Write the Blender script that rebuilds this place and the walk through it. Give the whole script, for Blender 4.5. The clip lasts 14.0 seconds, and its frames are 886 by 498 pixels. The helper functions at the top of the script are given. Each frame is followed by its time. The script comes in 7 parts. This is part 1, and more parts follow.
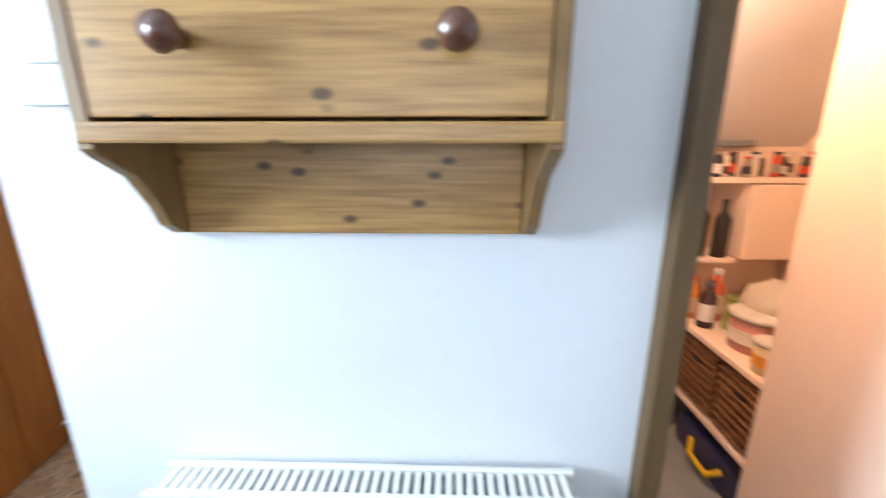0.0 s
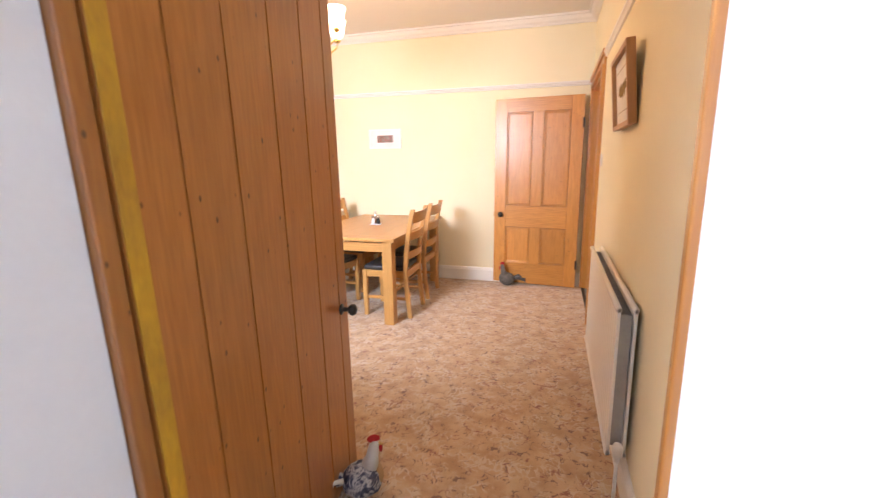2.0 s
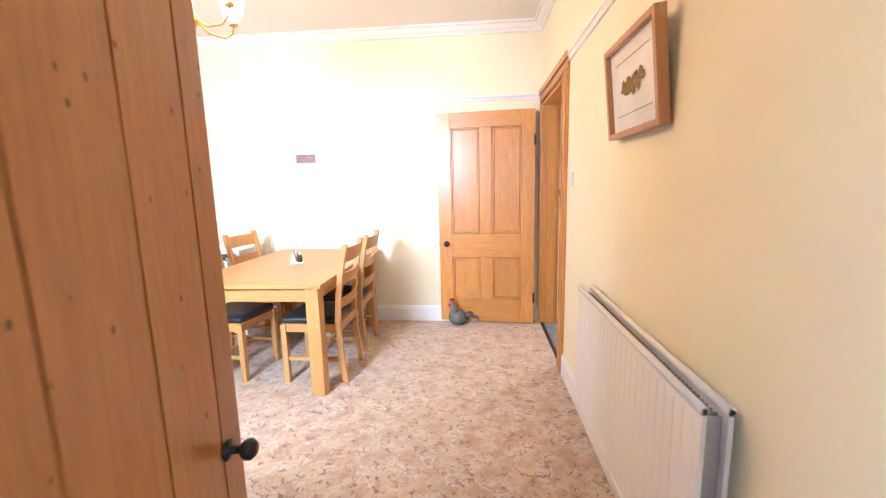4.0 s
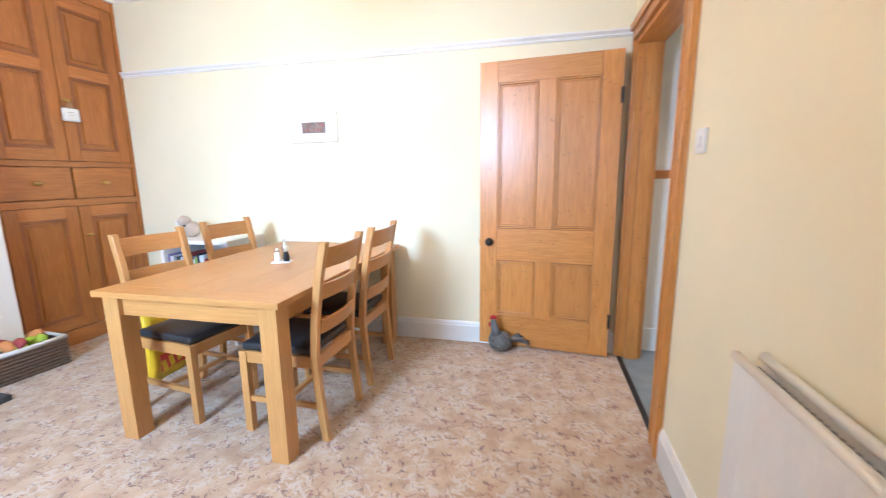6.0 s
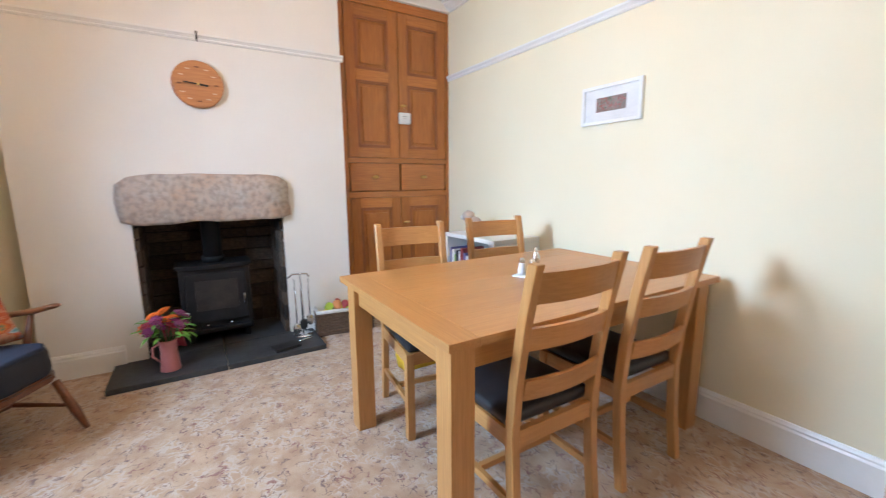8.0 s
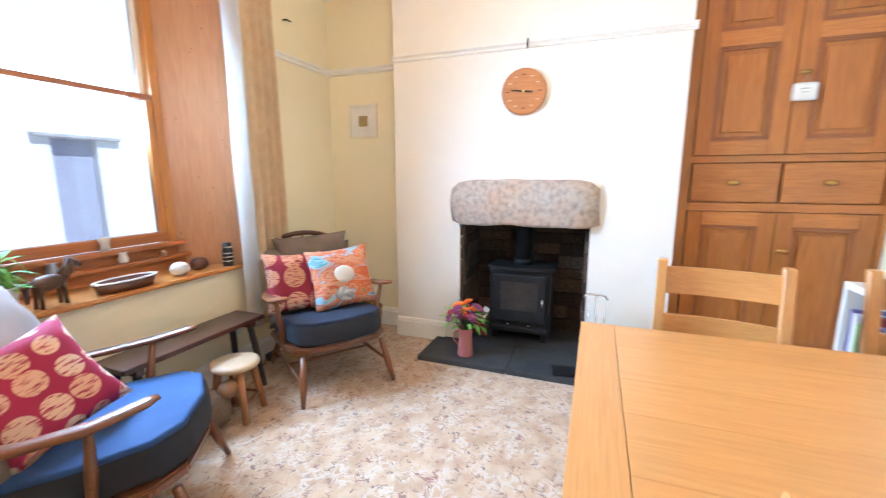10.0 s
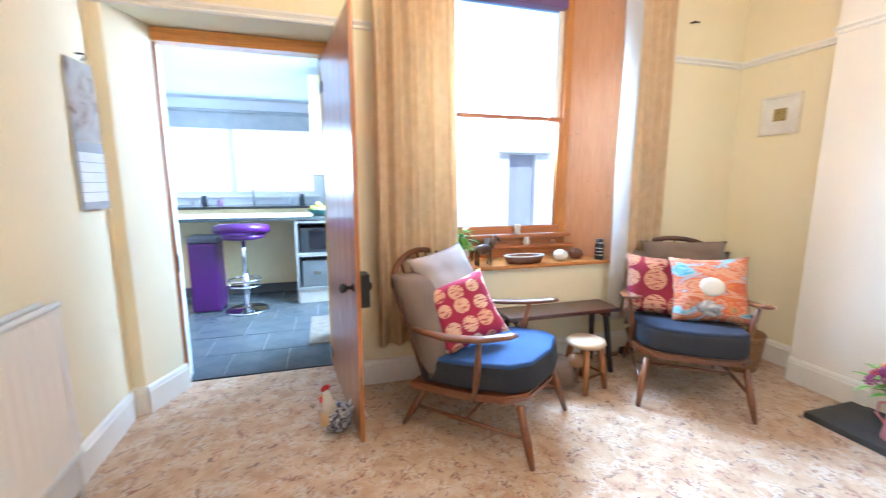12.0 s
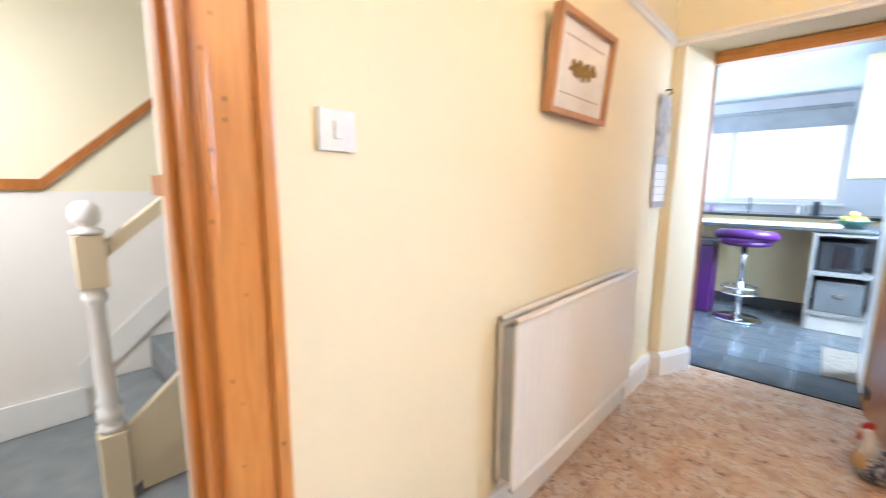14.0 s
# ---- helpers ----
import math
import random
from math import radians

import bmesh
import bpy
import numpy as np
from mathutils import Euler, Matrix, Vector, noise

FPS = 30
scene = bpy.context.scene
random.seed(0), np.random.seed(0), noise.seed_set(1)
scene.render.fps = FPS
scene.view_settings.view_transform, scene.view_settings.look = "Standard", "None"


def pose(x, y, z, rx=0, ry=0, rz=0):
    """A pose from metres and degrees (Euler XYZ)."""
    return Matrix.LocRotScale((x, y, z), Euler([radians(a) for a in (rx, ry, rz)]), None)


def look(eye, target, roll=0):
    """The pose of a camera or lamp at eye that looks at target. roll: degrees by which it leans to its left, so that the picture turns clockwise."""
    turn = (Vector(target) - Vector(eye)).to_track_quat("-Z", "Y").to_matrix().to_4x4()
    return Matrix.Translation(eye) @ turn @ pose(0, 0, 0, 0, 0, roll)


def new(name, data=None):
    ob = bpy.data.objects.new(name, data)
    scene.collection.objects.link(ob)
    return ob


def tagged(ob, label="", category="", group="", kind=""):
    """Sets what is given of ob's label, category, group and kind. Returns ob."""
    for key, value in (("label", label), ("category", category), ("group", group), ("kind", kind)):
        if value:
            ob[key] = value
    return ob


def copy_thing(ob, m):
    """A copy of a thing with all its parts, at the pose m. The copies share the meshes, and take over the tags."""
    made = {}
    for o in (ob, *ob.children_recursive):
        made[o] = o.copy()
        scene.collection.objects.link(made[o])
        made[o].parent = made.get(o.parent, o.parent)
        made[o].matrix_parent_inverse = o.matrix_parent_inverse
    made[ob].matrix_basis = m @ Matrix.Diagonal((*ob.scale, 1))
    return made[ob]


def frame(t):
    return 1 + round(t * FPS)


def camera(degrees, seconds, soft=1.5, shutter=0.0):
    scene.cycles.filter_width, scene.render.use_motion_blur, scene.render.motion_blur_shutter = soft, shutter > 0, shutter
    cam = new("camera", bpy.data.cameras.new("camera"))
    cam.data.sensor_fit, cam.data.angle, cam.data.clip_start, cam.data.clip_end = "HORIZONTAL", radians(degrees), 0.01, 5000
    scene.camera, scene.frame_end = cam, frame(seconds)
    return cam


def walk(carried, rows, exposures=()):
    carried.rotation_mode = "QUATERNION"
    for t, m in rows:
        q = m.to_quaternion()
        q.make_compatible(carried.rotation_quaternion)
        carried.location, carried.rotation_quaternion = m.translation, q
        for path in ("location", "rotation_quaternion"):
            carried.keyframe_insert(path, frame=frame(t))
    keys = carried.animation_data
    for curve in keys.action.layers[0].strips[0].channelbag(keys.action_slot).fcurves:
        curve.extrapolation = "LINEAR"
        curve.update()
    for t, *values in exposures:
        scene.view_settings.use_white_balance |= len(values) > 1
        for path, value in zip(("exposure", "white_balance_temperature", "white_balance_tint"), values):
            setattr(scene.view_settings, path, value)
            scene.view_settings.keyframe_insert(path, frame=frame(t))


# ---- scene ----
cam = camera(95.2, 14.0, soft=1.1, shutter=0.4)
PATH = [
    (0, (0.64, 0.564, 1.354), (0.591, 2.497, 0.841), -0.0),
    (0.3, (0.56, 0.568, 1.349), (0.135, 2.47, 0.899), 0.6),
    (0.5, (0.475, 0.58, 1.337), (-0.142, 2.435, 0.916), -0.2),
    (0.7, (0.359, 0.639, 1.358), (-0.382, 2.446, 0.927), -0.0),
    (1, (0.166, 0.712, 1.394), (-0.577, 2.507, 0.922), -0.2),
    (1.5, (-0.123, 0.779, 1.382), (-0.873, 2.571, 0.907), -0.6),
    (2, (-0.331, 0.864, 1.385), (-0.844, 2.751, 0.967), -0.6),
    (2.5, (-0.443, 0.957, 1.392), (-0.723, 2.903, 1.025), -0.6),
    (3, (-0.529, 1.148, 1.375), (-0.742, 3.112, 1.063), -0.6),
    (3.5, (-0.585, 1.321, 1.371), (-0.741, 3.292, 1.074), -0.6),
    (3.7, (-0.595, 1.39, 1.376), (-0.754, 3.361, 1.075), -1.0),
    (5.8, (-0.552, 2.414, 1.271), (-0.893, 4.352, 0.918), -0.6),
    (6, (-0.553, 2.521, 1.274), (-1.008, 4.437, 0.923), -0.7),
    (6.5, (-0.581, 2.776, 1.26), (-1.332, 4.597, 0.916), -0.7),
    (7, (-0.592, 2.99, 1.258), (-1.722, 4.606, 0.922), -0.7),
    (7.5, (-0.639, 3.166, 1.229), (-2.063, 4.532, 0.903), -0.5),
    (7.7, (-0.657, 3.238, 1.217), (-2.193, 4.477, 0.89), -0.5),
    (9.8, (-0.997, 3.904, 1.288), (-2.898, 3.39, 0.941), 0.0),
    (10, (-1.064, 3.939, 1.291), (-2.908, 3.246, 0.947), -0.1),
    (10.5, (-1.187, 3.998, 1.285), (-2.809, 2.88, 0.942), -0.1),
    (11, (-1.226, 4.061, 1.279), (-2.538, 2.59, 0.943), -0.0),
    (11.5, (-1.163, 4.111, 1.276), (-2.132, 2.394, 0.941), -0.1),
    (12, (-1.047, 4.236, 1.283), (-1.601, 2.34, 0.965), 0.1),
    (12.5, (-0.993, 4.374, 1.286), (-1.133, 2.403, 0.978), 0.2),
    (13, (-0.927, 4.492, 1.302), (-0.517, 2.561, 0.982), 0.1),
    (13.3, (-0.87, 4.562, 1.282), (-0.147, 2.722, 0.978), 0.2),
    (13.5, (-0.854, 4.597, 1.279), (0.076, 2.852, 0.975), 0.2),
    (13.8, (-0.812, 4.648, 1.279), (0.381, 3.073, 0.969), 0.5),
    (14, (-0.764, 4.689, 1.271), (0.585, 3.244, 0.972), 0.4),
]
EXPOSURES = [(0.0, -0.1, 6700, 13), (0.5, -0.55, 6750, 14), (1.2, -0.6, 6850, 18), (1.6, -0.35, 7050, 23), (2.0, 0.1, 7350, 26), (2.4, 0.35, 7300, 29), (3.7, 0.6, 6150, 20), (6.0, 0.22, 5350, 11), (7.0, -0.12, 5600, 12), (7.5, -0.28, 5550, 12), (10.0, 0.5, 5150, 8), (11.5, 0.75, 4950, 6), (13.0, 0.82, 5200, 7), (14.0, 0.7, 5500, 11)]
walk(cam, [(t, look(eye, target, roll)) for t, eye, target, roll in PATH], EXPOSURES)


# ---------------------------------------------------------------- world, sun, lamps
world = bpy.data.worlds.new("sky")
scene.world = world
world.use_nodes = True
wn = world.node_tree.nodes
sky = wn.new("ShaderNodeTexSky")
sky.sky_type = "NISHITA"
sky.sun_disc = False
sky.sun_elevation, sky.sun_rotation = radians(52), radians(10)
world.node_tree.links.new(sky.outputs[0], wn["Background"].inputs[0])
wn["Background"].inputs[1].default_value = 0.12


def lamp(name, kind, m, power, colour, size=0.1, size_y=None):
    d = bpy.data.lights.new(name, kind)
    d.energy, d.color = power, colour
    if kind == "AREA":
        d.shape, d.size, d.size_y = "RECTANGLE", size, size_y or size
    elif kind == "POINT":
        d.shadow_soft_size = size
    else:
        d.angle = size
    ob = new(name, d)
    ob.matrix_world = m
    return ob


DAY = (0.62, 0.81, 1.0)
WARM = (1.0, 0.57, 0.24)
lamp("sun", "SUN", look((0, 8, 10), (0, 0.4, 0)), 4.0, (1.0, 0.95, 0.88), radians(0.6))
win_lamp = lamp("window_daylight", "AREA", look((-2.36, 1.33, 1.90), (-2.18, 4.3, 0.92)), 73, DAY, 0.8, 0.76)
win_lamp.data.spread = radians(112)
BULB = 8.8
lamp("kitchen_window_daylight", "AREA", look((0.2, -3.1, 1.65), (0.1, 3, 1.1)), 44, DAY, 2.4, 1.0)
lamp("back_door_daylight", "AREA", look((-1.52, 0.42, 1.72), (1.2, 1.0, 1.0)), 140, DAY, 0.6, 0.95)
# lamp added before the blank north hall wall to brighten the hall; source unseen
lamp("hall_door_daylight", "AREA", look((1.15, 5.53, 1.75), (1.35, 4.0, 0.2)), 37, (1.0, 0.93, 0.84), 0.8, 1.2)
lamp("pantry_bulb_light", "POINT", pose(1.35, 1.75, 1.95), 46, (1.0, 0.62, 0.38), 0.04)

# ---------------------------------------------------------------- materials
def rgb(c):
    return (c[0], c[1], c[2], 1.0)


def material(name, colour, rough=0.6, metal=0.0, second=None, scale=6.0, stretch=(1, 1, 1), bump=0.1, grain=80.0, amount=1.0, spec=0.5, coat=0.0):
    """A principled surface whose colour wanders between two tones at a large and a fine scale, with fine relief."""
    m = bpy.data.materials.new(name)
    m.use_nodes = True
    nt = m.node_tree
    n, l = nt.nodes, nt.links
    b = n["Principled BSDF"]
    b.inputs["Roughness"].default_value, b.inputs["Metallic"].default_value = rough, metal
    b.inputs["Specular IOR Level"].default_value = spec
    b.inputs["Coat Weight"].default_value = coat
    co = n.new("ShaderNodeTexCoord")
    mp = n.new("ShaderNodeMapping")
    mp.inputs["Scale"].default_value = stretch
    l.new(co.outputs["Object"], mp.inputs[0])
    a = n.new("ShaderNodeTexNoise")
    a.inputs["Scale"].default_value, a.inputs["Detail"].default_value = scale, 5
    f = n.new("ShaderNodeTexNoise")
    f.inputs["Scale"].default_value, f.inputs["Detail"].default_value = grain, 3
    l.new(mp.outputs[0], a.inputs[0])
    l.new(mp.outputs[0], f.inputs[0])
    mix = n.new("ShaderNodeMix")
    mix.data_type = "RGBA"
    mix.inputs[6].default_value = rgb(colour)
    mix.inputs[7].default_value = rgb(second or [c * 0.82 for c in colour])
    add = n.new("ShaderNodeMath")
    add.operation = "MULTIPLY_ADD"
    add.inputs[1].default_value = 0.35
    l.new(f.outputs[0], add.inputs[0])
    l.new(a.outputs[0], add.inputs[2])
    ramp = n.new("ShaderNodeMapRange")
    ramp.inputs[1].default_value, ramp.inputs[2].default_value, ramp.inputs[4].default_value = 0.45, 0.9, amount
    l.new(add.outputs[0], ramp.inputs[0])
    l.new(ramp.outputs[0], mix.inputs[0])
    l.new(mix.outputs[2], b.inputs["Base Color"])
    bp = n.new("ShaderNodeBump")
    bp.inputs["Strength"].default_value, bp.inputs["Distance"].default_value = bump, 0.004
    l.new(f.outputs[0], bp.inputs["Height"])
    l.new(bp.outputs[0], b.inputs["Normal"])
    return m


def wood(name, light, dark, axis=2, rough=0.45, knots=0.0, fine=1.0, coat=0.0, objects=0.12, spread=5.5):
    """Wood with long grain along one axis, soft figure, knots and a tone of its own for each board."""
    m = bpy.data.materials.new(name)
    m.use_nodes = True
    nt = m.node_tree
    n, l = nt.nodes, nt.links
    b = n["Principled BSDF"]
    b.inputs["Roughness"].default_value, b.inputs["Coat Weight"].default_value = rough, coat
    b.inputs["Coat Roughness"].default_value = 0.25
    co, info = n.new("ShaderNodeTexCoord"), n.new("ShaderNodeObjectInfo")
    off = n.new("ShaderNodeVectorMath")
    off.operation = "MULTIPLY_ADD"
    off.inputs[1].default_value = (7, 5, 9)
    cmb = n.new("ShaderNodeCombineXYZ")
    for k in range(3):
        l.new(info.outputs["Random"], cmb.inputs[k])
    l.new(cmb.outputs[0], off.inputs[0])
    l.new(co.outputs["Object"], off.inputs[2])
    mp = n.new("ShaderNodeMapping")
    sc = [9.0 * fine] * 3
    sc[axis] = 0.7
    mp.inputs["Scale"].default_value = sc
    l.new(off.outputs[0], mp.inputs[0])
    a = n.new("ShaderNodeTexNoise")
    a.inputs["Scale"].default_value, a.inputs["Detail"].default_value, a.inputs["Distortion"].default_value = 1.3, 3, 1.2
    l.new(mp.outputs[0], a.inputs[0])
    ring = n.new("ShaderNodeMath")
    ring.operation = "MULTIPLY"
    ring.inputs[1].default_value = 26.0
    sn = n.new("ShaderNodeMath")
    sn.operation = "SINE"
    l.new(a.outputs[0], ring.inputs[0])
    l.new(ring.outputs[0], sn.inputs[0])
    g = n.new("ShaderNodeTexNoise")
    g.inputs["Scale"].default_value, g.inputs["Detail"].default_value = 11.0, 4
    l.new(mp.outputs[0], g.inputs[0])
    mul = n.new("ShaderNodeMath")
    mul.operation = "MULTIPLY_ADD"
    mul.inputs[1].default_value = 0.07
    l.new(sn.outputs[0], mul.inputs[0])
    l.new(g.outputs[0], mul.inputs[2])
    rg = n.new("ShaderNodeMapRange")
    rg.inputs[1].default_value, rg.inputs[2].default_value = 0.25, 0.8
    l.new(mul.outputs[0], rg.inputs[0])
    mix = n.new("ShaderNodeMix")
    mix.data_type = "RGBA"
    mix.inputs[6].default_value, mix.inputs[7].default_value = rgb(light), rgb(dark)
    l.new(rg.outputs[0], mix.inputs[0])
    out = mix.outputs[2]
    if knots:
        v = n.new("ShaderNodeTexVoronoi")
        mk = n.new("ShaderNodeMapping")
        ks = [spread] * 3
        ks[axis] = spread * 0.55
        mk.inputs["Scale"].default_value = ks
        l.new(off.outputs[0], mk.inputs[0])
        l.new(mk.outputs[0], v.inputs[0])
        kr = n.new("ShaderNodeMapRange")
        kr.inputs[1].default_value, kr.inputs[2].default_value = 0.10 * knots, 0.05 * knots
        l.new(v.outputs["Distance"], kr.inputs[0])
        m2 = n.new("ShaderNodeMix")
        m2.data_type = "RGBA"
        m2.inputs[7].default_value = rgb([c * 0.33 for c in dark])
        l.new(kr.outputs[0], m2.inputs[0])
        l.new(out, m2.inputs[6])
        out = m2.outputs[2]
    hs = n.new("ShaderNodeHueSaturation")
    hv = n.new("ShaderNodeMapRange")
    hv.inputs[3].default_value, hv.inputs[4].default_value = 1 - objects, 1 + objects
    l.new(info.outputs["Random"], hv.inputs[0])
    l.new(hv.outputs[0], hs.inputs["Value"])
    l.new(out, hs.inputs["Color"])
    l.new(hs.outputs[0], b.inputs["Base Color"])
    bp = n.new("ShaderNodeBump")
    bp.inputs["Strength"].default_value, bp.inputs["Distance"].default_value = 0.15, 0.002
    l.new(g.outputs[0], bp.inputs["Height"])
    l.new(bp.outputs[0], b.inputs["Normal"])
    return m


def carpet_material():
    m = bpy.data.materials.new("patterned_carpet")
    m.use_nodes = True
    nt = m.node_tree
    n, l = nt.nodes, nt.links
    b = n["Principled BSDF"]
    b.inputs["Roughness"].default_value = 0.95
    b.inputs["Specular IOR Level"].default_value = 0.15
    b.inputs["Sheen Weight"].default_value = 0.25
    co = n.new("ShaderNodeTexCoord")
    warp = n.new("ShaderNodeTexNoise")
    warp.inputs["Scale"].default_value, warp.inputs["Detail"].default_value = 18, 4
    l.new(co.outputs["Object"], warp.inputs[0])
    sub = n.new("ShaderNodeVectorMath")
    sub.operation = "MULTIPLY_ADD"
    sub.inputs[1].default_value = (0.12, 0.12, 0)
    l.new(warp.outputs["Color"], sub.inputs[0])
    l.new(co.outputs["Object"], sub.inputs[2])

    def squiggle(scale, width, mask_scale, lo, hi):
        v = n.new("ShaderNodeTexVoronoi")
        v.feature = "DISTANCE_TO_EDGE"
        v.inputs["Scale"].default_value = scale
        l.new(sub.outputs[0], v.inputs[0])
        r = n.new("ShaderNodeMapRange")
        r.inputs[1].default_value, r.inputs[2].default_value = width, width * 0.3
        l.new(v.outputs[0], r.inputs[0])
        k = n.new("ShaderNodeTexNoise")
        k.inputs["Scale"].default_value, k.inputs["Detail"].default_value = mask_scale, 2
        l.new(co.outputs["Object"], k.inputs[0])
        kr = n.new("ShaderNodeMapRange")
        kr.inputs[1].default_value, kr.inputs[2].default_value = lo, hi
        l.new(k.outputs[0], kr.inputs[0])
        t = n.new("ShaderNodeMath")
        t.operation = "MULTIPLY"
        l.new(r.outputs[0], t.inputs[0])
        l.new(kr.outputs[0], t.inputs[1])
        return t.outputs[0]

    def over(base, colour, fac):
        x = n.new("ShaderNodeMix")
        x.data_type = "RGBA"
        x.inputs[7].default_value = rgb(colour)
        l.new(base, x.inputs[6])
        l.new(fac, x.inputs[0])
        return x.outputs[2]

    big = n.new("ShaderNodeTexNoise")
    big.inputs["Scale"].default_value, big.inputs["Detail"].default_value = 10, 6
    l.new(co.outputs["Object"], big.inputs[0])
    cr = n.new("ShaderNodeValToRGB")
    cr.color_ramp.elements[0].position, cr.color_ramp.elements[0].color = 0.36, rgb((0.43, 0.28, 0.17))
    cr.color_ramp.elements[1].position, cr.color_ramp.elements[1].color = 0.62, rgb((0.54, 0.385, 0.25))
    l.new(big.outputs[0], cr.inputs[0])
    c = over(cr.outputs[0], (0.56, 0.46, 0.365), squiggle(26, 0.15, 9, 0.44, 0.58))
    c = over(c, (0.22, 0.14, 0.11), squiggle(21, 0.06, 22, 0.52, 0.58))
    c = over(c, (0.29, 0.14, 0.11), squiggle(15, 0.05, 13, 0.56, 0.61))
    l.new(c, b.inputs["Base Color"])
    pile = n.new("ShaderNodeTexNoise")
    pile.inputs["Scale"].default_value, pile.inputs["Detail"].default_value = 420, 2
    l.new(co.outputs["Object"], pile.inputs[0])
    bp = n.new("ShaderNodeBump")
    bp.inputs["Strength"].default_value, bp.inputs["Distance"].default_value = 0.5, 0.004
    l.new(pile.outputs[0], bp.inputs["Height"])
    l.new(bp.outputs[0], b.inputs["Normal"])
    return m


def glow(name, colour, strength):
    m = bpy.data.materials.new(name)
    m.use_nodes = True
    b = m.node_tree.nodes["Principled BSDF"]
    b.inputs["Base Color"].default_value = rgb(colour)
    b.inputs["Emission Color"].default_value = rgb(colour)
    b.inputs["Emission Strength"].default_value = strength
    return m


def glass(name):
    m = bpy.data.materials.new(name)
    m.use_nodes = True
    b = m.node_tree.nodes["Principled BSDF"]
    b.inputs["Transmission Weight"].default_value, b.inputs["Roughness"].default_value, b.inputs["IOR"].default_value = 1.0, 0.0, 1.45
    return m


M_CREAM = material("cream_wall_paint", (0.84, 0.77, 0.56), 0.75, second=(0.80, 0.725, 0.51), scale=1.6, bump=0.12, grain=130)
M_OFFWHITE = material("warm_white_wall_paint", (0.84, 0.81, 0.75), 0.75, second=(0.80, 0.76, 0.69), scale=1.6, bump=0.15, grain=110)
M_KWHITE = material("white_plaster_paint", (0.80, 0.81, 0.82), 0.6, second=(0.75, 0.76, 0.78), scale=2.0, bump=0.2, grain=60)
M_CEIL = material("ceiling_paint", (0.85, 0.82, 0.76), 0.8, second=(0.81, 0.78, 0.72), scale=1.2, bump=0.1, grain=120)
M_GLOSSWHITE = material("white_gloss_paint", (0.84, 0.83, 0.79), 0.3, second=(0.79, 0.77, 0.72), scale=4, bump=0.05, grain=60)
M_CARPET = carpet_material()
M_GREYCARPET = material("grey_carpet", (0.27, 0.285, 0.285), 0.95, second=(0.21, 0.225, 0.23), scale=9, bump=0.6, grain=350, spec=0.15)
M_PINE = wood("honey_pine", (0.62, 0.275, 0.062), (0.45, 0.175, 0.034), 2, 0.36, 1.2, coat=0.25, spread=6.0)
M_PINEX = wood("honey_pine_across", (0.62, 0.275, 0.062), (0.45, 0.175, 0.034), 0, 0.36, 1.0, coat=0.25, spread=6.0)
M_PINEY = wood("honey_pine_along", (0.62, 0.275, 0.062), (0.45, 0.175, 0.034), 1, 0.36, 1.0, coat=0.25, spread=6.0)
M_CUP = wood("cupboard_pine", (0.43, 0.158, 0.028), (0.29, 0.095, 0.015), 2, 0.36, 0.5, coat=0.2, objects=0.07)
# darker pine that paints the shadow lines of the cupboard mouldings
M_CUPSHADE = wood("cupboard_pine_shade", (0.30, 0.105, 0.028), (0.21, 0.07, 0.018), 1, 0.34, 0, coat=0.3)
M_PLANK = wood("plank_door_pine", (0.42, 0.157, 0.032), (0.31, 0.102, 0.02), 2, 0.34, 1.15, coat=0.75, objects=0.11, spread=4.3)
M_SASH = wood("red_brown_sash_pine", (0.44, 0.165, 0.05), (0.31, 0.105, 0.03), 0, 0.4, 0.4, coat=0.2)
# pine paled so that daylight on the window linings sits in the colour
M_LITLINING = wood("daylit_lining_pine", (0.55, 0.30, 0.155), (0.45, 0.225, 0.105), 2, 0.45, 0.8, coat=0.1, spread=4.0)
M_SHELFPINE = wood("old_pale_pine", (0.50, 0.275, 0.088), (0.27, 0.125, 0.035), 0, 0.42, 2.1, 1.4, coat=0.3, objects=0.06, spread=4.4)
M_OAK = wood("light_oak", (0.54, 0.268, 0.08), (0.44, 0.20, 0.055), 1, 0.35, 0, 1.6, coat=0.2, objects=0.08)
M_OAKZ = wood("light_oak_upright", (0.55, 0.28, 0.088), (0.44, 0.205, 0.058), 2, 0.4, 0, 1.6, coat=0.15, objects=0.06)
M_OAKX = wood("light_oak_across", (0.54, 0.268, 0.08), (0.44, 0.20, 0.055), 0, 0.38, 0, 1.6, coat=0.15, objects=0.06)
M_ELM = wood("dark_stained_elm", (0.13, 0.042, 0.018), (0.065, 0.02, 0.010), 1, 0.3, 0, 1.5, coat=0.5)
M_ELMMID = wood("chestnut_elm", (0.20, 0.066, 0.020), (0.11, 0.036, 0.012), 1, 0.3, 0, 1.5, coat=0.5)
M_DARKWOOD = wood("dark_mahogany", (0.075, 0.02, 0.014), (0.038, 0.010, 0.008), 0, 0.28, 0, 1.3, coat=0.5)
M_LEATHER = material("black_leather", (0.018, 0.018, 0.02), 0.38, second=(0.03, 0.03, 0.032), scale=5, bump=0.25, grain=160)
M_BLACKIRON = material("black_iron", (0.012, 0.012, 0.013), 0.45, 0.3, second=(0.025, 0.024, 0.023), bump=0.2, grain=120)
M_STOVE = material("matt_black_stove_paint", (0.009, 0.0095, 0.0105), 0.55, second=(0.02, 0.0205, 0.022), bump=0.15, grain=140, spec=0.25)
M_BRASS = material("brass", (0.75, 0.50, 0.17), 0.28, 1.0, second=(0.62, 0.40, 0.13), bump=0.05)
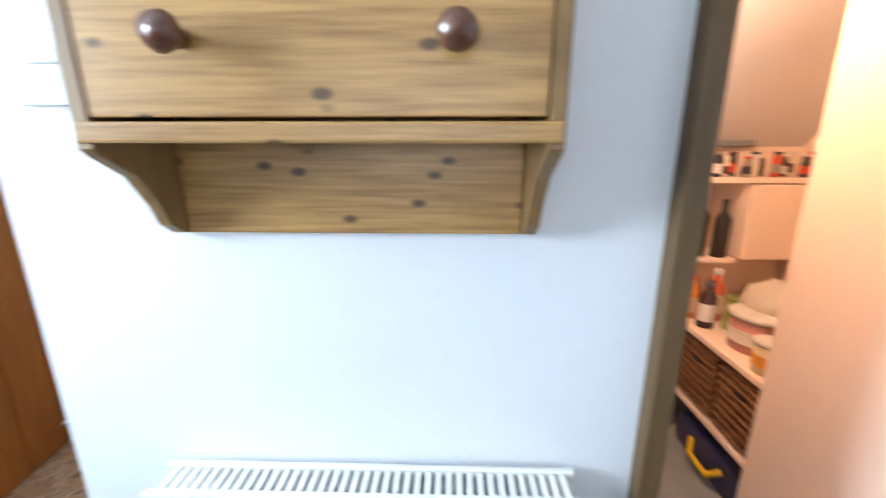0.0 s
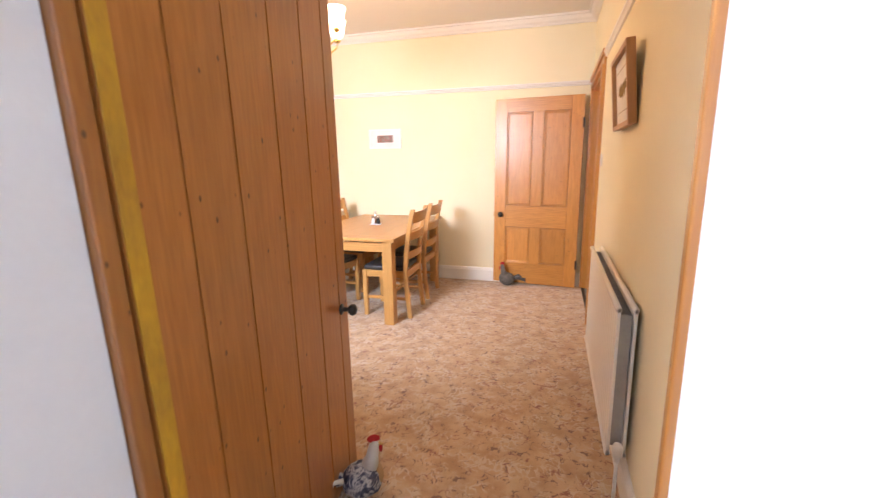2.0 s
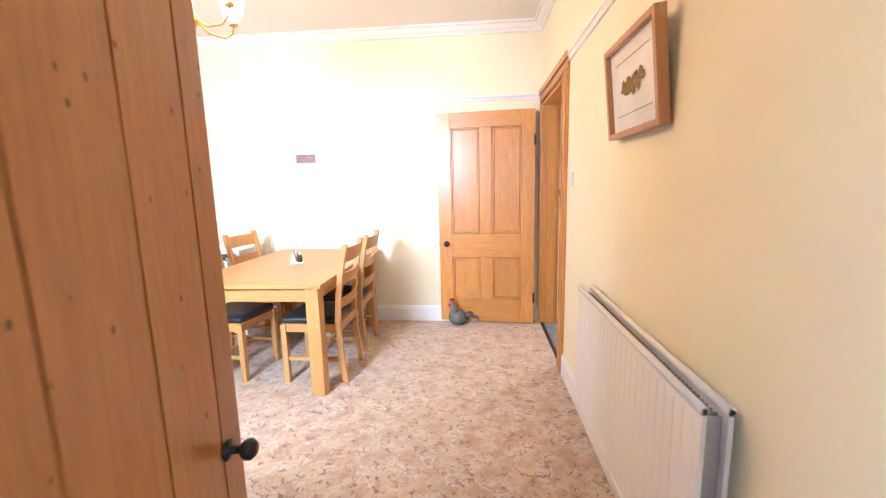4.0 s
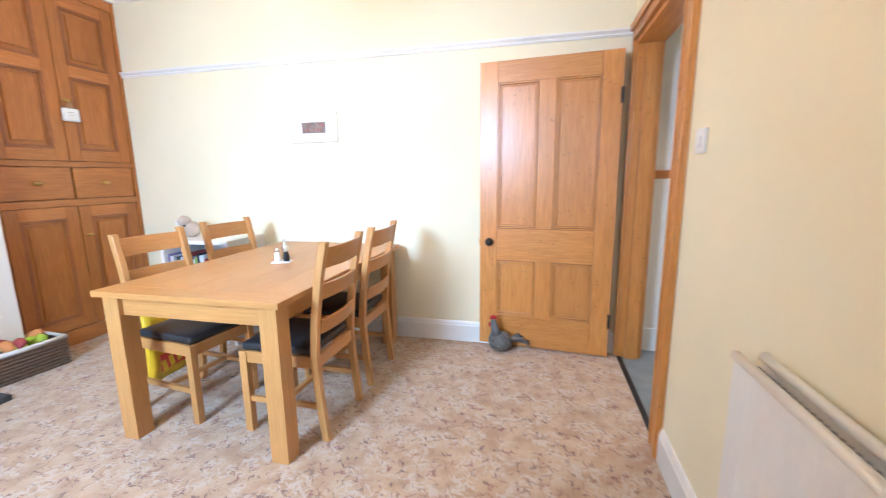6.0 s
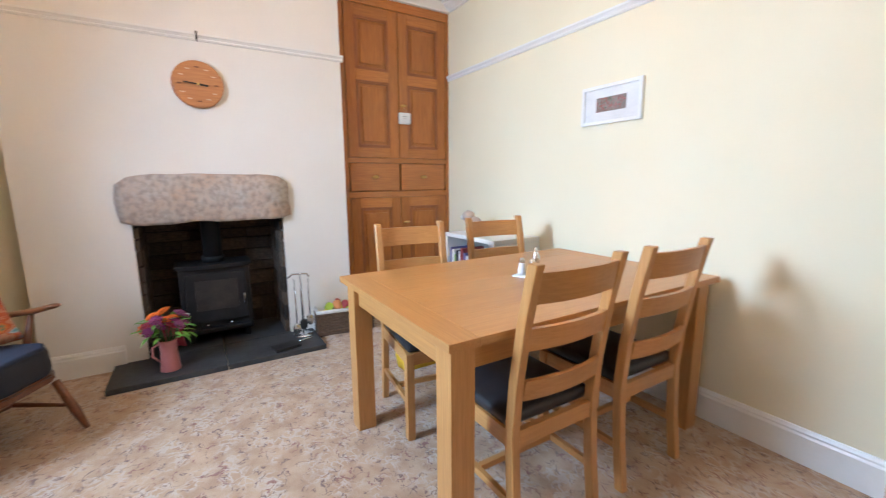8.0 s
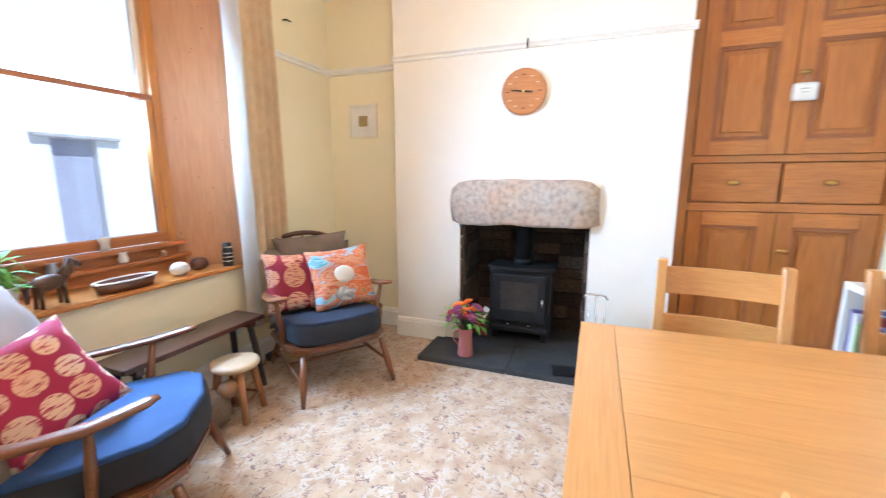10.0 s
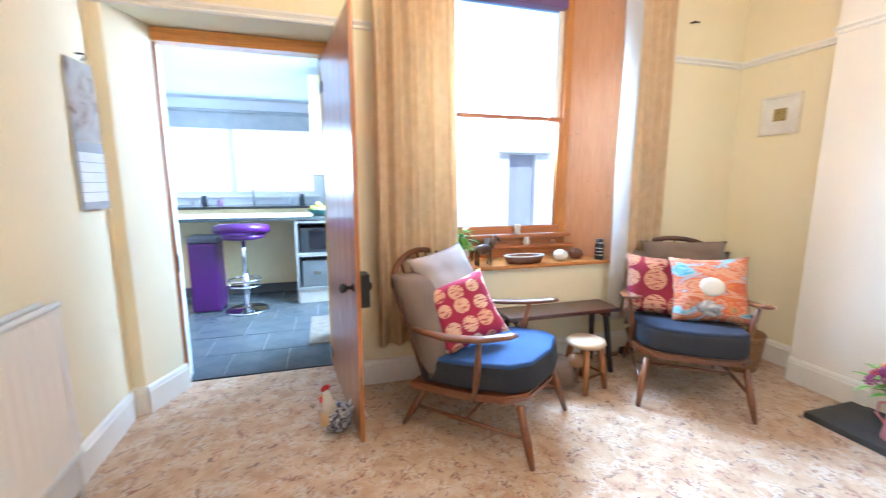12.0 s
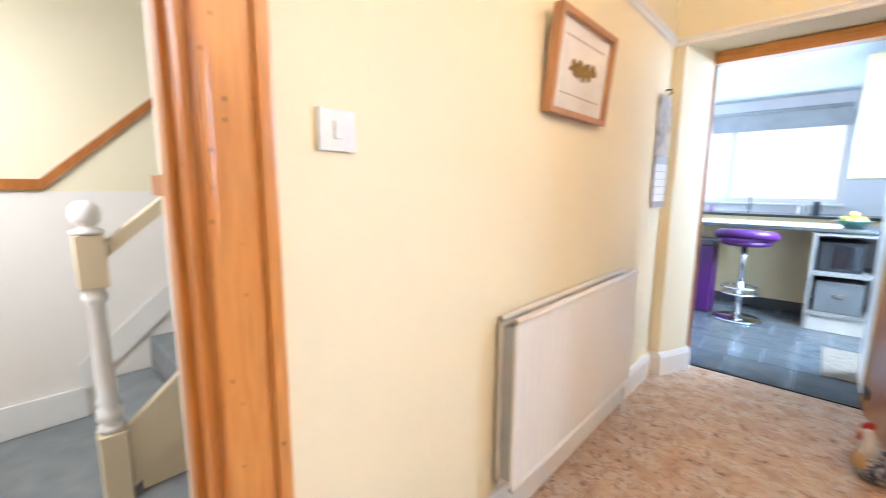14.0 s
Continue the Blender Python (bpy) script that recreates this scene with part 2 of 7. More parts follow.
M_CHROME = material("chrome", (0.75, 0.76, 0.78), 0.15, 1.0, second=(0.68, 0.69, 0.7), bump=0.03)
M_SLATE = material("dark_slate", (0.027, 0.029, 0.032), 0.6, second=(0.055, 0.058, 0.062), scale=5, bump=0.5, grain=40)
M_GRANITE = material("pink_grey_granite", (0.50, 0.345, 0.24), 0.85, second=(0.49, 0.45, 0.405), scale=7, bump=1.0, grain=60)
_n, _l = M_GRANITE.node_tree.nodes, M_GRANITE.node_tree.links
_b = _n["Principled BSDF"]
_co, _f, _r, _x = _n.new("ShaderNodeTexCoord"), _n.new("ShaderNodeTexNoise"), _n.new("ShaderNodeMapRange"), _n.new("ShaderNodeMix")
_f.inputs["Scale"].default_value, _f.inputs["Detail"].default_value = 30, 9
_r.inputs[1].default_value, _r.inputs[2].default_value, _r.inputs[4].default_value = 0.42, 0.75, 0.8
_x.data_type = "RGBA"
_x.inputs[7].default_value = rgb((0.22, 0.165, 0.13))
_l.new(_co.outputs["Object"], _f.inputs[0])
_l.new(_f.outputs[0], _r.inputs[0])
_l.new(_r.outputs[0], _x.inputs[0])
_l.new(_b.inputs["Base Color"].links[0].from_socket, _x.inputs[6])
_l.new(_x.outputs[2], _b.inputs["Base Color"])
M_FIREBRICK = material("sooty_stone", (0.14, 0.092, 0.057), 0.9, second=(0.038, 0.029, 0.022), scale=7, bump=0.9, grain=35)
_n, _l = M_FIREBRICK.node_tree.nodes, M_FIREBRICK.node_tree.links
_b = _n["Principled BSDF"]
_i, _r, _h = _n.new("ShaderNodeObjectInfo"), _n.new("ShaderNodeMapRange"), _n.new("ShaderNodeHueSaturation")
_r.inputs[3].default_value, _r.inputs[4].default_value = 0.25, 1.35
_l.new(_i.outputs["Random"], _r.inputs[0])
_l.new(_r.outputs[0], _h.inputs["Value"])
_l.new(_b.inputs["Base Color"].links[0].from_socket, _h.inputs["Color"])
_l.new(_h.outputs[0], _b.inputs["Base Color"])
M_SOOT = material("soot_black", (0.02, 0.018, 0.016), 0.95, second=(0.035, 0.03, 0.026), bump=0.6)
M_RAD = material("radiator_enamel", (0.80, 0.79, 0.76), 0.3, second=(0.77, 0.75, 0.71), scale=3, bump=0.03)
M_CURTAIN = material("beige_damask_curtain", (0.74, 0.58, 0.37), 0.85, second=(0.58, 0.42, 0.25), scale=17, bump=0.3, grain=260, amount=0.9)
M_LINING = material("white_curtain_lining", (0.86, 0.85, 0.83), 0.85, bump=0.2, grain=260)
for _m, _w in ((M_CURTAIN, 0.30), (M_LINING, 0.55)):
    _n, _l = _m.node_tree.nodes, _m.node_tree.links
    _t, _x = _n.new("ShaderNodeBsdfTranslucent"), _n.new("ShaderNodeMixShader")
    _t.inputs[0].default_value = (0.75, 0.60, 0.40, 1) if _m is M_CURTAIN else (0.9, 0.9, 0.88, 1)
    _x.inputs[0].default_value = _w
    _l.new(_n["Principled BSDF"].outputs[0], _x.inputs[1])
    _l.new(_t.outputs[0], _x.inputs[2])
    _l.new(_x.outputs[0], _n["Material Output"].inputs[0])
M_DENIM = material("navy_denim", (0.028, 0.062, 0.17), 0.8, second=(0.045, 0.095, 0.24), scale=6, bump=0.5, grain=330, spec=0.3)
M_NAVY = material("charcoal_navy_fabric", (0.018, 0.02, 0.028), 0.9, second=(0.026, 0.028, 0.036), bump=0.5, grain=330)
M_TAUPE = material("taupe_velvet", (0.21, 0.155, 0.12), 0.85, second=(0.15, 0.108, 0.083), scale=5, bump=0.4, grain=300)
M_PALETAUPE = material("pale_grey_throw", (0.37, 0.32, 0.30), 0.85, second=(0.29, 0.25, 0.235), scale=6, bump=0.4, grain=280)
M_WHITEPLASTIC = material("white_plastic", (0.82, 0.82, 0.80), 0.35, bump=0.03)
M_TILE = material("blue_grey_slate_tile", (0.065, 0.078, 0.09), 0.17, second=(0.12, 0.12, 0.115), scale=6, bump=0.35, grain=30)
M_GROUT = material("grey_grout", (0.2, 0.2, 0.19), 0.9)
M_CREAMUNIT = material("cream_kitchen_unit", (0.62, 0.50, 0.27), 0.4, second=(0.58, 0.46, 0.24), bump=0.04)
M_GREYUNIT = material("grey_oak_laminate", (0.23, 0.205, 0.175), 0.5, second=(0.18, 0.16, 0.135), scale=8, stretch=(1, 1, 6), bump=0.1)
M_WORKTOP = material("dark_granite_worktop", (0.03, 0.032, 0.03), 0.18, second=(0.07, 0.07, 0.06), scale=60, bump=0.03)
M_PURPLE = material("purple_faux_leather", (0.075, 0.009, 0.115), 0.35, second=(0.06, 0.007, 0.095), bump=0.15, grain=150)
M_WICKER = material("brown_wicker", (0.17, 0.11, 0.07), 0.8, second=(0.10, 0.065, 0.045), scale=60, bump=0.9, grain=90)
M_LINEN = material("white_linen_lining", (0.74, 0.71, 0.66), 0.9, bump=0.5, grain=200)
M_PAPER = material("white_mount_board", (0.82, 0.81, 0.78), 0.7, bump=0.03)
M_PEACH = material("pantry_paint", (0.80, 0.66, 0.55), 0.7, second=(0.76, 0.61, 0.50), scale=2, bump=0.12)
M_GLASS = glass("window_glass")


# ---------------------------------------------------------------- mesh helpers
def part(name, bm, mat, parent=None, label="", smooth=False):
    me = bpy.data.meshes.new(name)
    bmesh.ops.recalc_face_normals(bm, faces=bm.faces[:])
    bm.to_mesh(me)
    bm.free()
    me.materials.append(mat)
    if smooth:
        for p in me.polygons:
            p.use_smooth = True
    ob = new(name, me)
    if parent is not None:
        ob.parent = parent
    if label:
        ob["label"] = label
    return ob


def thing(name, m, label, category, group=""):
    ob = new(name)
    ob.empty_display_size = 0.05
    ob.matrix_basis = m
    return tagged(ob, label, category, group)


def structure(ob, label="", category=""):
    return tagged(ob, label, category, "", "structure")


def box(x0, x1, y0, y1, z0, z1, bev=0.0, bm=None, m=None):
    b = bmesh.new()
    vs = [b.verts.new((x, y, z)) for x in (x0, x1) for y in (y0, y1) for z in (z0, z1)]
    for f in ((0, 1, 3, 2), (4, 6, 7, 5), (0, 4, 5, 1), (2, 3, 7, 6), (0, 2, 6, 4), (1, 5, 7, 3)):
        b.faces.new([vs[k] for k in f])
    if bev:
        bmesh.ops.bevel(b, geom=b.edges[:], offset=bev, segments=2, affect="EDGES", profile=0.6)
    if m is not None:
        b.transform(m)
    return join(bm, b)


def join(bm, b):
    if bm is None:
        return b
    me = bpy.data.meshes.new("tmp")
    b.to_mesh(me)
    b.free()
    bm.from_mesh(me)
    bpy.data.meshes.remove(me)
    return bm


def prism(poly, z0, z1, bm=None, m=None):
    """An upright prism over a plan polygon."""
    b = bmesh.new()
    lo = [b.verts.new((x, y, z0)) for x, y in poly]
    hi = [b.verts.new((x, y, z1)) for x, y in poly]
    b.faces.new(lo)
    b.faces.new(hi)
    for i in range(len(poly)):
        j = (i + 1) % len(poly)
        b.faces.new((lo[i], lo[j], hi[j], hi[i]))
    if m is not None:
        b.transform(m)
    return join(bm, b)


def lathe(profile, n=24, bm=None, m=None, close=True):
    """A turned body from (radius, height) pairs."""
    b = bmesh.new()
    rings = []
    for r, z in profile:
        rings.append([b.verts.new((r * math.cos(2 * math.pi * k / n), r * math.sin(2 * math.pi * k / n), z)) for k in range(n)])
    for p, q in zip(rings, rings[1:]):
        for k in range(n):
            b.faces.new((p[k], p[(k + 1) % n], q[(k + 1) % n], q[k]))
    if close:
        b.faces.new(rings[0])
        b.faces.new(rings[-1])
    if m is not None:
        b.transform(m)
    return join(bm, b)


def tube(points, radii, n=10, bm=None, m=None, flat=1.0):
    """A round bar along points; radii is one number or one for each point; flat squeezes it upright."""
    b = bmesh.new()
    pts = [Vector(p) for p in points]
    if not isinstance(radii, (list, tuple)):
        radii = [radii] * len(pts)
    rings = []
    for i, p in enumerate(pts):
        d = (pts[min(i + 1, len(pts) - 1)] - pts[max(i - 1, 0)]).normalized()
        ref = Vector((0, 0, 1)) if abs(d.z) < 0.9 else Vector((1, 0, 0))
        u = d.cross(ref).normalized()
        v = u.cross(d).normalized()
        rings.append([b.verts.new(p + radii[i] * (math.cos(2 * math.pi * k / n) * u + flat * math.sin(2 * math.pi * k / n) * v)) for k in range(n)])
    for p, q in zip(rings, rings[1:]):
        for k in range(n):
            b.faces.new((p[k], p[(k + 1) % n], q[(k + 1) % n], q[k]))
    b.faces.new(rings[0])
    b.faces.new(rings[-1])
    if m is not None:
        b.transform(m)
    return join(bm, b)


def blob(sx, sy, sz, m=None, bm=None, sub=3, power=1.0, rough=0.0, seed=0.0):
    """A rounded lump; power under 1 makes it boxier, rough dents it."""
    b = bmesh.new()
    bmesh.ops.create_icosphere(b, subdivisions=sub, radius=1)
    for v in b.verts:
        c = v.co.copy()
        c = Vector([math.copysign(abs(t) ** power, t) for t in c])
        k = 1 + rough * noise.noise(v.co * 2.2 + Vector((seed, 0, seed)))
        v.co = Vector((c.x * sx * k, c.y * sy * k, c.z * sz * k))
    if m is not None:
        b.transform(m)
    return join(bm, b)


def cushion_mesh(w, h, t, seed=0.0):
    """A square scatter cushion standing in the xz plane, puffed in the middle, with drawn-out corners."""
    b = bmesh.new()
    n = 16
    sides = []
    for s in (-1, 1):
        g = []
        for i in range(n + 1):
            row = []
            for j in range(n + 1):
                u, v = 2 * i / n - 1, 2 * j / n - 1
                pinch = 1 - 0.10 * (1 - abs(u) ** 2) * abs(v) ** 3
                pinch2 = 1 - 0.10 * (1 - abs(v) ** 2) * abs(u) ** 3
                puff = max(0.0, (1 - u ** 4) * (1 - v ** 4)) ** 0.6
                wob = 0.012 * noise.noise(Vector((u * 2 + seed, v * 2, s)))
                row.append(b.verts.new((u * w / 2 * pinch2, s * (t / 2 * puff + (wob if puff > 0.05 else 0)), v * h / 2 * pinch)))
            g.append(row)
        for i in range(n):
            for j in range(n):
                b.faces.new((g[i][j], g[i + 1][j], g[i + 1][j + 1], g[i][j + 1]))
        sides.append(g)
    bmesh.ops.remove_doubles(b, verts=b.verts[:], dist=0.0005)
    return b


# ---------------------------------------------------------------- the shell of the place
CEIL = 2.82
XR, YF, YB, YK = 0.015, 5.5, 1.74, 1.26
XC, XA = -3.97, -4.15

structure(part("floor", box(XA - 0.4, 0.02, 1.40, YF + 0.05, -0.06, 0.0), M_CARPET), "beige carpet with a brown and red marbled pattern", "carpet")
structure(part("floor_hall", box(0.02, 2.6, 2.6, 5.7, -0.06, -0.003), M_GREYCARPET), "plain grey carpet in the hall", "carpet")
structure(part("ceiling", box(XA - 0.3, 0.14, YK, YF + 0.15, CEIL, CEIL + 0.12), M_CEIL), "off-white painted ceiling", "ceiling")

# far wall
structure(part("wall_north", box(XA - 0.35, 0.14, YF, YF + 0.15, -0.06, CEIL), M_CREAM), "cream painted wall behind the dining table", "wall")
# right wall with the opening to the hall
bm = box(XR, 0.14, 1.74, 4.455, -0.06, CEIL)
box(XR, 0.14, 4.455, 5.46, 2.12, CEIL, bm=bm)
box(XR, 0.14, 5.46, 5.5, -0.06, CEIL, bm=bm)
structure(part("wall_east", bm, M_CREAM), "cream painted wall with radiator and door to the hall", "wall")
# chimney breast with the fire opening
bm = box(XC - 0.45, XC, 2.45, 2.985, -0.06, CEIL)
box(XC - 0.45, XC, 3.915, 4.42, -0.06, CEIL, bm=bm)
box(XC - 0.45, XC, 2.985, 3.915, 1.10, CEIL, bm=bm)
structure(part("wall_chimney_breast", bm, M_OFFWHITE), "warm white painted chimney breast", "wall")
structure(part("wall_west_alcove", box(XA - 0.15, XA, 1.26, 2.45, -0.06, CEIL), M_CREAM), "cream painted alcove wall", "wall")
structure(part("wall_west_recess", box(-4.62, -4.5, 2.3, 5.5, -0.06, CEIL), M_SOOT), "back of the chimney recess", "wall")
# window wall
R_NIB = [(0.14, YK), (-0.129, YK), (-0.139, 1.40), (-0.152, 1.46), (-0.045, YB), (0.14, YB)]
L_PIER = [(-1.09, 1.0), (-1.085, 1.36), (-1.12, 1.46), (-1.19, YB), (-1.55, YB), (-1.80, 1.42), (-1.80, YK), (-1.55, YK), (-1.55, 1.0)]
W_PIER = [(-3.12, YB), (XA - 0.15, YB), (XA - 0.15, YK), (-2.89, YK), (-2.89, 1.42)]
bm = prism(R_NIB, -0.06, CEIL)
prism(L_PIER, -0.06, CEIL, bm)
prism(W_PIER, -0.06, CEIL, bm)
box(-1.19, -0.045, 1.265, YB, 2.155, CEIL, bm=bm)
prism([(-3.12, YB), (-1.55, YB), (-1.80, 1.265), (-2.89, 1.265)], -0.06, 0.709, bm)
prism([(-3.12, YB), (-1.55, YB), (-1.80, 1.265), (-2.89, 1.265)], 2.62, CEIL, bm)
wall_s = structure(part("wall_south", bm, M_CREAM), "thick cream painted wall with window and kitchen door", "wall")

# kitchen faces of that wall, in white
bm = box(-0.130, 1.0, YK - 0.02, YK - 0.003, -0.06, 2.6)
prism([(-0.130, YK - 0.003), (-0.130, YK - 0.02), (-0.155, 1.415), (-0.140, 1.415)], -0.06, 2.14, bm)
prism([(-1.083, 1.343), (-1.07, 1.342), (-1.078, 0.985), (-1.092, 0.985)], -0.06, 2.6, bm)
box(-1.55, -1.092, 0.985, 0.997, -0.06, 2.6, bm=bm)
box(-1.09, -0.143, YK - 0.018, YK + 0.003, 2.105, 2.6, bm=bm)
structure(part("wall_kitchen_north", bm, M_KWHITE), "white plastered kitchen wall", "wall")
structure(part("trim_kitchen_corner", box(-1.074, -1.062, 0.75, 1.125, 0.0, 2.3, 0.003), M_GLOSSWHITE), "white painted corner board", "trim")


# skirting, picture rail and cornice, one run for each stretch of wall
def run(name, a, b, profile, mat, label, category):
    """A moulding from a to b; profile is (out from the wall, height) pairs, out is to the left of a to b."""
    a, b = Vector((*a, 0)), Vector((*b, 0))
    d = (b - a).normalized()
    out = Vector((-d.y, d.x, 0))
    bmn = bmesh.new()
    ends = [[bmn.verts.new(p + out * o + Vector((0, 0, z))) for o, z in profile] for p in (a, b)]
    k = len(profile)
    for i in range(k):
        bmn.faces.new((ends[0][i], ends[0][(i + 1) % k], ends[1][(i + 1) % k], ends[1][i]))
    bmn.faces.new(ends[0])
    bmn.faces.new(ends[1])
    return structure(part(name, bmn, mat), label, category)


SKIRT = [(0, 0), (0.018, 0), (0.018, 0.125), (0.013, 0.135), (0.013, 0.143), (0.006, 0.158), (0, 0.16)]
RAIL = [(0, 2.145), (0.012, 2.147), (0.016, 2.156), (0.011, 2.162), (0.018, 2.172), (0.026, 2.178), (0.026, 2.190), (0, 2.194)]
CORN = [(0, 2.735), (0.014, 2.737), (0.014, 2.750), (0.022, 2.756), (0.045, 2.768), (0.062, 2.786), (0.066, 2.798), (0.084, 2.800), (0.084, 2.8195), (0, 2.8195)]
STRETCHES = [
    ((XR, YF), (-4.09, YF), "sr"), ((XR, YB), (XR, 4.33), "sr"), ((-0.045, YB), (XR, YB), "sr"), ((-1.55, YB), (-1.19, YB), "sr"),
    ((-3.12, YB), (-1.55, YB), "s"), ((XA, YB), (-3.12, YB), "sr"), ((XA, 2.45), (XA, YB), "sr"), ((XC, 2.45), (XA, 2.45), "sr"), ((XC, 2.865), (XC, 2.45), "s"), ((XC, 4.44), (XC, 4.09), "s"), ((XC, 4.44), (XC, 2.45), "r"),
    ((-0.165, 1.46), (-0.045, YB), "s"), ((-1.19, YB), (-1.12, 1.46), "s"), ((-1.19, YB), (-0.045, YB), "R"),
]
for a, b, what in STRETCHES:
    a, b = b, a
    if "s" in what:
        run("baseboard", b, a, SKIRT, M_GLOSSWHITE, "white gloss painted skirting board", "skirting board")
    if "r" in what or "R" in what:
        run("trim_picture_rail", b, a, RAIL, M_GLOSSWHITE, "white painted moulded picture rail", "picture rail")
for a, b in (((XR, YF), (-4.09, YF)), ((XR, YB), (XR, YF)), ((XA, YB), (XR, YB)), ((XA, 2.45), (XA, YB)), ((XC, 2.45), (XA, 2.45)), ((XC, 4.42), (XC, 2.45))):
    run("trim_cornice", a, b, CORN, M_CEIL, "off-white plaster cornice", "cornice")

# hall, stair well and pantry shell
bm = box(0.14, 2.6, 5.6, 5.72, -0.06, 4.2)
structure(part("wall_hall_north", bm, M_OFFWHITE), "cream and white hall wall", "wall")
bm = box(2.12, 2.25, 2.7, 5.6, -0.06, 1.24)
structure(part("wall_hall_east_lower", bm, M_OFFWHITE), "white painted lower stair wall", "wall")
structure(part("wall_hall_east", box(2.12, 2.25, 2.7, 5.6, 1.24, 4.2), M_CREAM), "cream painted stair wall above the dado rail", "wall")
structure(part("wall_hall_return", box(0.141, 0.56, 3.70, 4.40, -0.06, 4.2), M_OFFWHITE), "cream painted return wall beside the hall doorway", "wall")
structure(part("trim_dado_return", box(0.142, 0.575, 4.401, 4.418, 1.245, 1.30, 0.004), M_CUP), "short brown dado rail on the return wall", "dado rail")
structure(part("baseboard_return", box(0.165, 0.575, 4.401, 4.418, -0.003, 0.17, 0.003), M_GLOSSWHITE), "white skirting on the return wall", "skirting board")
structure(part("ceiling_hall", box(0.14, 2.6, 1.2, 5.72, 4.2, 4.3), M_CEIL), "white hall ceiling", "ceiling")
structure(part("wall_hall_west_upper", box(0.0, 0.14, 1.2, 5.72, CEIL + 0.12, 4.2), M_CREAM), "upper stair wall", "wall")
structure(part("wall_pantry_north", box(1.0, 2.5, 2.66, 2.70, -0.06, 4.2), M_PEACH), "painted back wall of the pantry", "wall")
structure(part("wall_pantry_west", box(0.97, 1.02, 1.28, 2.66, -0.06, 2.6), M_PEACH), "painted pantry side wall", "wall")
structure(part("wall_pantry_east", box(2.36, 2.5, 1.26, 2.66, -0.06, 2.6), M_PEACH), "painted pantry side wall", "wall")
structure(part("wall_pantry_pier", box(1.64, 2.36, 1.26, 1.74, -0.06, 2.6), M_PEACH), "painted pier beside the pantry shelves", "wall")
b = bmesh.new()
vs = [b.verts.new(p) for p in ((1.02, 1.25, 2.45), (2.36, 1.25, 2.45), (2.36, 2.66, 1.33), (1.02, 2.66, 1.33), (1.02, 1.25, 2.6), (2.36, 1.25, 2.6), (2.36, 2.66, 1.48), (1.02, 2.66, 1.48))]
for f in ((0, 1, 2, 3), (4, 5, 6, 7), (0, 1, 5, 4), (1, 2, 6, 5), (2, 3, 7, 6), (3, 0, 4, 7)):
    b.faces.new([vs[k] for k in f])
structure(part("ceiling_pantry", b, M_KWHITE), "sloping white soffit under the stairs", "ceiling")
structure(part("floor_pantry", box(1.0, 2.4, 1.2, 2.66, -0.06, 0.0), M_GREYCARPET), "plain grey pantry floor", "floor")

# kitchen shell
structure(part("ceiling_kitchen", box(-1.6, 2.6, -3.4, 1.25, 2.6, 2.72), M_KWHITE), "white kitchen ceiling", "ceiling")
bm = box(-1.66, -1.55, -3.4, 0.06, -0.06, 2.6)
box(-1.66, -1.55, 0.80, 0.985, -0.06, 2.6, bm=bm)
box(-1.66, -1.55, 0.06, 0.80, 2.05, 2.6, bm=bm)
structure(part("wall_kitchen_west", bm, M_KWHITE), "white kitchen side wall with glazed back door", "wall")
kdoor = new("door_4")
structure(kdoor, "white glazed kitchen back door", "door")
for y0, y1, z0, z1 in ((0.065, 0.14, 0.0, 2.045), (0.72, 0.795, 0.0, 2.045), (0.1405, 0.7195, 0.0, 0.25), (0.1405, 0.7195, 1.95, 2.045)):
    part("door_rail", box(-1.64, -1.60, y0, y1, z0, z1, 0.004), M_GLOSSWHITE, kdoor)
gk = part("pane", box(-1.622, -1.618, 0.14, 0.72, 0.25, 1.95), M_GLASS, kdoor, "clear glass pane")
gk.visible_shadow = False
part("door_handle", tube([(-1.60, 0.755, 1.0), (-1.56, 0.755, 1.0), (-1.56, 0.66, 1.0)], 0.008, 8), M_CHROME, kdoor, "steel lever handle", True)
structure(part("wall_kitchen_east", box(2.5, 2.6, -3.4, 1.25, -0.06, 2.6), M_KWHITE), "white kitchen side wall", "wall")
bm = box(-1.6, -0.95, -3.4, -3.2, -0.06, 2.6)
box(1.7, 2.6, -3.4, -3.2, -0.06, 2.6, bm=bm)
box(-0.95, 1.7, -3.4, -3.2, -0.06, 1.08, bm=bm)
box(-0.95, 1.7, -3.4, -3.2, 2.36, 2.6, bm=bm)
structure(part("wall_kitchen_south", bm, M_KWHITE), "white kitchen wall with a wide window", "wall")
structure(part("floor_kitchen", box(-1.6, 2.6, -3.4, 1.40, -0.06, -0.008), M_GROUT), "grey grout bed of the kitchen floor", "floor")

# ---------------------------------------------------------------- doors and door frames
# kitchen door frame
frame_k = new("door_1_frame")
structure(frame_k, "honey-brown pine frame of the kitchen doorway", "door frame")
part("jamb", box(-0.168, -0.13, 1.4155, 1.434, 0, 2.075, 0.004), M_PLANK, frame_k)
part("jamb", box(-1.118, -1.052, 1.345, 1.381, 0, 2.075, 0.004), M_PLANK, frame_k)
part("head", box(-1.118, -0.13, 1.355, 1.455, 2.077, 2.15, 0.004), M_PINEX, frame_k)
part("threshold_strip", box(-1.055, -0.172, 1.375, 1.40, 0.0, 0.008, 0.002), M_BLACKIRON, frame_k, "dark metal threshold strip")
part("keep_plate", box(-0.173, -0.1675, 1.418, 1.432, 0.74, 0.85, 0.001), M_BLACKIRON, frame_k, "black iron latch plate")


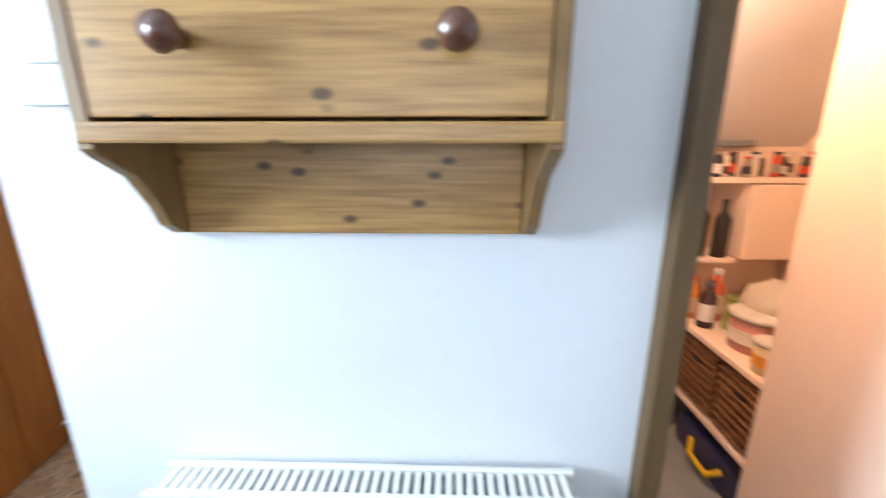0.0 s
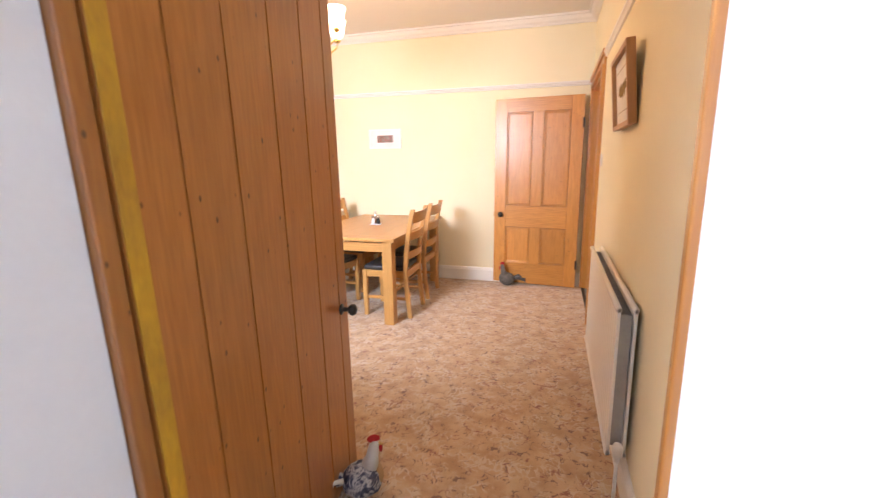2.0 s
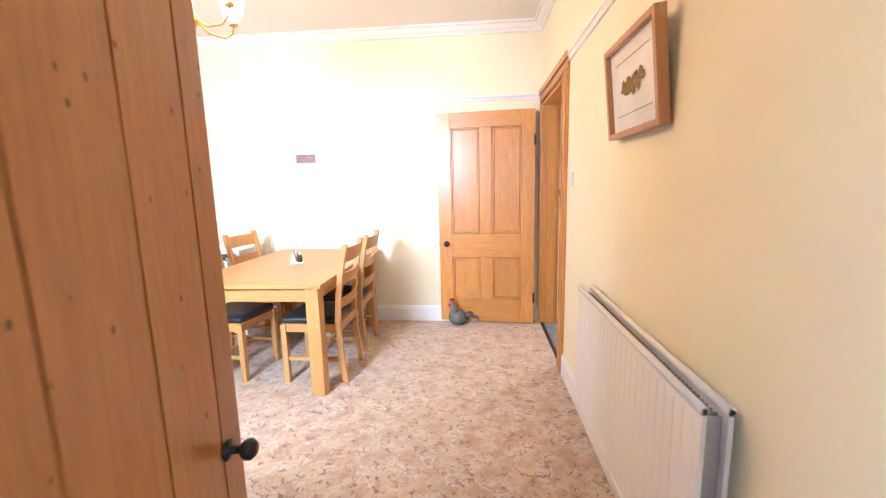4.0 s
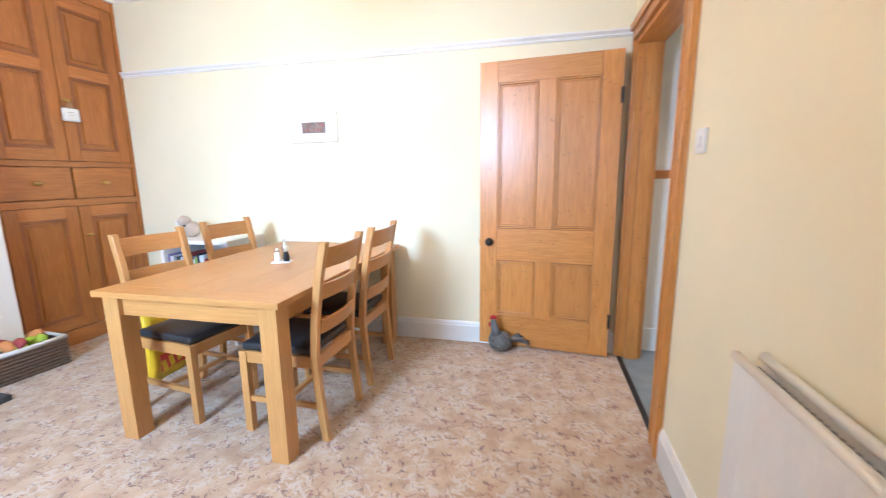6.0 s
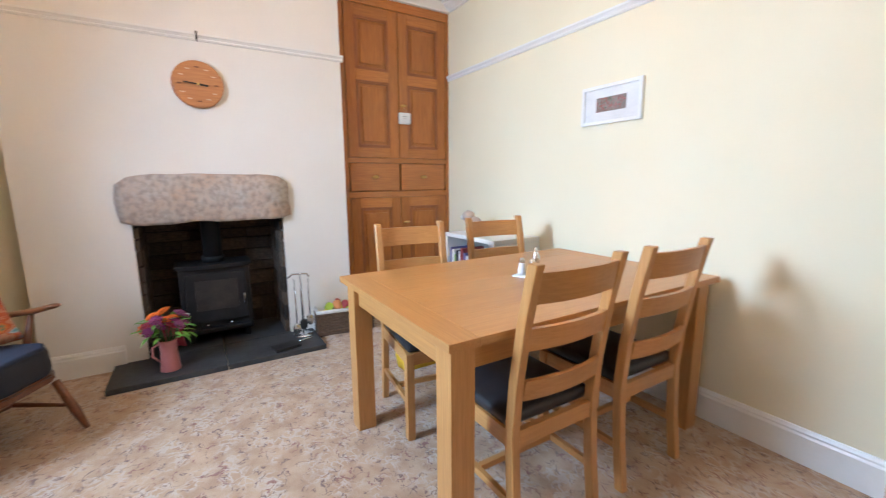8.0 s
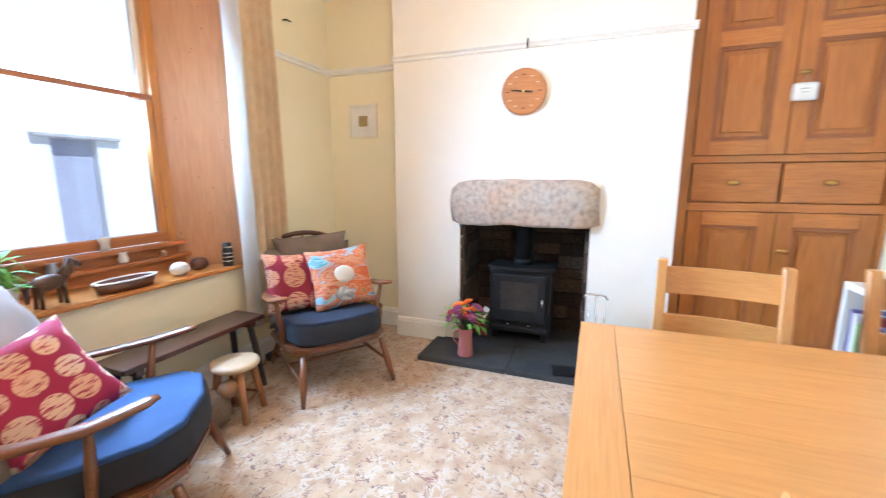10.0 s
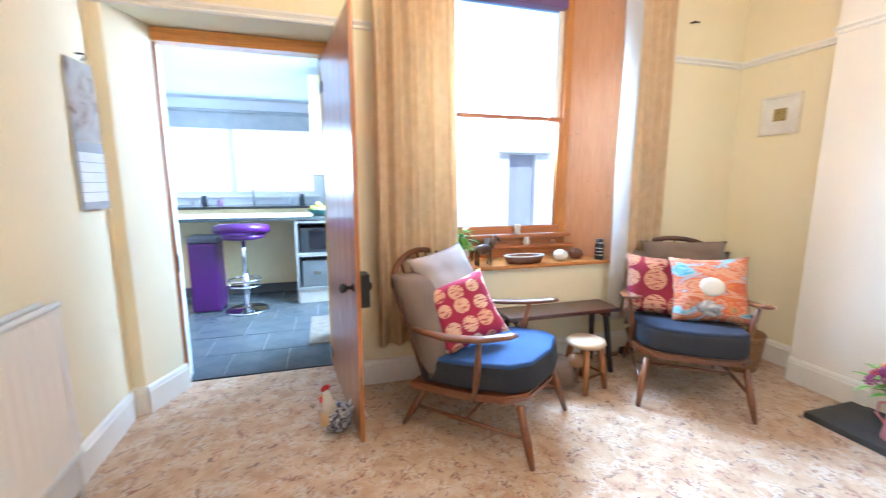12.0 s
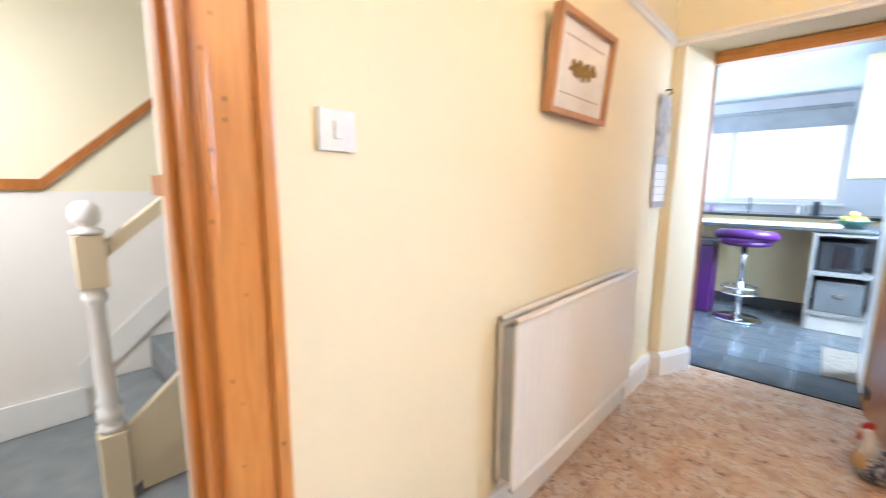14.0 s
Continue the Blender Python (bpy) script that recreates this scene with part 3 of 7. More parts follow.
def plank_door():
    """A ledged door of upright tongued boards that stands open into the dining room; hinge edge at its origin, leaf along +y."""
    d = thing("door_1", pose(-1.085, 1.47, 0, 0, 0, 7.0), "open orange-brown pine plank door with black iron knobs", "door")
    d["kind"] = "structure"
    w = [0.16, 0.18, 0.20, 0.19, 0.17, 0.085]
    y = -0.085
    for k, wd in enumerate(w):
        bmd = box(0.0, 0.022, y + 0.0006, y + wd - 0.0006, 0.012, 2.045)
        bmesh.ops.bevel(bmd, geom=[e for e in bmd.edges if abs(e.verts[0].co.z - e.verts[1].co.z) > 1], offset=0.0032, segments=2, affect="EDGES")
        part("board", bmd, M_PLANK, d)
        y += wd
    for z in (0.18, 0.98, 1.78):
        part("ledge", box(-0.026, -0.001, 0.03, 0.69, z, z + 0.13, 0.004), M_PINEY, d)
    part("filler_strip", box(0.0225, 0.0255, -0.083, -0.043, 0.05, 2.0, 0.001), material("yellow_filler", (0.64, 0.36, 0.025), 0.6, second=(0.36, 0.18, 0.025), scale=9, stretch=(1, 1, 0.4)), d, "worn yellow paint strip")
    for s, n_ in ((1, "knob"), (-1, "knob")):
        k = lathe([(0.022, 0), (0.024, 0.004), (0.010, 0.008), (0.009, 0.03), (0.018, 0.036), (0.024, 0.046), (0.024, 0.056), (0.015, 0.066), (0.0, 0.068)], 16,
                  m=pose(0.022 if s > 0 else -0.002, 0.83, 0.79, 0, 90 if s > 0 else -90, 0), close=False)
        part(n_, k, M_BLACKIRON, d, "black iron knob", True)
    part("latch_box", box(-0.045, -0.002, 0.80, 0.895, 0.70, 0.86, 0.004), M_BLACKIRON, d, "black iron rim latch")
    for z in (0.10, 1.85):
        part("hinge", box(0.022, 0.028, -0.082, 0.02, z, z + 0.06, 0.002), M_BLACKIRON, d)
    return d


plank_door()

# hall door frame with moulded casing
frame_h = new("door_2_frame")
frame_h.location.x = XR
structure(frame_h, "moulded honey pine casing round the hall doorway", "door frame")


def casing(name, pts_y, z0, z1, parent):
    y0, y1 = pts_y
    bmc = box(-0.018, -0.001, y0, y1, z0, z1, 0.004)
    box(-0.030, -0.017, y0 + 0.004, y0 + 0.034, z0, z1, 0.006, bm=bmc)
    box(-0.024, -0.017, y1 - 0.022, y1 - 0.004, z0, z1, 0.004, bm=bmc)
    return part(name, bmc, M_PINE, parent)


casing("casing", (4.335, 4.465), 0, 2.10, frame_h)
bmc = box(-0.018, -0.001, 4.335, 5.498, 2.101, 2.19, 0.004)
box(-0.034, -0.017, 4.327, 5.498, 2.165, 2.21, 0.006, bm=bmc)
box(-0.024, -0.017, 4.46, 5.45, 2.105, 2.123, 0.004, bm=bmc)
part("head_casing", bmc, M_PINEY, frame_h)
part("casing_far", box(-0.018, -0.001, 5.44, 5.498, 0, 2.10, 0.004), M_PINE, frame_h)
part("jamb", box(-0.001, 0.16, 4.455, 4.482, 0, 2.10, 0.003), M_PINE, frame_h)
part("jamb", box(-0.001, 0.16, 5.43, 5.459, 0, 2.10, 0.003), M_PINE, frame_h)
part("head", box(-0.001, 0.16, 4.482, 5.43, 2.074, 2.118, 0.003), M_PINEY, frame_h)
part("stop", box(0.05, 0.062, 4.482, 4.496, 0, 2.073, 0.002), M_PINE, frame_h)
part("stop", box(0.05, 0.13, 5.405, 5.43, 0, 2.073, 0.002), M_PINE, frame_h)
part("threshold_strip", box(0.0, 0.03, 4.482, 5.43, -0.004, 0.006, 0.002), M_BLACKIRON, frame_h, "dark threshold strip")


def panel_door():
    """A four-panelled Victorian door that stands open; hinge edge at the origin, leaf along -x, seen from -y."""
    d = thing("door_2", pose(-0.055, 5.405, 0, 0, 0, -6.0), "open honey pine four-panel door with a black knob", "door")
    d["kind"] = "structure"
    W, H = 0.92, 2.045
    st, mid = 0.125, 0.115
    xs = [0, st, (W - mid) / 2, (W + mid) / 2, W - st, W]
    zs = [0.012, 0.245, 0.665, 0.90, 1.905, H]

    def bx(n_, x0, x1, z0, z1, mat):
        part(n_, box(-x1, -x0, -0.02, 0.02, z0, z1, 0.0015), mat, d)

    bx("stile", 0, st - 0.0005, zs[0], H, M_PINE)
    bx("stile", W - st + 0.0005, W, zs[0], H, M_PINE)
    bx("bottom_rail", st, W - st, zs[0], zs[1], M_PINEX)
    bx("lock_rail", st, W - st, zs[2], zs[3], M_PINEX)
    bx("top_rail", st, W - st, zs[4], H, M_PINEX)
    bx("muntin", xs[2], xs[3], zs[1] + 0.0005, zs[2] - 0.0005, M_PINE)
    bx("muntin", xs[2], xs[3], zs[3] + 0.0005, zs[4] - 0.0005, M_PINE)
    for x0, x1 in ((xs[1], xs[2]), (xs[3], xs[4])):
        for z0, z1 in ((zs[1], zs[2]), (zs[3], zs[4])):
            part("panel", box(-x1 + 0.002, -x0 - 0.002, -0.004, 0.004, z0 + 0.002, z1 - 0.002), M_PINE, d)
            for sgn in (-1, 1):
                bmm = bmesh.new()
                for k, (o, h) in enumerate(((0.002, 0.020), (0.015, 0.011))):
                    y0, y1 = sorted((sgn * 0.004, sgn * (0.004 + h)))
                    for a0, a1, c0, c1 in ((x0 + o, x0 + o + 0.012, z0 + o, z1 - o), (x1 - o - 0.012, x1 - o, z0 + o, z1 - o), (x0 + o, x1 - o, z0 + o, z0 + o + 0.012), (x0 + o, x1 - o, z1 - o - 0.012, z1 - o)):
                        box(-a1, -a0, y0, y1, c0, c1, 0.003, bm=bmm)
                part("moulding", bmm, M_PINE, d)
    for sgn in (-1, 1):
        k = lathe([(0.024, 0), (0.026, 0.004), (0.011, 0.009), (0.010, 0.046)], 16, m=pose(-W + 0.075, sgn * 0.02, 0.80, 90 * sgn, 0, 0), close=False)
        part("knob_stem", k, M_BRASS, d, "brass knob stem", True)
        k = lathe([(0.010, 0.044), (0.022, 0.050), (0.029, 0.062), (0.029, 0.072), (0.018, 0.084), (0.0, 0.087)], 18, m=pose(-W + 0.075, sgn * 0.02, 0.80, 90 * sgn, 0, 0), close=False)
        part("knob", k, M_BLACKIRON, d, "black knob", True)
    part("latch", box(-W - 0.012, -W, -0.006, 0.006, 0.78, 0.82, 0.002), M_BRASS, d, "brass latch bolt")
    for z in (0.22, 1.72):
        part("hinge", box(-0.012, 0.008, -0.026, -0.019, z, z + 0.1, 0.002), M_BLACKIRON, d)


panel_door()

# pantry door post
structure(part("door_3_post", box(0.998, 1.04, 1.205, 1.262, 0, 2.4, 0.006), wood("dull_brown_post", (0.13, 0.07, 0.025), (0.09, 0.047, 0.016), 2, 0.5, 0.3)), "dull brown wooden post of the pantry doorway", "door frame")

# ---------------------------------------------------------------- sash window, its linings, sill and outside
win = new("window_1")
structure(win, "tall sash window in stained pine with a deep sill", "window")
GX0, GX1, GY = -1.83, -2.87, 1.40
part("window_frame", box(GX1 - 0.03, GX1 + 0.045, 1.345, 1.425, 0.86, 2.62, 0.004), M_PINE, win)
part("window_frame", box(GX0 - 0.045, GX0 + 0.03, 1.345, 1.425, 0.86, 2.62, 0.004), M_PINE, win)
part("window_frame", box(GX1 + 0.046, GX0 - 0.046, 1.345, 1.425, 2.55, 2.62, 0.004), material("purple_painted_head", (0.20, 0.12, 0.30), 0.5), win)
part("sash_rail", box(GX1 + 0.046, GX0 - 0.046, 1.375, 1.42, 0.905, 0.965, 0.006), M_SASH, win)
part("sash_rail", box(GX1 + 0.046, GX0 - 0.046, 1.375, 1.42, 1.752, 1.782, 0.005), M_SASH, win)
part("sash_rail", box(GX1 + 0.046, GX0 - 0.046, 1.345, 1.374, 1.752, 1.790, 0.005), M_GLOSSWHITE, win, "white painted outer rail")
part("sash_stile", box(GX1 + 0.046, GX1 + 0.085, 1.375, 1.42, 0.966, 1.751, 0.005), M_PINE, win)
part("sash_stile", box(GX0 - 0.085, GX0 - 0.046, 1.375, 1.42, 0.966, 1.751, 0.005), M_PINE, win)
part("sash_stile", box(GX1 + 0.046, GX1 + 0.082, 1.345, 1.372, 1.79, 2.55, 0.005), M_GLOSSWHITE, win, "white painted outer stile")
part("sash_stile", box(GX0 - 0.082, GX0 - 0.046, 1.345, 1.372, 1.79, 2.55, 0.005), M_GLOSSWHITE, win)
for y0, z0, z1 in ((1.393, 0.962, 1.755), (1.357, 1.785, 2.553)):
    g = part("pane", box(GX1 + 0.08, GX0 - 0.08, y0, y0 + 0.004, z0, z1), M_GLASS, win, "clear glass pane")
    g.visible_shadow = False
part("lower_panel", box(GX1 + 0.0, GX0 - 0.0, 1.425, 1.44, 0.735, 0.875, 0.003), M_SASH, win)
part("ledge", box(GX1 - 0.03, GX0 + 0.03, 1.425, 1.475, 0.876, 0.905, 0.008), M_SASH, win)
part("ledge", box(GX1 - 0.045, GX0 + 0.045, 1.441, 1.50, 0.800, 0.826, 0.008), M_SASH, win)
part("lower_panel", box(GX1 - 0.03, GX0 + 0.03, 1.4405, 1.462, 0.735, 0.799, 0.003), M_SASH, win)
# splayed linings of boarded pine
for sx in (0, 1):
    p = [(-2.885, 1.428), (-3.115, YB + 0.012), (-3.095, YB + 0.012), (-2.872, 1.428)] if sx == 0 else [(-1.805, 1.428), (-1.558, YB + 0.012), (-1.578, YB + 0.012), (-1.818, 1.428)]
    part("lining", prism(p, 0.735, 2.62), M_LITLINING, win)
b = prism([(-3.13, 1.785), (-1.54, 1.785), (-1.54, 1.742), (-1.80, 1.43), (-2.89, 1.43), (-3.13, 1.742)], 0.7105, 0.734)
bmesh.ops.bevel(b, geom=b.edges[:], offset=0.008, segments=2, affect="EDGES")
part("window_sill", b, M_PINEX, win)

# outside: yard, neighbouring rendered wall with a blue-grey door
structure(part("ground", box(-60, 60, -80, 60, -0.4, -0.25), material("pale_paving", (0.45, 0.44, 0.42), 0.9, scale=3)), "pale paved yard", "ground")
house = thing("neighbouring_house", pose(-4.0, -4.2, -0.25), "white rendered neighbouring house in bright daylight", "house")
M_RENDER = material("white_render", (0.85, 0.85, 0.84), 0.9, second=(0.81, 0.81, 0.80), scale=3, bump=0.4, grain=40)
bmh = box(-6.0, -1.7, -0.3, 0, 0, 5.2)
box(-1.05, 2.35, -0.3, 0, 0, 5.2, bm=bmh)
box(-1.7, -1.05, -0.3, 0, 2.2, 5.2, bm=bmh)
part("wall", bmh, M_RENDER, house)
part("door", box(-1.69, -1.06, -0.18, -0.12, 0, 2.19, 0.01), material("blue_grey_door", (0.42, 0.44, 0.55), 0.6), house, "pale blue-grey door")
part("lintel", box(-2.05, -0.8, 0.001, 0.10, 2.2, 2.25, 0.01), material("grey_lintel", (0.52, 0.51, 0.50), 0.8), house)

# added white block: lit by the sun, it fills the kitchen window with white
backdrop = thing("garden_outbuilding", pose(0.5, -9.0, -0.25), "plain white sunlit block added beyond the kitchen window", "outbuilding")
part("wall", box(-9, 9, -3, 0, 0, 6.5), M_RENDER, backdrop)
part("roof", box(-9.2, 9.2, -3.2, 0.2, 6.5, 6.7, 0.02), M_SLATE, backdrop)

# ---------------------------------------------------------------- curtains
def curtain(name, x0, x1, y, z0, z1, waves, depth, label, flare=0.0, lining=0):
    b = bmesh.new()
    n, rows = waves * 10, 14
    sheets = []
    for s in (0, 1):
        g = []
        for j in range(rows + 1):
            z = z0 + (z1 - z0) * j / rows
            f = 1 - j / rows
            r = []
            for i in range(n + 1):
                t = i / n
                x = x0 + (x1 - x0) * t * (1 + flare * f)
                yy = y + depth * (0.75 + 0.25 * f) * math.sin(t * waves * 2 * math.pi + 0.6 * math.sin(3 * t + f)) + 0.012 * noise.noise(Vector((t * 6, z * 1.5, 3)))
                r.append(b.verts.new((x, yy + s * 0.006, z)))
            g.append(r)
        for j in range(rows):
            for i in range(n):
                b.faces.new((g[j][i], g[j][i + 1], g[j + 1][i + 1], g[j + 1][i]))
        sheets.append(g)
    c = thing(name, Matrix(), label, "curtain", "window curtains")
    part("drape", b, M_CURTAIN, c, "", True)
    if lining:
        e = x1 if lining > 0 else x0
        w = 0.14
        part("lining_edge", curve_sheet(e - 0.01 * lining, y + 0.012, z0, z1, w * lining), M_LINING, c, "white lining turned at the edge", True)
    return c


def curve_sheet(x, y, z0, z1, w):
    b = bmesh.new()
    rows, n = 12, 6
    g = [[b.verts.new((x + w * i / n + 0.006 * math.sin(7 * z0 + j), y - 0.02 * math.sin(i / n * 3.1), z0 + (z1 - z0) * j / rows)) for i in range(n + 1)] for j in range(rows + 1)]
    for j in range(rows):
        for i in range(n):
            b.faces.new((g[j][i], g[j][i + 1], g[j + 1][i + 1], g[j + 1][i]))
    bmesh.ops.solidify(b, geom=b.faces[:], thickness=0.004)
    return b


curtain("curtain", -1.34, -1.80, 1.86, 0.30, 2.58, 5, 0.034, "full-length beige damask curtain drawn to the side", 0.12)
curtain("curtain", -3.40, -3.11, 1.84, 0.30, 2.58, 4, 0.026, "beige damask curtain with white lining at its edge", 0.0, 1)
pole = thing("curtain_pole", pose(-2.38, 1.86, 2.62), "wooden curtain pole above the window", "curtain pole")
part("rod", tube([(-1.15, 0, 0), (1.15, 0, 0)], 0.014), M_PINEX, pole, "", True)
for x in (-1.1, 1.1):
    part("bracket", box(x - 0.01, x + 0.01, -0.12, 0, -0.012, 0.012, 0.003), M_PINEX, pole)

# ---------------------------------------------------------------- dining table and chairs
TX0, TX1, TY0, TY1 = -2.58, -1.585, 3.915, 5.42
table = thing("dining_table", pose((TX0 + TX1) / 2, (TY0 + TY1) / 2, 0), "light oak rectangular dining table with square legs", "table")
hx, hy = (TX1 - TX0) / 2, (TY1 - TY0) / 2
x = -hx
for w in (0.19, 0.23, 0.17, 0.21, 2 * hx - 0.80):
    part("top_board", box(x + 0.0003, x + w - 0.0003, -hy + 0.111, hy - 0.111, 0.742, 0.77, 0.001), M_OAK, table)
    x += w
part("breadboard_end", box(-hx, hx, -hy, -hy + 0.11, 0.742, 0.77, 0.002), M_OAKX, table)
part("breadboard_end", box(-hx, hx, hy - 0.11, hy, 0.742, 0.77, 0.002), M_OAKX, table)
for sx in (-1, 1):
    for sy in (-1, 1):
        x, y = sx * (hx - 0.075), sy * (hy - 0.07)
        part("leg", box(x - 0.044, x + 0.044, y - 0.044, y + 0.044, 0, 0.741, 0.004), M_OAKZ, table)
    x = sx * (hx - 0.07)
    part("apron", box(x - 0.011, x + 0.011, -hy + 0.115, hy - 0.115, 0.645, 0.741, 0.002), M_OAK, table)
for sy in (-1, 1):
    y = sy * (hy - 0.06)
    part("apron", box(-hx + 0.12, hx - 0.12, y - 0.011, y + 0.011, 0.645, 0.725, 0.002), M_OAKX, table)


def dining_chair():
    """A ladder-back chair: origin on the floor below the seat's middle, facing +y."""
    c = thing("dining_chair", Matrix(), "light oak ladder-back dining chair with black leather seat", "chair", "chairs round the table")
    for sx in (-1, 1):
        x = sx * 0.187
        part("leg", box(x - 0.019, x + 0.019, 0.165, 0.205, 0, 0.435, 0.003), M_OAKZ, c)
        b = bmesh.new()
        prof = [(0.0, -0.245), (0.2, -0.222), (0.42, -0.208), (0.6, -0.222), (0.8, -0.252), (0.97, -0.288), (0.992, -0.294)]
        rings = []
        for z, y in prof:
            rings.append([b.verts.new((x + dx, y + dy, z)) for dx, dy in ((-0.017, -0.018), (0.017, -0.018), (0.017, 0.02), (-0.017, 0.02))])
        for p, q in zip(rings, rings[1:]):
            for k in range(4):
                b.faces.new((p[k], p[(k + 1) % 4], q[(k + 1) % 4], q[k]))
        b.faces.new(rings[0])
        b.faces.new(rings[-1])
        bmesh.ops.bevel(b, geom=[e for e in b.edges], offset=0.003, segments=1, affect="EDGES")
        part("back_post", b, M_OAKZ, c)
        part("side_rail", box(x - 0.012, x + 0.012, -0.195, 0.165, 0.375, 0.435, 0.002), M_OAK, c)
        part("stretcher", box(x - 0.010, x + 0.010, -0.215, 0.17, 0.165, 0.192, 0.002), M_OAK, c)
    part("front_rail", box(-0.168, 0.168, 0.172, 0.196, 0.375, 0.435, 0.002), M_OAKX, c)
    part("back_rail", box(-0.168, 0.168, -0.222, -0.198, 0.375, 0.435, 0.002), M_OAKX, c)
    part("stretcher", box(-0.178, 0.178, -0.03, -0.008, 0.166, 0.190, 0.002), M_OAKX, c)
    for z0, z1, y in ((0.545, 0.615, -0.228), (0.715, 0.79, -0.246), (0.868, 0.965, -0.275)):
        b = bmesh.new()
        n = 8
        ring = []
        for i in range(n + 1):
            t = i / n * 2 - 1
            bow = -0.020 * (1 - t * t)
            ring.append([b.verts.new((t * 0.171, y + bow + dy + (z - z0) * -0.18, z)) for dy, z in ((-0.008, z0), (0.008, z0), (0.008, z1), (-0.008, z1))])
        for p, q in zip(ring, ring[1:]):
            for k in range(4):
                b.faces.new((p[k], p[(k + 1) % 4], q[(k + 1) % 4], q[k]))
        b.faces.new(ring[0])
        b.faces.new(ring[-1])
        part("back_slat", b, M_OAKX, c)
    b = box(-0.195, 0.195, -0.195, 0.195, 0.436, 0.478, 0.016)
    bmesh.ops.subdivide_edges(b, edges=[e for e in b.edges if e.calc_length() > 0.2], cuts=5, use_grid_fill=True)
    for v in b.verts:
        if v.co.z > 0.46:
            v.co.z += 0.012 * max(0, 1 - (v.co.x / 0.2) ** 2) * max(0, 1 - (v.co.y / 0.2) ** 2)
    part("seat_pad", b, M_LEATHER, c, "black leather seat pad", True)
    return c


chair = dining_chair()
chair.matrix_basis = pose(-1.78, 4.33, 0, 0, 0, 90)
for m in (pose(-1.785, 4.88, 0, 0, 0, 90), pose(-2.44, 4.34, 0, 0, 0, -97), pose(-2.46, 4.96, 0, 0, 0, -97)):
    copy_thing(chair, m)

# ---------------------------------------------------------------- armchairs
def armchair(name, m, label, seat_cloth):
    """A low bentwood armchair with turned splayed legs, hooped spindle back and bowed arms; facing +y."""
    a = thing(name, m, label, "armchair", "low armchairs by the window")
    W = 0.29
    # seat frame
    b = bmesh.new()
    outer = [(-0.30, -0.30), (-0.315, 0.05), (-0.30, 0.24), (-0.22, 0.33), (0, 0.365), (0.22, 0.33), (0.30, 0.24), (0.315, 0.05), (0.30, -0.30)]
    b = prism(outer, 0.255, 0.292)
    bmesh.ops.bevel(b, geom=b.edges[:], offset=0.010, segments=2, affect="EDGES")
    b.transform(Matrix.Rotation(radians(6.5), 4, "X"))
    part("seat_frame", b, M_ELMMID, a)
    for sx in (-1, 1):
        for sy, yb, yt, zt in ((1, 0.345, 0.26, 0.27), (-1, -0.375, -0.24, 0.25)):
            p0, p1 = (sx * W, yb, 0), (sx * 0.25, yt, zt)
            part("leg", tube([p0, tuple((Vector(p0) * 0.6 + Vector(p1) * 0.4)), p1], [0.012, 0.021, 0.017], 12), M_ELMMID, a, "", True)
        part("stretcher", tube([(sx * 0.273, 0.28, 0.13), (sx * 0.273, 0, 0.125), (sx * 0.273, -0.30, 0.12)], [0.008, 0.013, 0.008], 10), M_ELMMID, a, "", True)
        arm = [(sx * 0.27, -0.37, 0.560), (sx * 0.318, -0.25, 0.556), (sx * 0.350, -0.07, 0.566), (sx * 0.352, 0.10, 0.592), (sx * 0.326, 0.235, 0.628), (sx * 0.312, 0.262, 0.634)]
        part("arm", tube(arm, [0.018, 0.027, 0.034, 0.036, 0.032, 0.016], 12, flat=0.42), M_ELMMID, a, "polished curved arm", True)
        part("arm_post", tube([(sx * 0.30, 0.05, 0.26), (sx * 0.315, 0.07, 0.42), (sx * 0.340, 0.09, 0.580)], [0.013, 0.019, 0.012], 10), M_ELMMID, a, "", True)
        part("back_post", tube([(sx * 0.24, -0.27, 0.27), (sx * 0.27, -0.36, 0.57), (sx * 0.285, -0.425, 0.745)], [0.015, 0.016, 0.015], 10), M_ELM, a, "", True)
    hoop = [(0.285 * math.cos(t), -0.425 - 0.06 * math.sin(t), 0.745 + 0.155 * math.sin(t)) for t in [math.pi * k / 14 for k in range(15)]]
    part("back_hoop", tube(hoop, 0.017, 10), M_ELM, a, "dark bentwood hoop", True)
    for k in range(5):
        x = (k - 2) * 0.085
        top = 0.745 + 0.155 * math.sqrt(max(0, 1 - (x / 0.285) ** 2))
        part("spindle", tube([(x * 0.9, -0.28, 0.27), (x, -0.425 - 0.06 * (top - 0.745) / 0.155, top)], [0.008, 0.007], 8), M_ELM, a, "", True)
    part("stretcher", tube([(-0.273, -0.01, 0.125), (0.273, -0.01, 0.125)], [0.009, 0.009], 8), M_ELMMID, a, "", True)
    # seat cushion: a dark boxed side with a blue top
    def pad(z0, z1, k, bulge):
        out = [(-0.285, -0.24), (-0.30, 0.08), (-0.275, 0.27), (-0.20, 0.35), (0, 0.385), (0.20, 0.35), (0.275, 0.27), (0.30, 0.08), (0.285, -0.24)]
        pb = prism([(x * k, (y - 0.05) * k + 0.05) for x, y in out], z0, z1)
        bmesh.ops.bevel(pb, geom=pb.edges[:], offset=bulge, segments=4, affect="EDGES", profile=0.5)
        pb.transform(Matrix.Rotation(radians(6.5), 4, "X"))
        return pb
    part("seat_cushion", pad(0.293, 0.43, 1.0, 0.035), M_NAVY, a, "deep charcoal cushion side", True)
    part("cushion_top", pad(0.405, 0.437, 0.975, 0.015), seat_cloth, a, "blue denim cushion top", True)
    bb = cushion_mesh(0.66, 0.56, 0.21, 1.0)
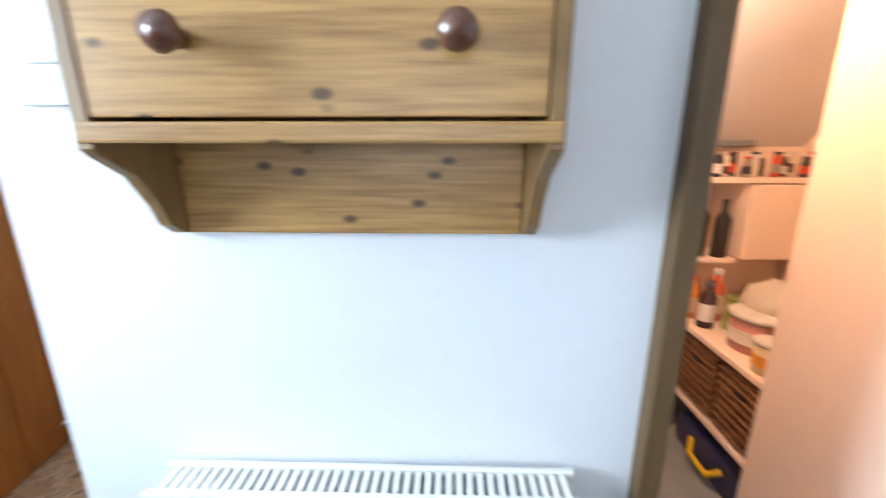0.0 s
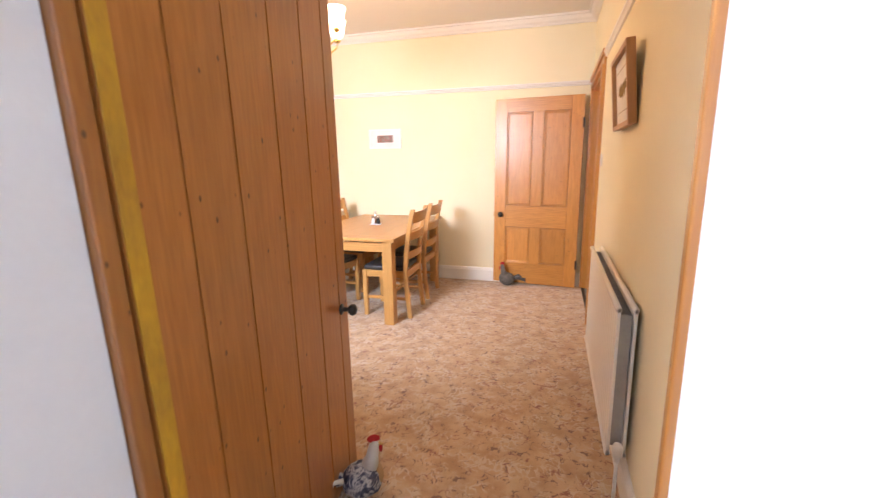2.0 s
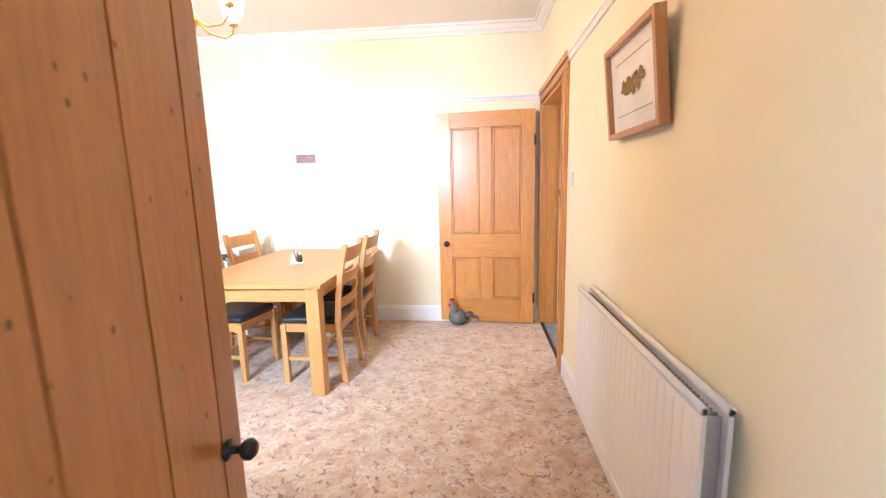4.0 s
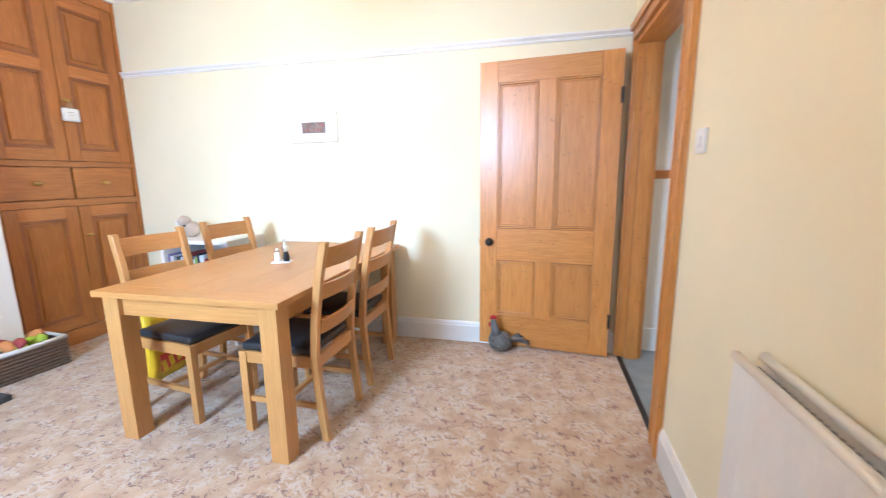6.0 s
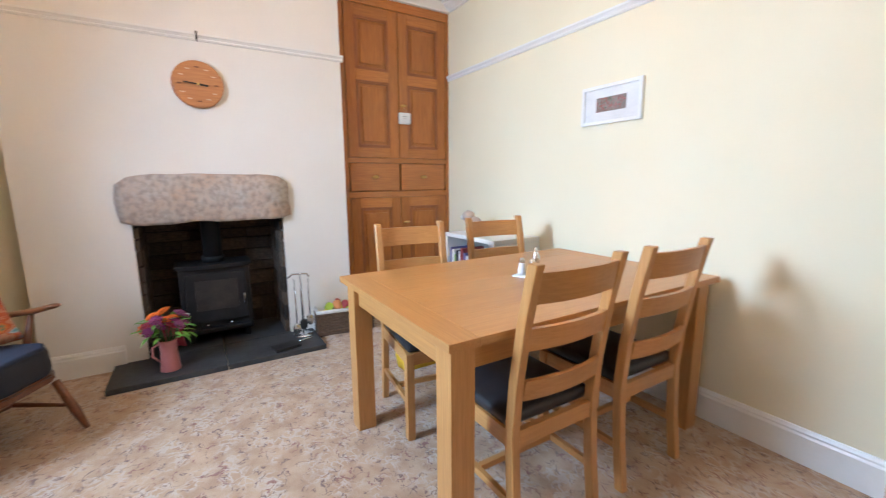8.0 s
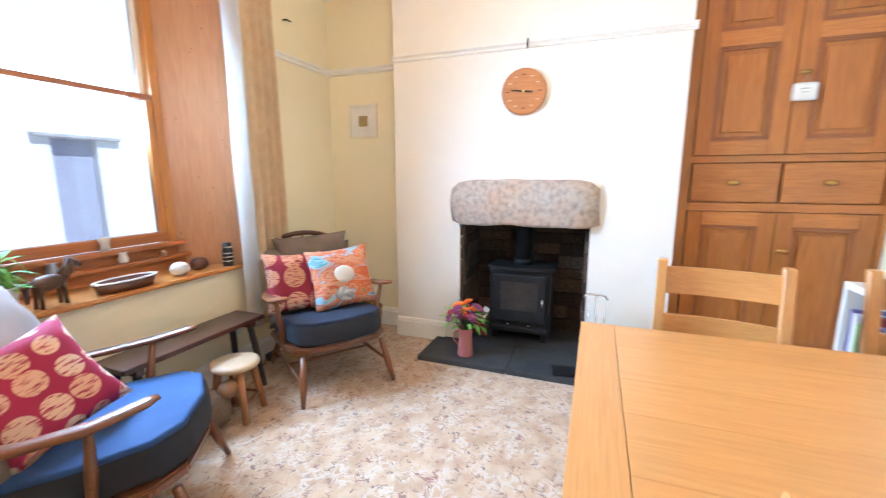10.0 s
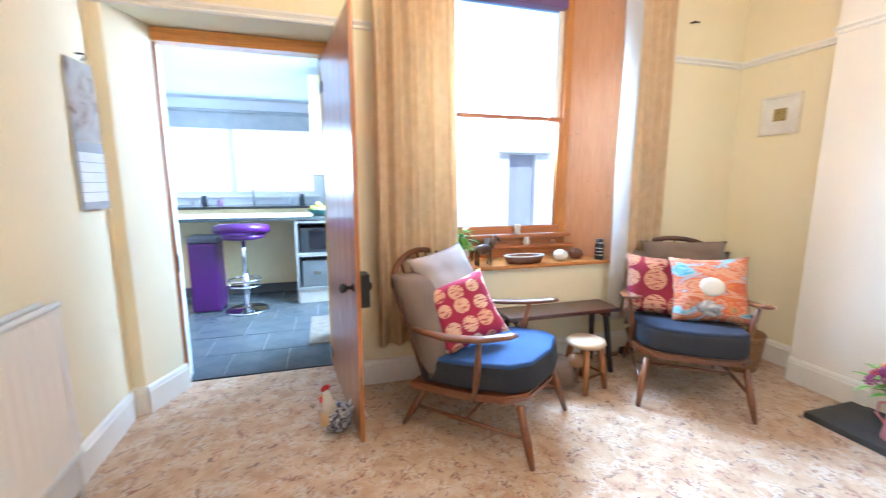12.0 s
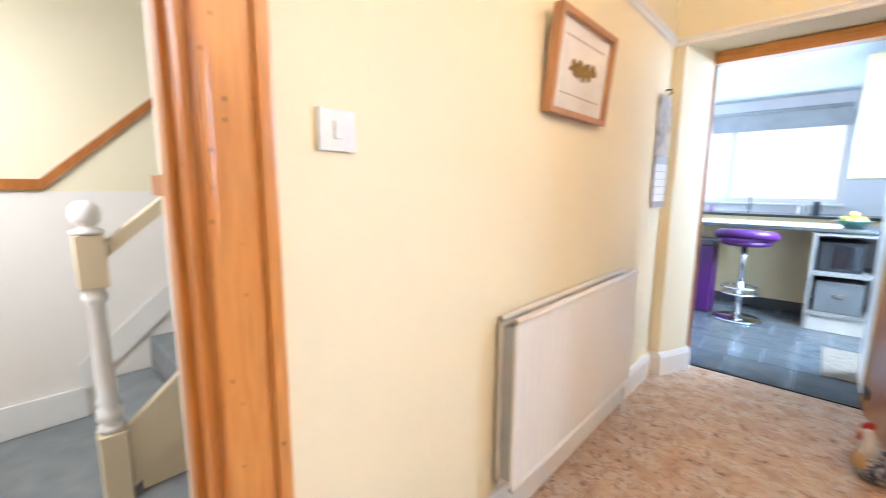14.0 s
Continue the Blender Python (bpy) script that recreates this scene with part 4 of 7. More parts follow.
    bb.transform(pose(0.0, -0.300, 0.575, 25, 0, 0))
    part("back_cushion", bb, M_TAUPE, a, "taupe velvet back cushion", True)
    return a


armchair("armchair", pose(-1.88, 2.315, 0, 0, 0, 43), "low dark-framed armchair with blue seat and taupe back cushion", M_DENIM)
armchair("armchair", pose(-3.19, 2.33, 0, 0, 0, -34), "low dark-framed armchair with navy seat in the alcove corner", material("dark_navy_cloth", (0.012, 0.018, 0.038), 0.85, second=(0.017, 0.027, 0.056), scale=6, bump=0.5, grain=330))

# ---------------------------------------------------------------- fireplace
bml = box(-0.52, 0.52, -0.06, 0.14, -0.163, 0.163)
bmesh.ops.subdivide_edges(bml, edges=bml.edges[:], cuts=14, use_grid_fill=True)
for v in bml.verts:
    c = v.co
    ex = max(0.0, abs(c.x) - 0.36) / 0.16
    c.z *= 1 - 0.38 * ex ** 2.5 if c.z > 0 else 1 - 0.12 * ex ** 2
    c.y += 0.05 * ex ** 2 if c.y < 0 else 0
    c.x += 0.02 * noise.noise(c * 5) * ex
    c.y -= 0.02 * (1 - (c.z / 0.163) ** 2) - 0.01
    k = 0.016 * noise.noise(c * 4.2) + 0.008 * noise.noise(c * 13)
    if c.y < 0.05:
        c.y += k
    c.z += 0.012 * noise.noise(c * 6 + Vector((3, 1, 7)))
lint = part("fireplace_lintel", bml, M_GRANITE, None, "", True)
lint.matrix_basis = pose(XC + 0.008, 3.445, 1.118, 0, 0, 90)
tagged(lint, "rough pink-grey granite lintel over the fire opening", "lintel")

hearth = thing("hearth", pose(-4.0, 3.44, 0), "dark slate hearth slabs before the stove", "hearth")
for x0, x1, y0, y1, z1 in ((-0.45, 0.032, -0.64, -0.002, 0.035), (-0.45, 0.032, 0.002, 0.645, 0.0352), (0.036, 0.435, -0.64, -0.002, 0.0345), (0.036, 0.435, 0.002, 0.645, 0.035)):
    part("slab", box(x0, x1, y0, y1, 0.0, z1, 0.004), M_SLATE, hearth)

stove = thing("wood_stove", pose(-4.20, 3.43, 0.035), "matt black wood-burning stove with glass door", "stove")
part("body", box(-0.15, 0.11, -0.235, 0.235, 0.06, 0.562, 0.012), M_STOVE, stove)
bt = prism([(-0.17, -0.255), (0.10, -0.255), (0.135, -0.18), (0.15, 0), (0.135, 0.18), (0.10, 0.255), (-0.17, 0.255)], 0.563, 0.59)
bmesh.ops.bevel(bt, geom=bt.edges[:], offset=0.006, segments=2, affect="EDGES")
part("top_plate", bt, M_STOVE, stove)
dr = part("door", box(0.111, 0.135, -0.20, 0.20, 0.155, 0.53, 0.010), M_STOVE, stove)
part("door_glass", box(0.1355, 0.139, -0.14, 0.14, 0.25, 0.475, 0.002), material("smoked_glass", (0.018, 0.018, 0.019), 0.28, second=(0.05, 0.04, 0.035), scale=9, bump=0.01, spec=0.3), dr, "smoky glass")
part("door_handle", tube([(0.145, 0.175, 0.28), (0.165, 0.178, 0.31), (0.165, 0.178, 0.36)], 0.007, 8), M_CHROME, dr, "steel handle", True)
part("ash_lip", box(0.10, 0.165, -0.21, 0.21, 0.095, 0.118, 0.004), M_STOVE, stove)
part("flue_pipe", tube([(-0.04, 0, 0.59), (-0.04, 0, 1.35)], 0.065, 24), M_STOVE, stove, "black flue pipe", True)
part("flue_collar", tube([(-0.04, 0, 0.59), (-0.04, 0, 0.635)], 0.078, 24), M_STOVE, stove, "", True)
for y in (-0.08, 0.08):
    part("air_knob", tube([(0.11, y, 0.135), (0.145, y, 0.135)], 0.010, 10), M_CHROME, stove, "steel air knob", True)
for x in (-0.12, 0.08):
    for y in (-0.19, 0.19):
        part("foot", box(x - 0.02, x + 0.02, y - 0.02, y + 0.02, 0, 0.06, 0.004), M_STOVE, stove)
# soot-dark stonework inside the opening: courses of uneven stones
rnd = random.Random(5)
fire = new("wall_fire_recess")
structure(fire, "dark sooty brick lining of the fire recess", "wall")
part("backing", box(-4.50, -4.475, 2.95, 3.95, 0.0, 1.6), M_SOOT, fire)
part("throat", box(-4.5, XC - 0.12, 2.985, 3.915, 1.45, 1.6), M_SOOT, fire)
STONE_MESHES = []
for k in range(6):
    bs = box(0, 1, 0, 1, 0, 1)
    bmesh.ops.subdivide_edges(bs, edges=bs.edges[:], cuts=1, use_grid_fill=True)
    for v in bs.verts:
        v.co += Vector((noise.noise(v.co * 3 + Vector((k, 0, 0))), noise.noise(v.co * 3 + Vector((0, k, 5))), noise.noise(v.co * 3 + Vector((9, 0, k))))) * 0.09
    me = bpy.data.meshes.new("brick")
    bs.to_mesh(me)
    bs.free()
    me.materials.append(M_FIREBRICK)
    STONE_MESHES.append(me)


def stone(parent, x, y, z, sx, sy, sz):
    ob = new("brick", rnd.choice(STONE_MESHES))
    ob.parent = parent
    ob.matrix_basis = Matrix.Translation((x, y, z)) @ Matrix.Diagonal((sx, sy, sz, 1))


z = 0.036
while z < 1.05:
    h = rnd.uniform(0.075, 0.125)
    y = 2.99
    while y < 3.9:
        w = min(rnd.uniform(0.16, 0.30), 3.91 - y)
        stone(fire, -4.472, y + 0.004, z, rnd.uniform(0.03, 0.045), w - 0.008, h - 0.010)
        y += w
    for side in (0, 1):
        x = -4.43
        while x < XC - 0.03:
            w = min(rnd.uniform(0.12, 0.22), XC - 0.012 - x)
            d = rnd.uniform(0.02, 0.035)
            stone(fire, x + 0.004, 2.986 if side == 0 else 3.914 - d, z, w - 0.008, d, h - 0.010)
            x += w
    z += h

# ---------------------------------------------------------------- built-in cupboard in the alcove
cup = thing("alcove_cupboard", pose(-4.09, 4.425, 0), "built-in orange pine cupboard with panelled doors and drawers", "cupboard")
CW = 1.073
part("body", box(-0.40, -0.045, 0, CW, 0, CEIL - 0.001), M_CUP, cup)
part("side_stile", box(-0.044, 0.0, 0, 0.07, 0, 2.735, 0.003), M_CUP, cup)
part("side_stile", box(-0.044, 0.0, CW - 0.03, CW, 0, 2.735, 0.003), M_CUP, cup)
for z0, z1 in ((0.0, 0.12), (1.085, 1.135), (1.385, 1.425), (2.66, 2.735)):
    part("cross_rail", box(-0.044, -0.001, 0.0705, CW - 0.0305, z0, z1, 0.002), wood("cupboard_pine_rail", (0.47, 0.18, 0.038), (0.33, 0.115, 0.022), 1, 0.36, 0.3, coat=0.2) if z0 == 0 else bpy.data.materials["cupboard_pine_rail"], cup)
part("crown", box(-0.044, 0.03, 0, CW, 2.736, 2.819, 0.008), M_CEIL, cup, "white painted cornice band")
MIDY = 0.553


def panelled(name, y0, y1, z0, z1, splits):
    d = part(name, box(-0.035, -0.020, y0, y1, z0, z1), M_CUP, cup)
    fr = 0.085
    part("stile", box(-0.0195, -0.004, y0, y0 + fr, z0, z1, 0.002), M_CUP, d)
    part("stile", box(-0.0195, -0.004, y1 - fr, y1, z0, z1, 0.002), M_CUP, d)
    edges = [z0] + splits + [z1]
    for k, zc in enumerate(edges):
        a0, a1 = (zc, zc + fr) if k == 0 else ((zc - fr, zc) if k == len(edges) - 1 else (zc - fr / 2, zc + fr / 2))
        part("rail", box(-0.0195, -0.004, y0 + fr + 0.0005, y1 - fr - 0.0005, a0, a1, 0.002), bpy.data.materials["cupboard_pine_rail"], d)
    for k in range(len(edges) - 1):
        p0 = edges[k] + (fr if k == 0 else fr / 2)
        p1 = edges[k + 1] - (fr if k == len(edges) - 2 else fr / 2)
        q0, q1 = y0 + fr, y1 - fr
        bmm = bmesh.new()
        for o, t in ((0, 0.004), (0.012, 0.007)):
            for a0, a1, c0, c1 in ((q0 + o, q0 + o + 0.013, p0 + o, p1 - o), (q1 - o - 0.013, q1 - o, p0 + o, p1 - o), (q0 + o, q1 - o, p0 + o, p0 + o + 0.013), (q0 + o, q1 - o, p1 - o - 0.013, p1 - o)):
                box(-0.0195, -t, a0, a1, c0, c1, 0.003, bm=bmm)
        part("moulding", bmm, M_CUPSHADE, d)
        bp_ = box(-0.0195, -0.012, q0 + 0.05, q1 - 0.05, p0 + 0.05, p1 - 0.05, 0.005)
        part("raised_panel", bp_, M_CUP, d)
    return d


for y0, y1 in ((0.078, MIDY - 0.003), (MIDY + 0.003, CW - 0.036)):
    panelled("upper_door", y0, y1, 1.43, 2.655, [2.11])
    panelled("lower_door", y0, y1, 0.125, 1.08, [])
    dw = part("drawer", box(-0.04, -0.006, y0 + 0.006, y1 - 0.006, 1.142, 1.380, 0.004), bpy.data.materials["cupboard_pine_rail"], cup)
    part("drawer_knob", lathe([(0.006, 0), (0.006, 0.010), (0.013, 0.016), (0.015, 0.022), (0.010, 0.028), (0, 0.03)], 14, m=pose(-0.006, (y0 + y1) / 2 - 0.01, 1.262, 0, 90, 0) @ Matrix.Diagonal((1, 2.2, 1, 1)), close=False), M_BRASS, dw, "oval brass knob", True)
part("door_knob", lathe([(0.006, 0), (0.006, 0.012), (0.014, 0.018), (0.015, 0.024), (0, 0.03)], 14, m=pose(-0.004, MIDY + 0.035, 1.885, 0, 90, 0) @ Matrix.Diagonal((0.8, 2.0, 1, 1)), close=False), M_BRASS, cup, "brass knob", True)
part("door_knob", lathe([(0.006, 0), (0.006, 0.012), (0.014, 0.018), (0.015, 0.024), (0, 0.03)], 14, m=pose(-0.004, MIDY + 0.045, 0.85, 0, 90, 0) @ Matrix.Diagonal((0.8, 2.0, 1, 1)), close=False), M_BRASS, cup, "brass knob", True)

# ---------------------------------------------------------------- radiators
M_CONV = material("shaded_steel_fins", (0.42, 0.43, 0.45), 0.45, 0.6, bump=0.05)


def pressed_panel(length, y, z0, z1):
    """A sheet-steel panel with shallow upright flutes between flat top and bottom margins."""
    b = bmesh.new()
    xs = [0.0]
    for i in range(int((length - 0.03) / 0.05)):
        xs += [0.03 + i * 0.05, 0.036 + i * 0.05, 0.064 + i * 0.05, 0.07 + i * 0.05]
    xs = sorted({round(x, 4) for x in xs if x < length - 0.004} | {round(length, 4)})
    zs = [z0, z0 + 0.035, z0 + 0.045, z1 - 0.045, z1 - 0.035, z1]
    front = []
    for x in xs:
        up = 0.0 < x < length and abs(((x - 0.03) % 0.05) - 0.02) < 0.0145
        front.append([b.verts.new((x, y + 0.0055 + (0.0022 if up and 1 < k < 4 else 0.0), z)) for k, z in enumerate(zs)])
    back = [[b.verts.new((x, y - 0.006, z)) for z in (z0, z1)] for x in (xs[0], xs[-1])]
    for p, q in zip(front, front[1:]):
        for k in range(5):
            b.faces.new((p[k], p[k + 1], q[k + 1], q[k]))
    b.faces.new((back[0][0], back[0][1], back[1][1], back[1][0]))
    b.faces.new(front[0] + [back[0][1], back[0][0]])
    b.faces.new(front[-1] + [back[1][1], back[1][0]])
    b.faces.new([p[0] for p in front] + [back[1][0], back[0][0]])
    b.faces.new([p[-1] for p in front] + [back[1][1], back[0][1]])
    return b


def radiator(name, m, length, z0, z1, label, panels=2):
    r = thing(name, m, label, "radiator")
    for k in range(panels):
        y = 0.015 + k * 0.060
        b = pressed_panel(length, y, z0, z1)
        part("panel", b, M_RAD, r)
        for zz in (z0 + 0.006, z1 - 0.006):
            part("header", tube([(0.0, y + 0.002, zz), (length, y + 0.002, zz)], 0.0125, 10), M_RAD, r, "", True)
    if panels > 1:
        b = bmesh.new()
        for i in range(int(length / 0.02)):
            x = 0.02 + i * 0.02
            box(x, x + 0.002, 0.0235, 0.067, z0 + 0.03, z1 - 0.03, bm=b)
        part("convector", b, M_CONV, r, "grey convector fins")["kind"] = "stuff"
    return r


rd = radiator("radiator", pose(XR - 0.010, 2.425, 0, 0, 0, 90), 1.165, 0.215, 0.842, "white double-panel radiator on the cream wall")
valve = part("valve", lathe([(0.012, 0), (0.012, 0.02), (0.02, 0.025), (0.021, 0.06), (0.016, 0.075), (0, 0.078)], 14, m=pose(-0.035, 0.045, 0.215), close=False), M_WHITEPLASTIC, rd, "white thermostatic valve", True)
part("pipe", tube([(-0.035, 0.045, 0), (-0.035, 0.045, 0.22)], 0.0075, 10), M_WHITEPLASTIC, rd, "", True)
kr = radiator("radiator", pose(0.875, 1.235, 0, 0, 0, 180), 0.79, 0.14, 0.735, "white radiator below the pine wall shelf", 1)
b = bmesh.new()
for i in range(39):
    box(0.02 + i * 0.0195, 0.031 + i * 0.0195, 0.031, 0.083, 0.736, 0.741, bm=b)
box(0.0, 0.79, 0.084, 0.10, 0.14, 0.745, 0.003, bm=b)
box(0.0, 0.79, 0.018, 0.03, 0.725, 0.745, 0.003, bm=b)
part("grille", b, M_RAD, kr, "slotted top grille")

# ---------------------------------------------------------------- small makers
def plain(name, colour, rough=0.6, metal=0.0):
    key = "plain_" + name
    m = bpy.data.materials.get(key)
    return m or material(key, colour, rough, metal, bump=0.06, scale=8)


def many(name, pieces, m, label, category, smooth=True, group=""):
    """ONE mesh out of several bodies, each with its own material: ornaments and plush."""
    me = bpy.data.meshes.new(name)
    whole = bmesh.new()
    for k, (b, mat) in enumerate(pieces):
        bmesh.ops.recalc_face_normals(b, faces=b.faces[:])
        for f in b.faces:
            f.material_index = k
        me.materials.append(mat)
        tmp = bpy.data.meshes.new("tmp")
        b.to_mesh(tmp)
        b.free()
        whole.from_mesh(tmp)
        bpy.data.meshes.remove(tmp)
    whole.to_mesh(me)
    whole.free()
    for p in me.polygons:
        p.use_smooth = smooth
    ob = new(name, me)
    ob.matrix_basis = m
    return tagged(ob, label, category, group)


def dotted(name, ground, dot, dot2, scale, radius):
    """Cloth printed with rows of large discs."""
    m = material(name, ground, 0.85, bump=0.4, grain=280)
    n, l = m.node_tree.nodes, m.node_tree.links
    b = n["Principled BSDF"]
    co = n.new("ShaderNodeTexCoord")
    mp = n.new("ShaderNodeMapping")
    mp.inputs["Scale"].default_value = (1, 0, 1)
    l.new(co.outputs["Object"], mp.inputs[0])
    v = n.new("ShaderNodeTexVoronoi")
    v.inputs["Scale"].default_value, v.inputs["Randomness"].default_value = scale, 0.25
    l.new(mp.outputs[0], v.inputs[0])
    r = n.new("ShaderNodeMapRange")
    r.inputs[1].default_value, r.inputs[2].default_value = radius, radius - 0.04
    l.new(v.outputs["Distance"], r.inputs[0])
    sep = n.new("ShaderNodeSeparateColor")
    l.new(v.outputs["Color"], sep.inputs[0])
    c = n.new("ShaderNodeMix")
    c.data_type = "RGBA"
    c.inputs[6].default_value, c.inputs[7].default_value = rgb(dot), rgb(dot2)
    l.new(sep.outputs[0], c.inputs[0])
    x = n.new("ShaderNodeMix")
    x.data_type = "RGBA"
    x.inputs[6].default_value = rgb(ground)
    w = n.new("ShaderNodeTexNoise")
    w.inputs["Scale"].default_value = 60
    mp2 = n.new("ShaderNodeMapping")
    mp2.inputs["Scale"].default_value = (0.4, 1, 2.0)
    l.new(co.outputs["Object"], mp2.inputs[0])
    l.new(mp2.outputs[0], w.inputs[0])
    wr = n.new("ShaderNodeMapRange")
    wr.inputs[1].default_value, wr.inputs[2].default_value = 0.35, 0.5
    l.new(w.outputs[0], wr.inputs[0])
    mm = n.new("ShaderNodeMath")
    mm.operation = "MULTIPLY"
    l.new(r.outputs[0], mm.inputs[0])
    l.new(wr.outputs[0], mm.inputs[1])
    l.new(mm.outputs[0], x.inputs[0])
    l.new(c.outputs[2], x.inputs[7])
    l.new(x.outputs[2], b.inputs["Base Color"])
    return m


def painterly(name, stops, scale, stretch):
    """Printed cloth or paper of loose coloured patches."""
    m = material(name, stops[0], 0.8, bump=0.2, grain=200)
    n, l = m.node_tree.nodes, m.node_tree.links
    co = n.new("ShaderNodeTexCoord")
    mp = n.new("ShaderNodeMapping")
    mp.inputs["Scale"].default_value = stretch
    l.new(co.outputs["Object"], mp.inputs[0])
    t = n.new("ShaderNodeTexNoise")
    t.inputs["Scale"].default_value, t.inputs["Detail"].default_value, t.inputs["Distortion"].default_value = scale, 3, 1.5
    l.new(mp.outputs[0], t.inputs[0])
    r = n.new("ShaderNodeValToRGB")
    e = r.color_ramp.elements
    while len(e) < len(stops):
        e.new(0.5)
    for k, c in enumerate(stops):
        e[k].position = 0.30 + 0.42 * k / (len(stops) - 1)
        e[k].color = rgb(c)
    l.new(t.outputs[0], r.inputs[0])
    l.new(r.outputs[0], n["Principled BSDF"].inputs["Base Color"])
    return m


# ---------------------------------------------------------------- chandelier
M_SHADE = glow("lit_opal_glass", (1.0, 0.86, 0.66), 9.0)
ch = thing("chandelier", pose(-2.0, 3.56, 0), "lit brass chandelier with five white tulip glass shades", "chandelier")
part("ceiling_rose", lathe([(0.0, 2.819), (0.06, 2.815), (0.055, 2.79), (0.015, 2.775)], 20, close=False), M_BRASS, ch, "", True)
part("stem", tube([(0, 0, 2.79), (0, 0, 2.28)], 0.008, 10), M_BRASS, ch, "", True)
part("hub", lathe([(0.0, 2.16), (0.012, 2.17), (0.03, 2.20), (0.035, 2.225), (0.018, 2.26), (0.012, 2.30), (0.0, 2.30)], 18, close=False), M_BRASS, ch, "", True)
for k in range(5):
    a = radians(-8 + 72 * k)
    ca, sa = math.cos(a), math.sin(a)
    arm = part("arm", tube([(0.02 * ca, 0.02 * sa, 2.215), (0.09 * ca, 0.09 * sa, 2.175), (0.17 * ca, 0.17 * sa, 2.175), (0.215 * ca, 0.215 * sa, 2.21), (0.225 * ca, 0.225 * sa, 2.25)], 0.006, 8), M_BRASS, ch, "", True)
    part("cup", lathe([(0.0, 2.245), (0.02, 2.25), (0.024, 2.262), (0.016, 2.275), (0, 2.275)], 14, m=pose(0.225 * ca, 0.225 * sa, 0), close=False), M_BRASS, arm, "", True)
    b = lathe([(0.024, 2.276), (0.040, 2.295), (0.052, 2.325), (0.056, 2.355), (0.066, 2.395), (0.062, 2.395), (0.052, 2.355), (0.047, 2.325), (0.035, 2.297), (0.02, 2.280)], 20, m=pose(0.225 * ca, 0.225 * sa, 0), close=False)
    part("shade", b, M_SHADE, arm, "glowing white glass shade", True)
    lamp("chandelier_bulb", "POINT", pose(-2.0 + 0.225 * ca, 3.56 + 0.225 * sa, 2.44), BULB, WARM, 0.05)

# ---------------------------------------------------------------- things on the walls of the dining room
def framed(name, m, w, h, depth, bar, mat_frame, label, picture, pw, ph, extra=None):
    """A framed picture; local x along the wall, y out of it, z up, origin at its middle on the wall."""
    f = thing(name, m, label, "framed picture")
    for sx in (-1, 1):
        part("frame_side", box(sx * w / 2 - (bar if sx > 0 else 0), sx * w / 2 + (bar if sx < 0 else 0), 0.002, depth, -h / 2, h / 2, 0.002), mat_frame, f)
        part("frame_side", box(-w / 2 + bar + 0.0005, w / 2 - bar - 0.0005, 0.002, depth, sx * h / 2 - (bar if sx > 0 else 0), sx * h / 2 + (bar if sx < 0 else 0), 0.002), mat_frame, f)
    part("mount", box(-w / 2 + bar, w / 2 - bar, 0.003, depth * 0.45, -h / 2 + bar, h / 2 - bar), M_PAPER, f, "white mount board")
    part("print", box(-pw / 2, pw / 2, depth * 0.45, depth * 0.45 + 0.002, -ph / 2, ph / 2), picture, f, "small printed picture")
    return f


M_WOODS = painterly("red_woodland_print", [(0.03, 0.05, 0.03), (0.12, 0.15, 0.10), (0.30, 0.27, 0.24), (0.34, 0.05, 0.04), (0.14, 0.02, 0.02)], 9, (14, 1, 5))
framed("picture", pose(-2.287, YF - 0.001, 1.665, 0, 0, 180), 0.405, 0.225, 0.022, 0.02, M_GLOSSWHITE, "small white-framed woodland print on the cream wall", M_WOODS, 0.20, 0.082)
framed("picture", pose(XA + 0.001, 2.068, 1.765, 0, 0, -90), 0.265, 0.27, 0.022, 0.018, material("cream_frame_paint", (0.82, 0.78, 0.68), 0.5), "small cream-framed square print in the alcove", painterly("olive_print", [(0.05, 0.05, 0.03), (0.28, 0.26, 0.10), (0.45, 0.30, 0.12), (0.08, 0.05, 0.03)], 14, (8, 1, 8)), 0.085, 0.085)
fr = framed("picture", pose(XR - 0.020, 3.107, 1.722, -5.5, 0, 90), 0.49, 0.355, 0.04, 0.022, wood("frame_oak", (0.47, 0.24, 0.10), (0.36, 0.17, 0.07), 2, 0.4), "oak box frame with a leaf-shaped print on white", M_PAPER, 0.36, 0.225)
b = bmesh.new()
for k in range(14):
    t = k / 13
    blob(0.022, 0.002, 0.016 + 0.014 * math.sin(t * 3.1) + 0.008 * math.sin(k * 2.3), pose(-0.10 + 0.2 * t, 0.0225, 0.012 * math.sin(k * 1.7) - 0.015 * t + 0.01, 0, 20 * math.sin(k), 0), b, 1)
part("motif", b, painterly("brown_leaf_print", [(0.06, 0.035, 0.012), (0.20, 0.13, 0.04), (0.30, 0.21, 0.07), (0.10, 0.05, 0.02)], 22, (3, 1, 3)), fr, "brown and olive leaf shape")
for z0 in (-0.098, 0.098):
    part("ruled_line", box(-0.165, 0.165, 0.0205, 0.0215, z0, z0 + 0.003), plain("brown_ink", (0.35, 0.22, 0.13)), fr, "thin brown ruled line")

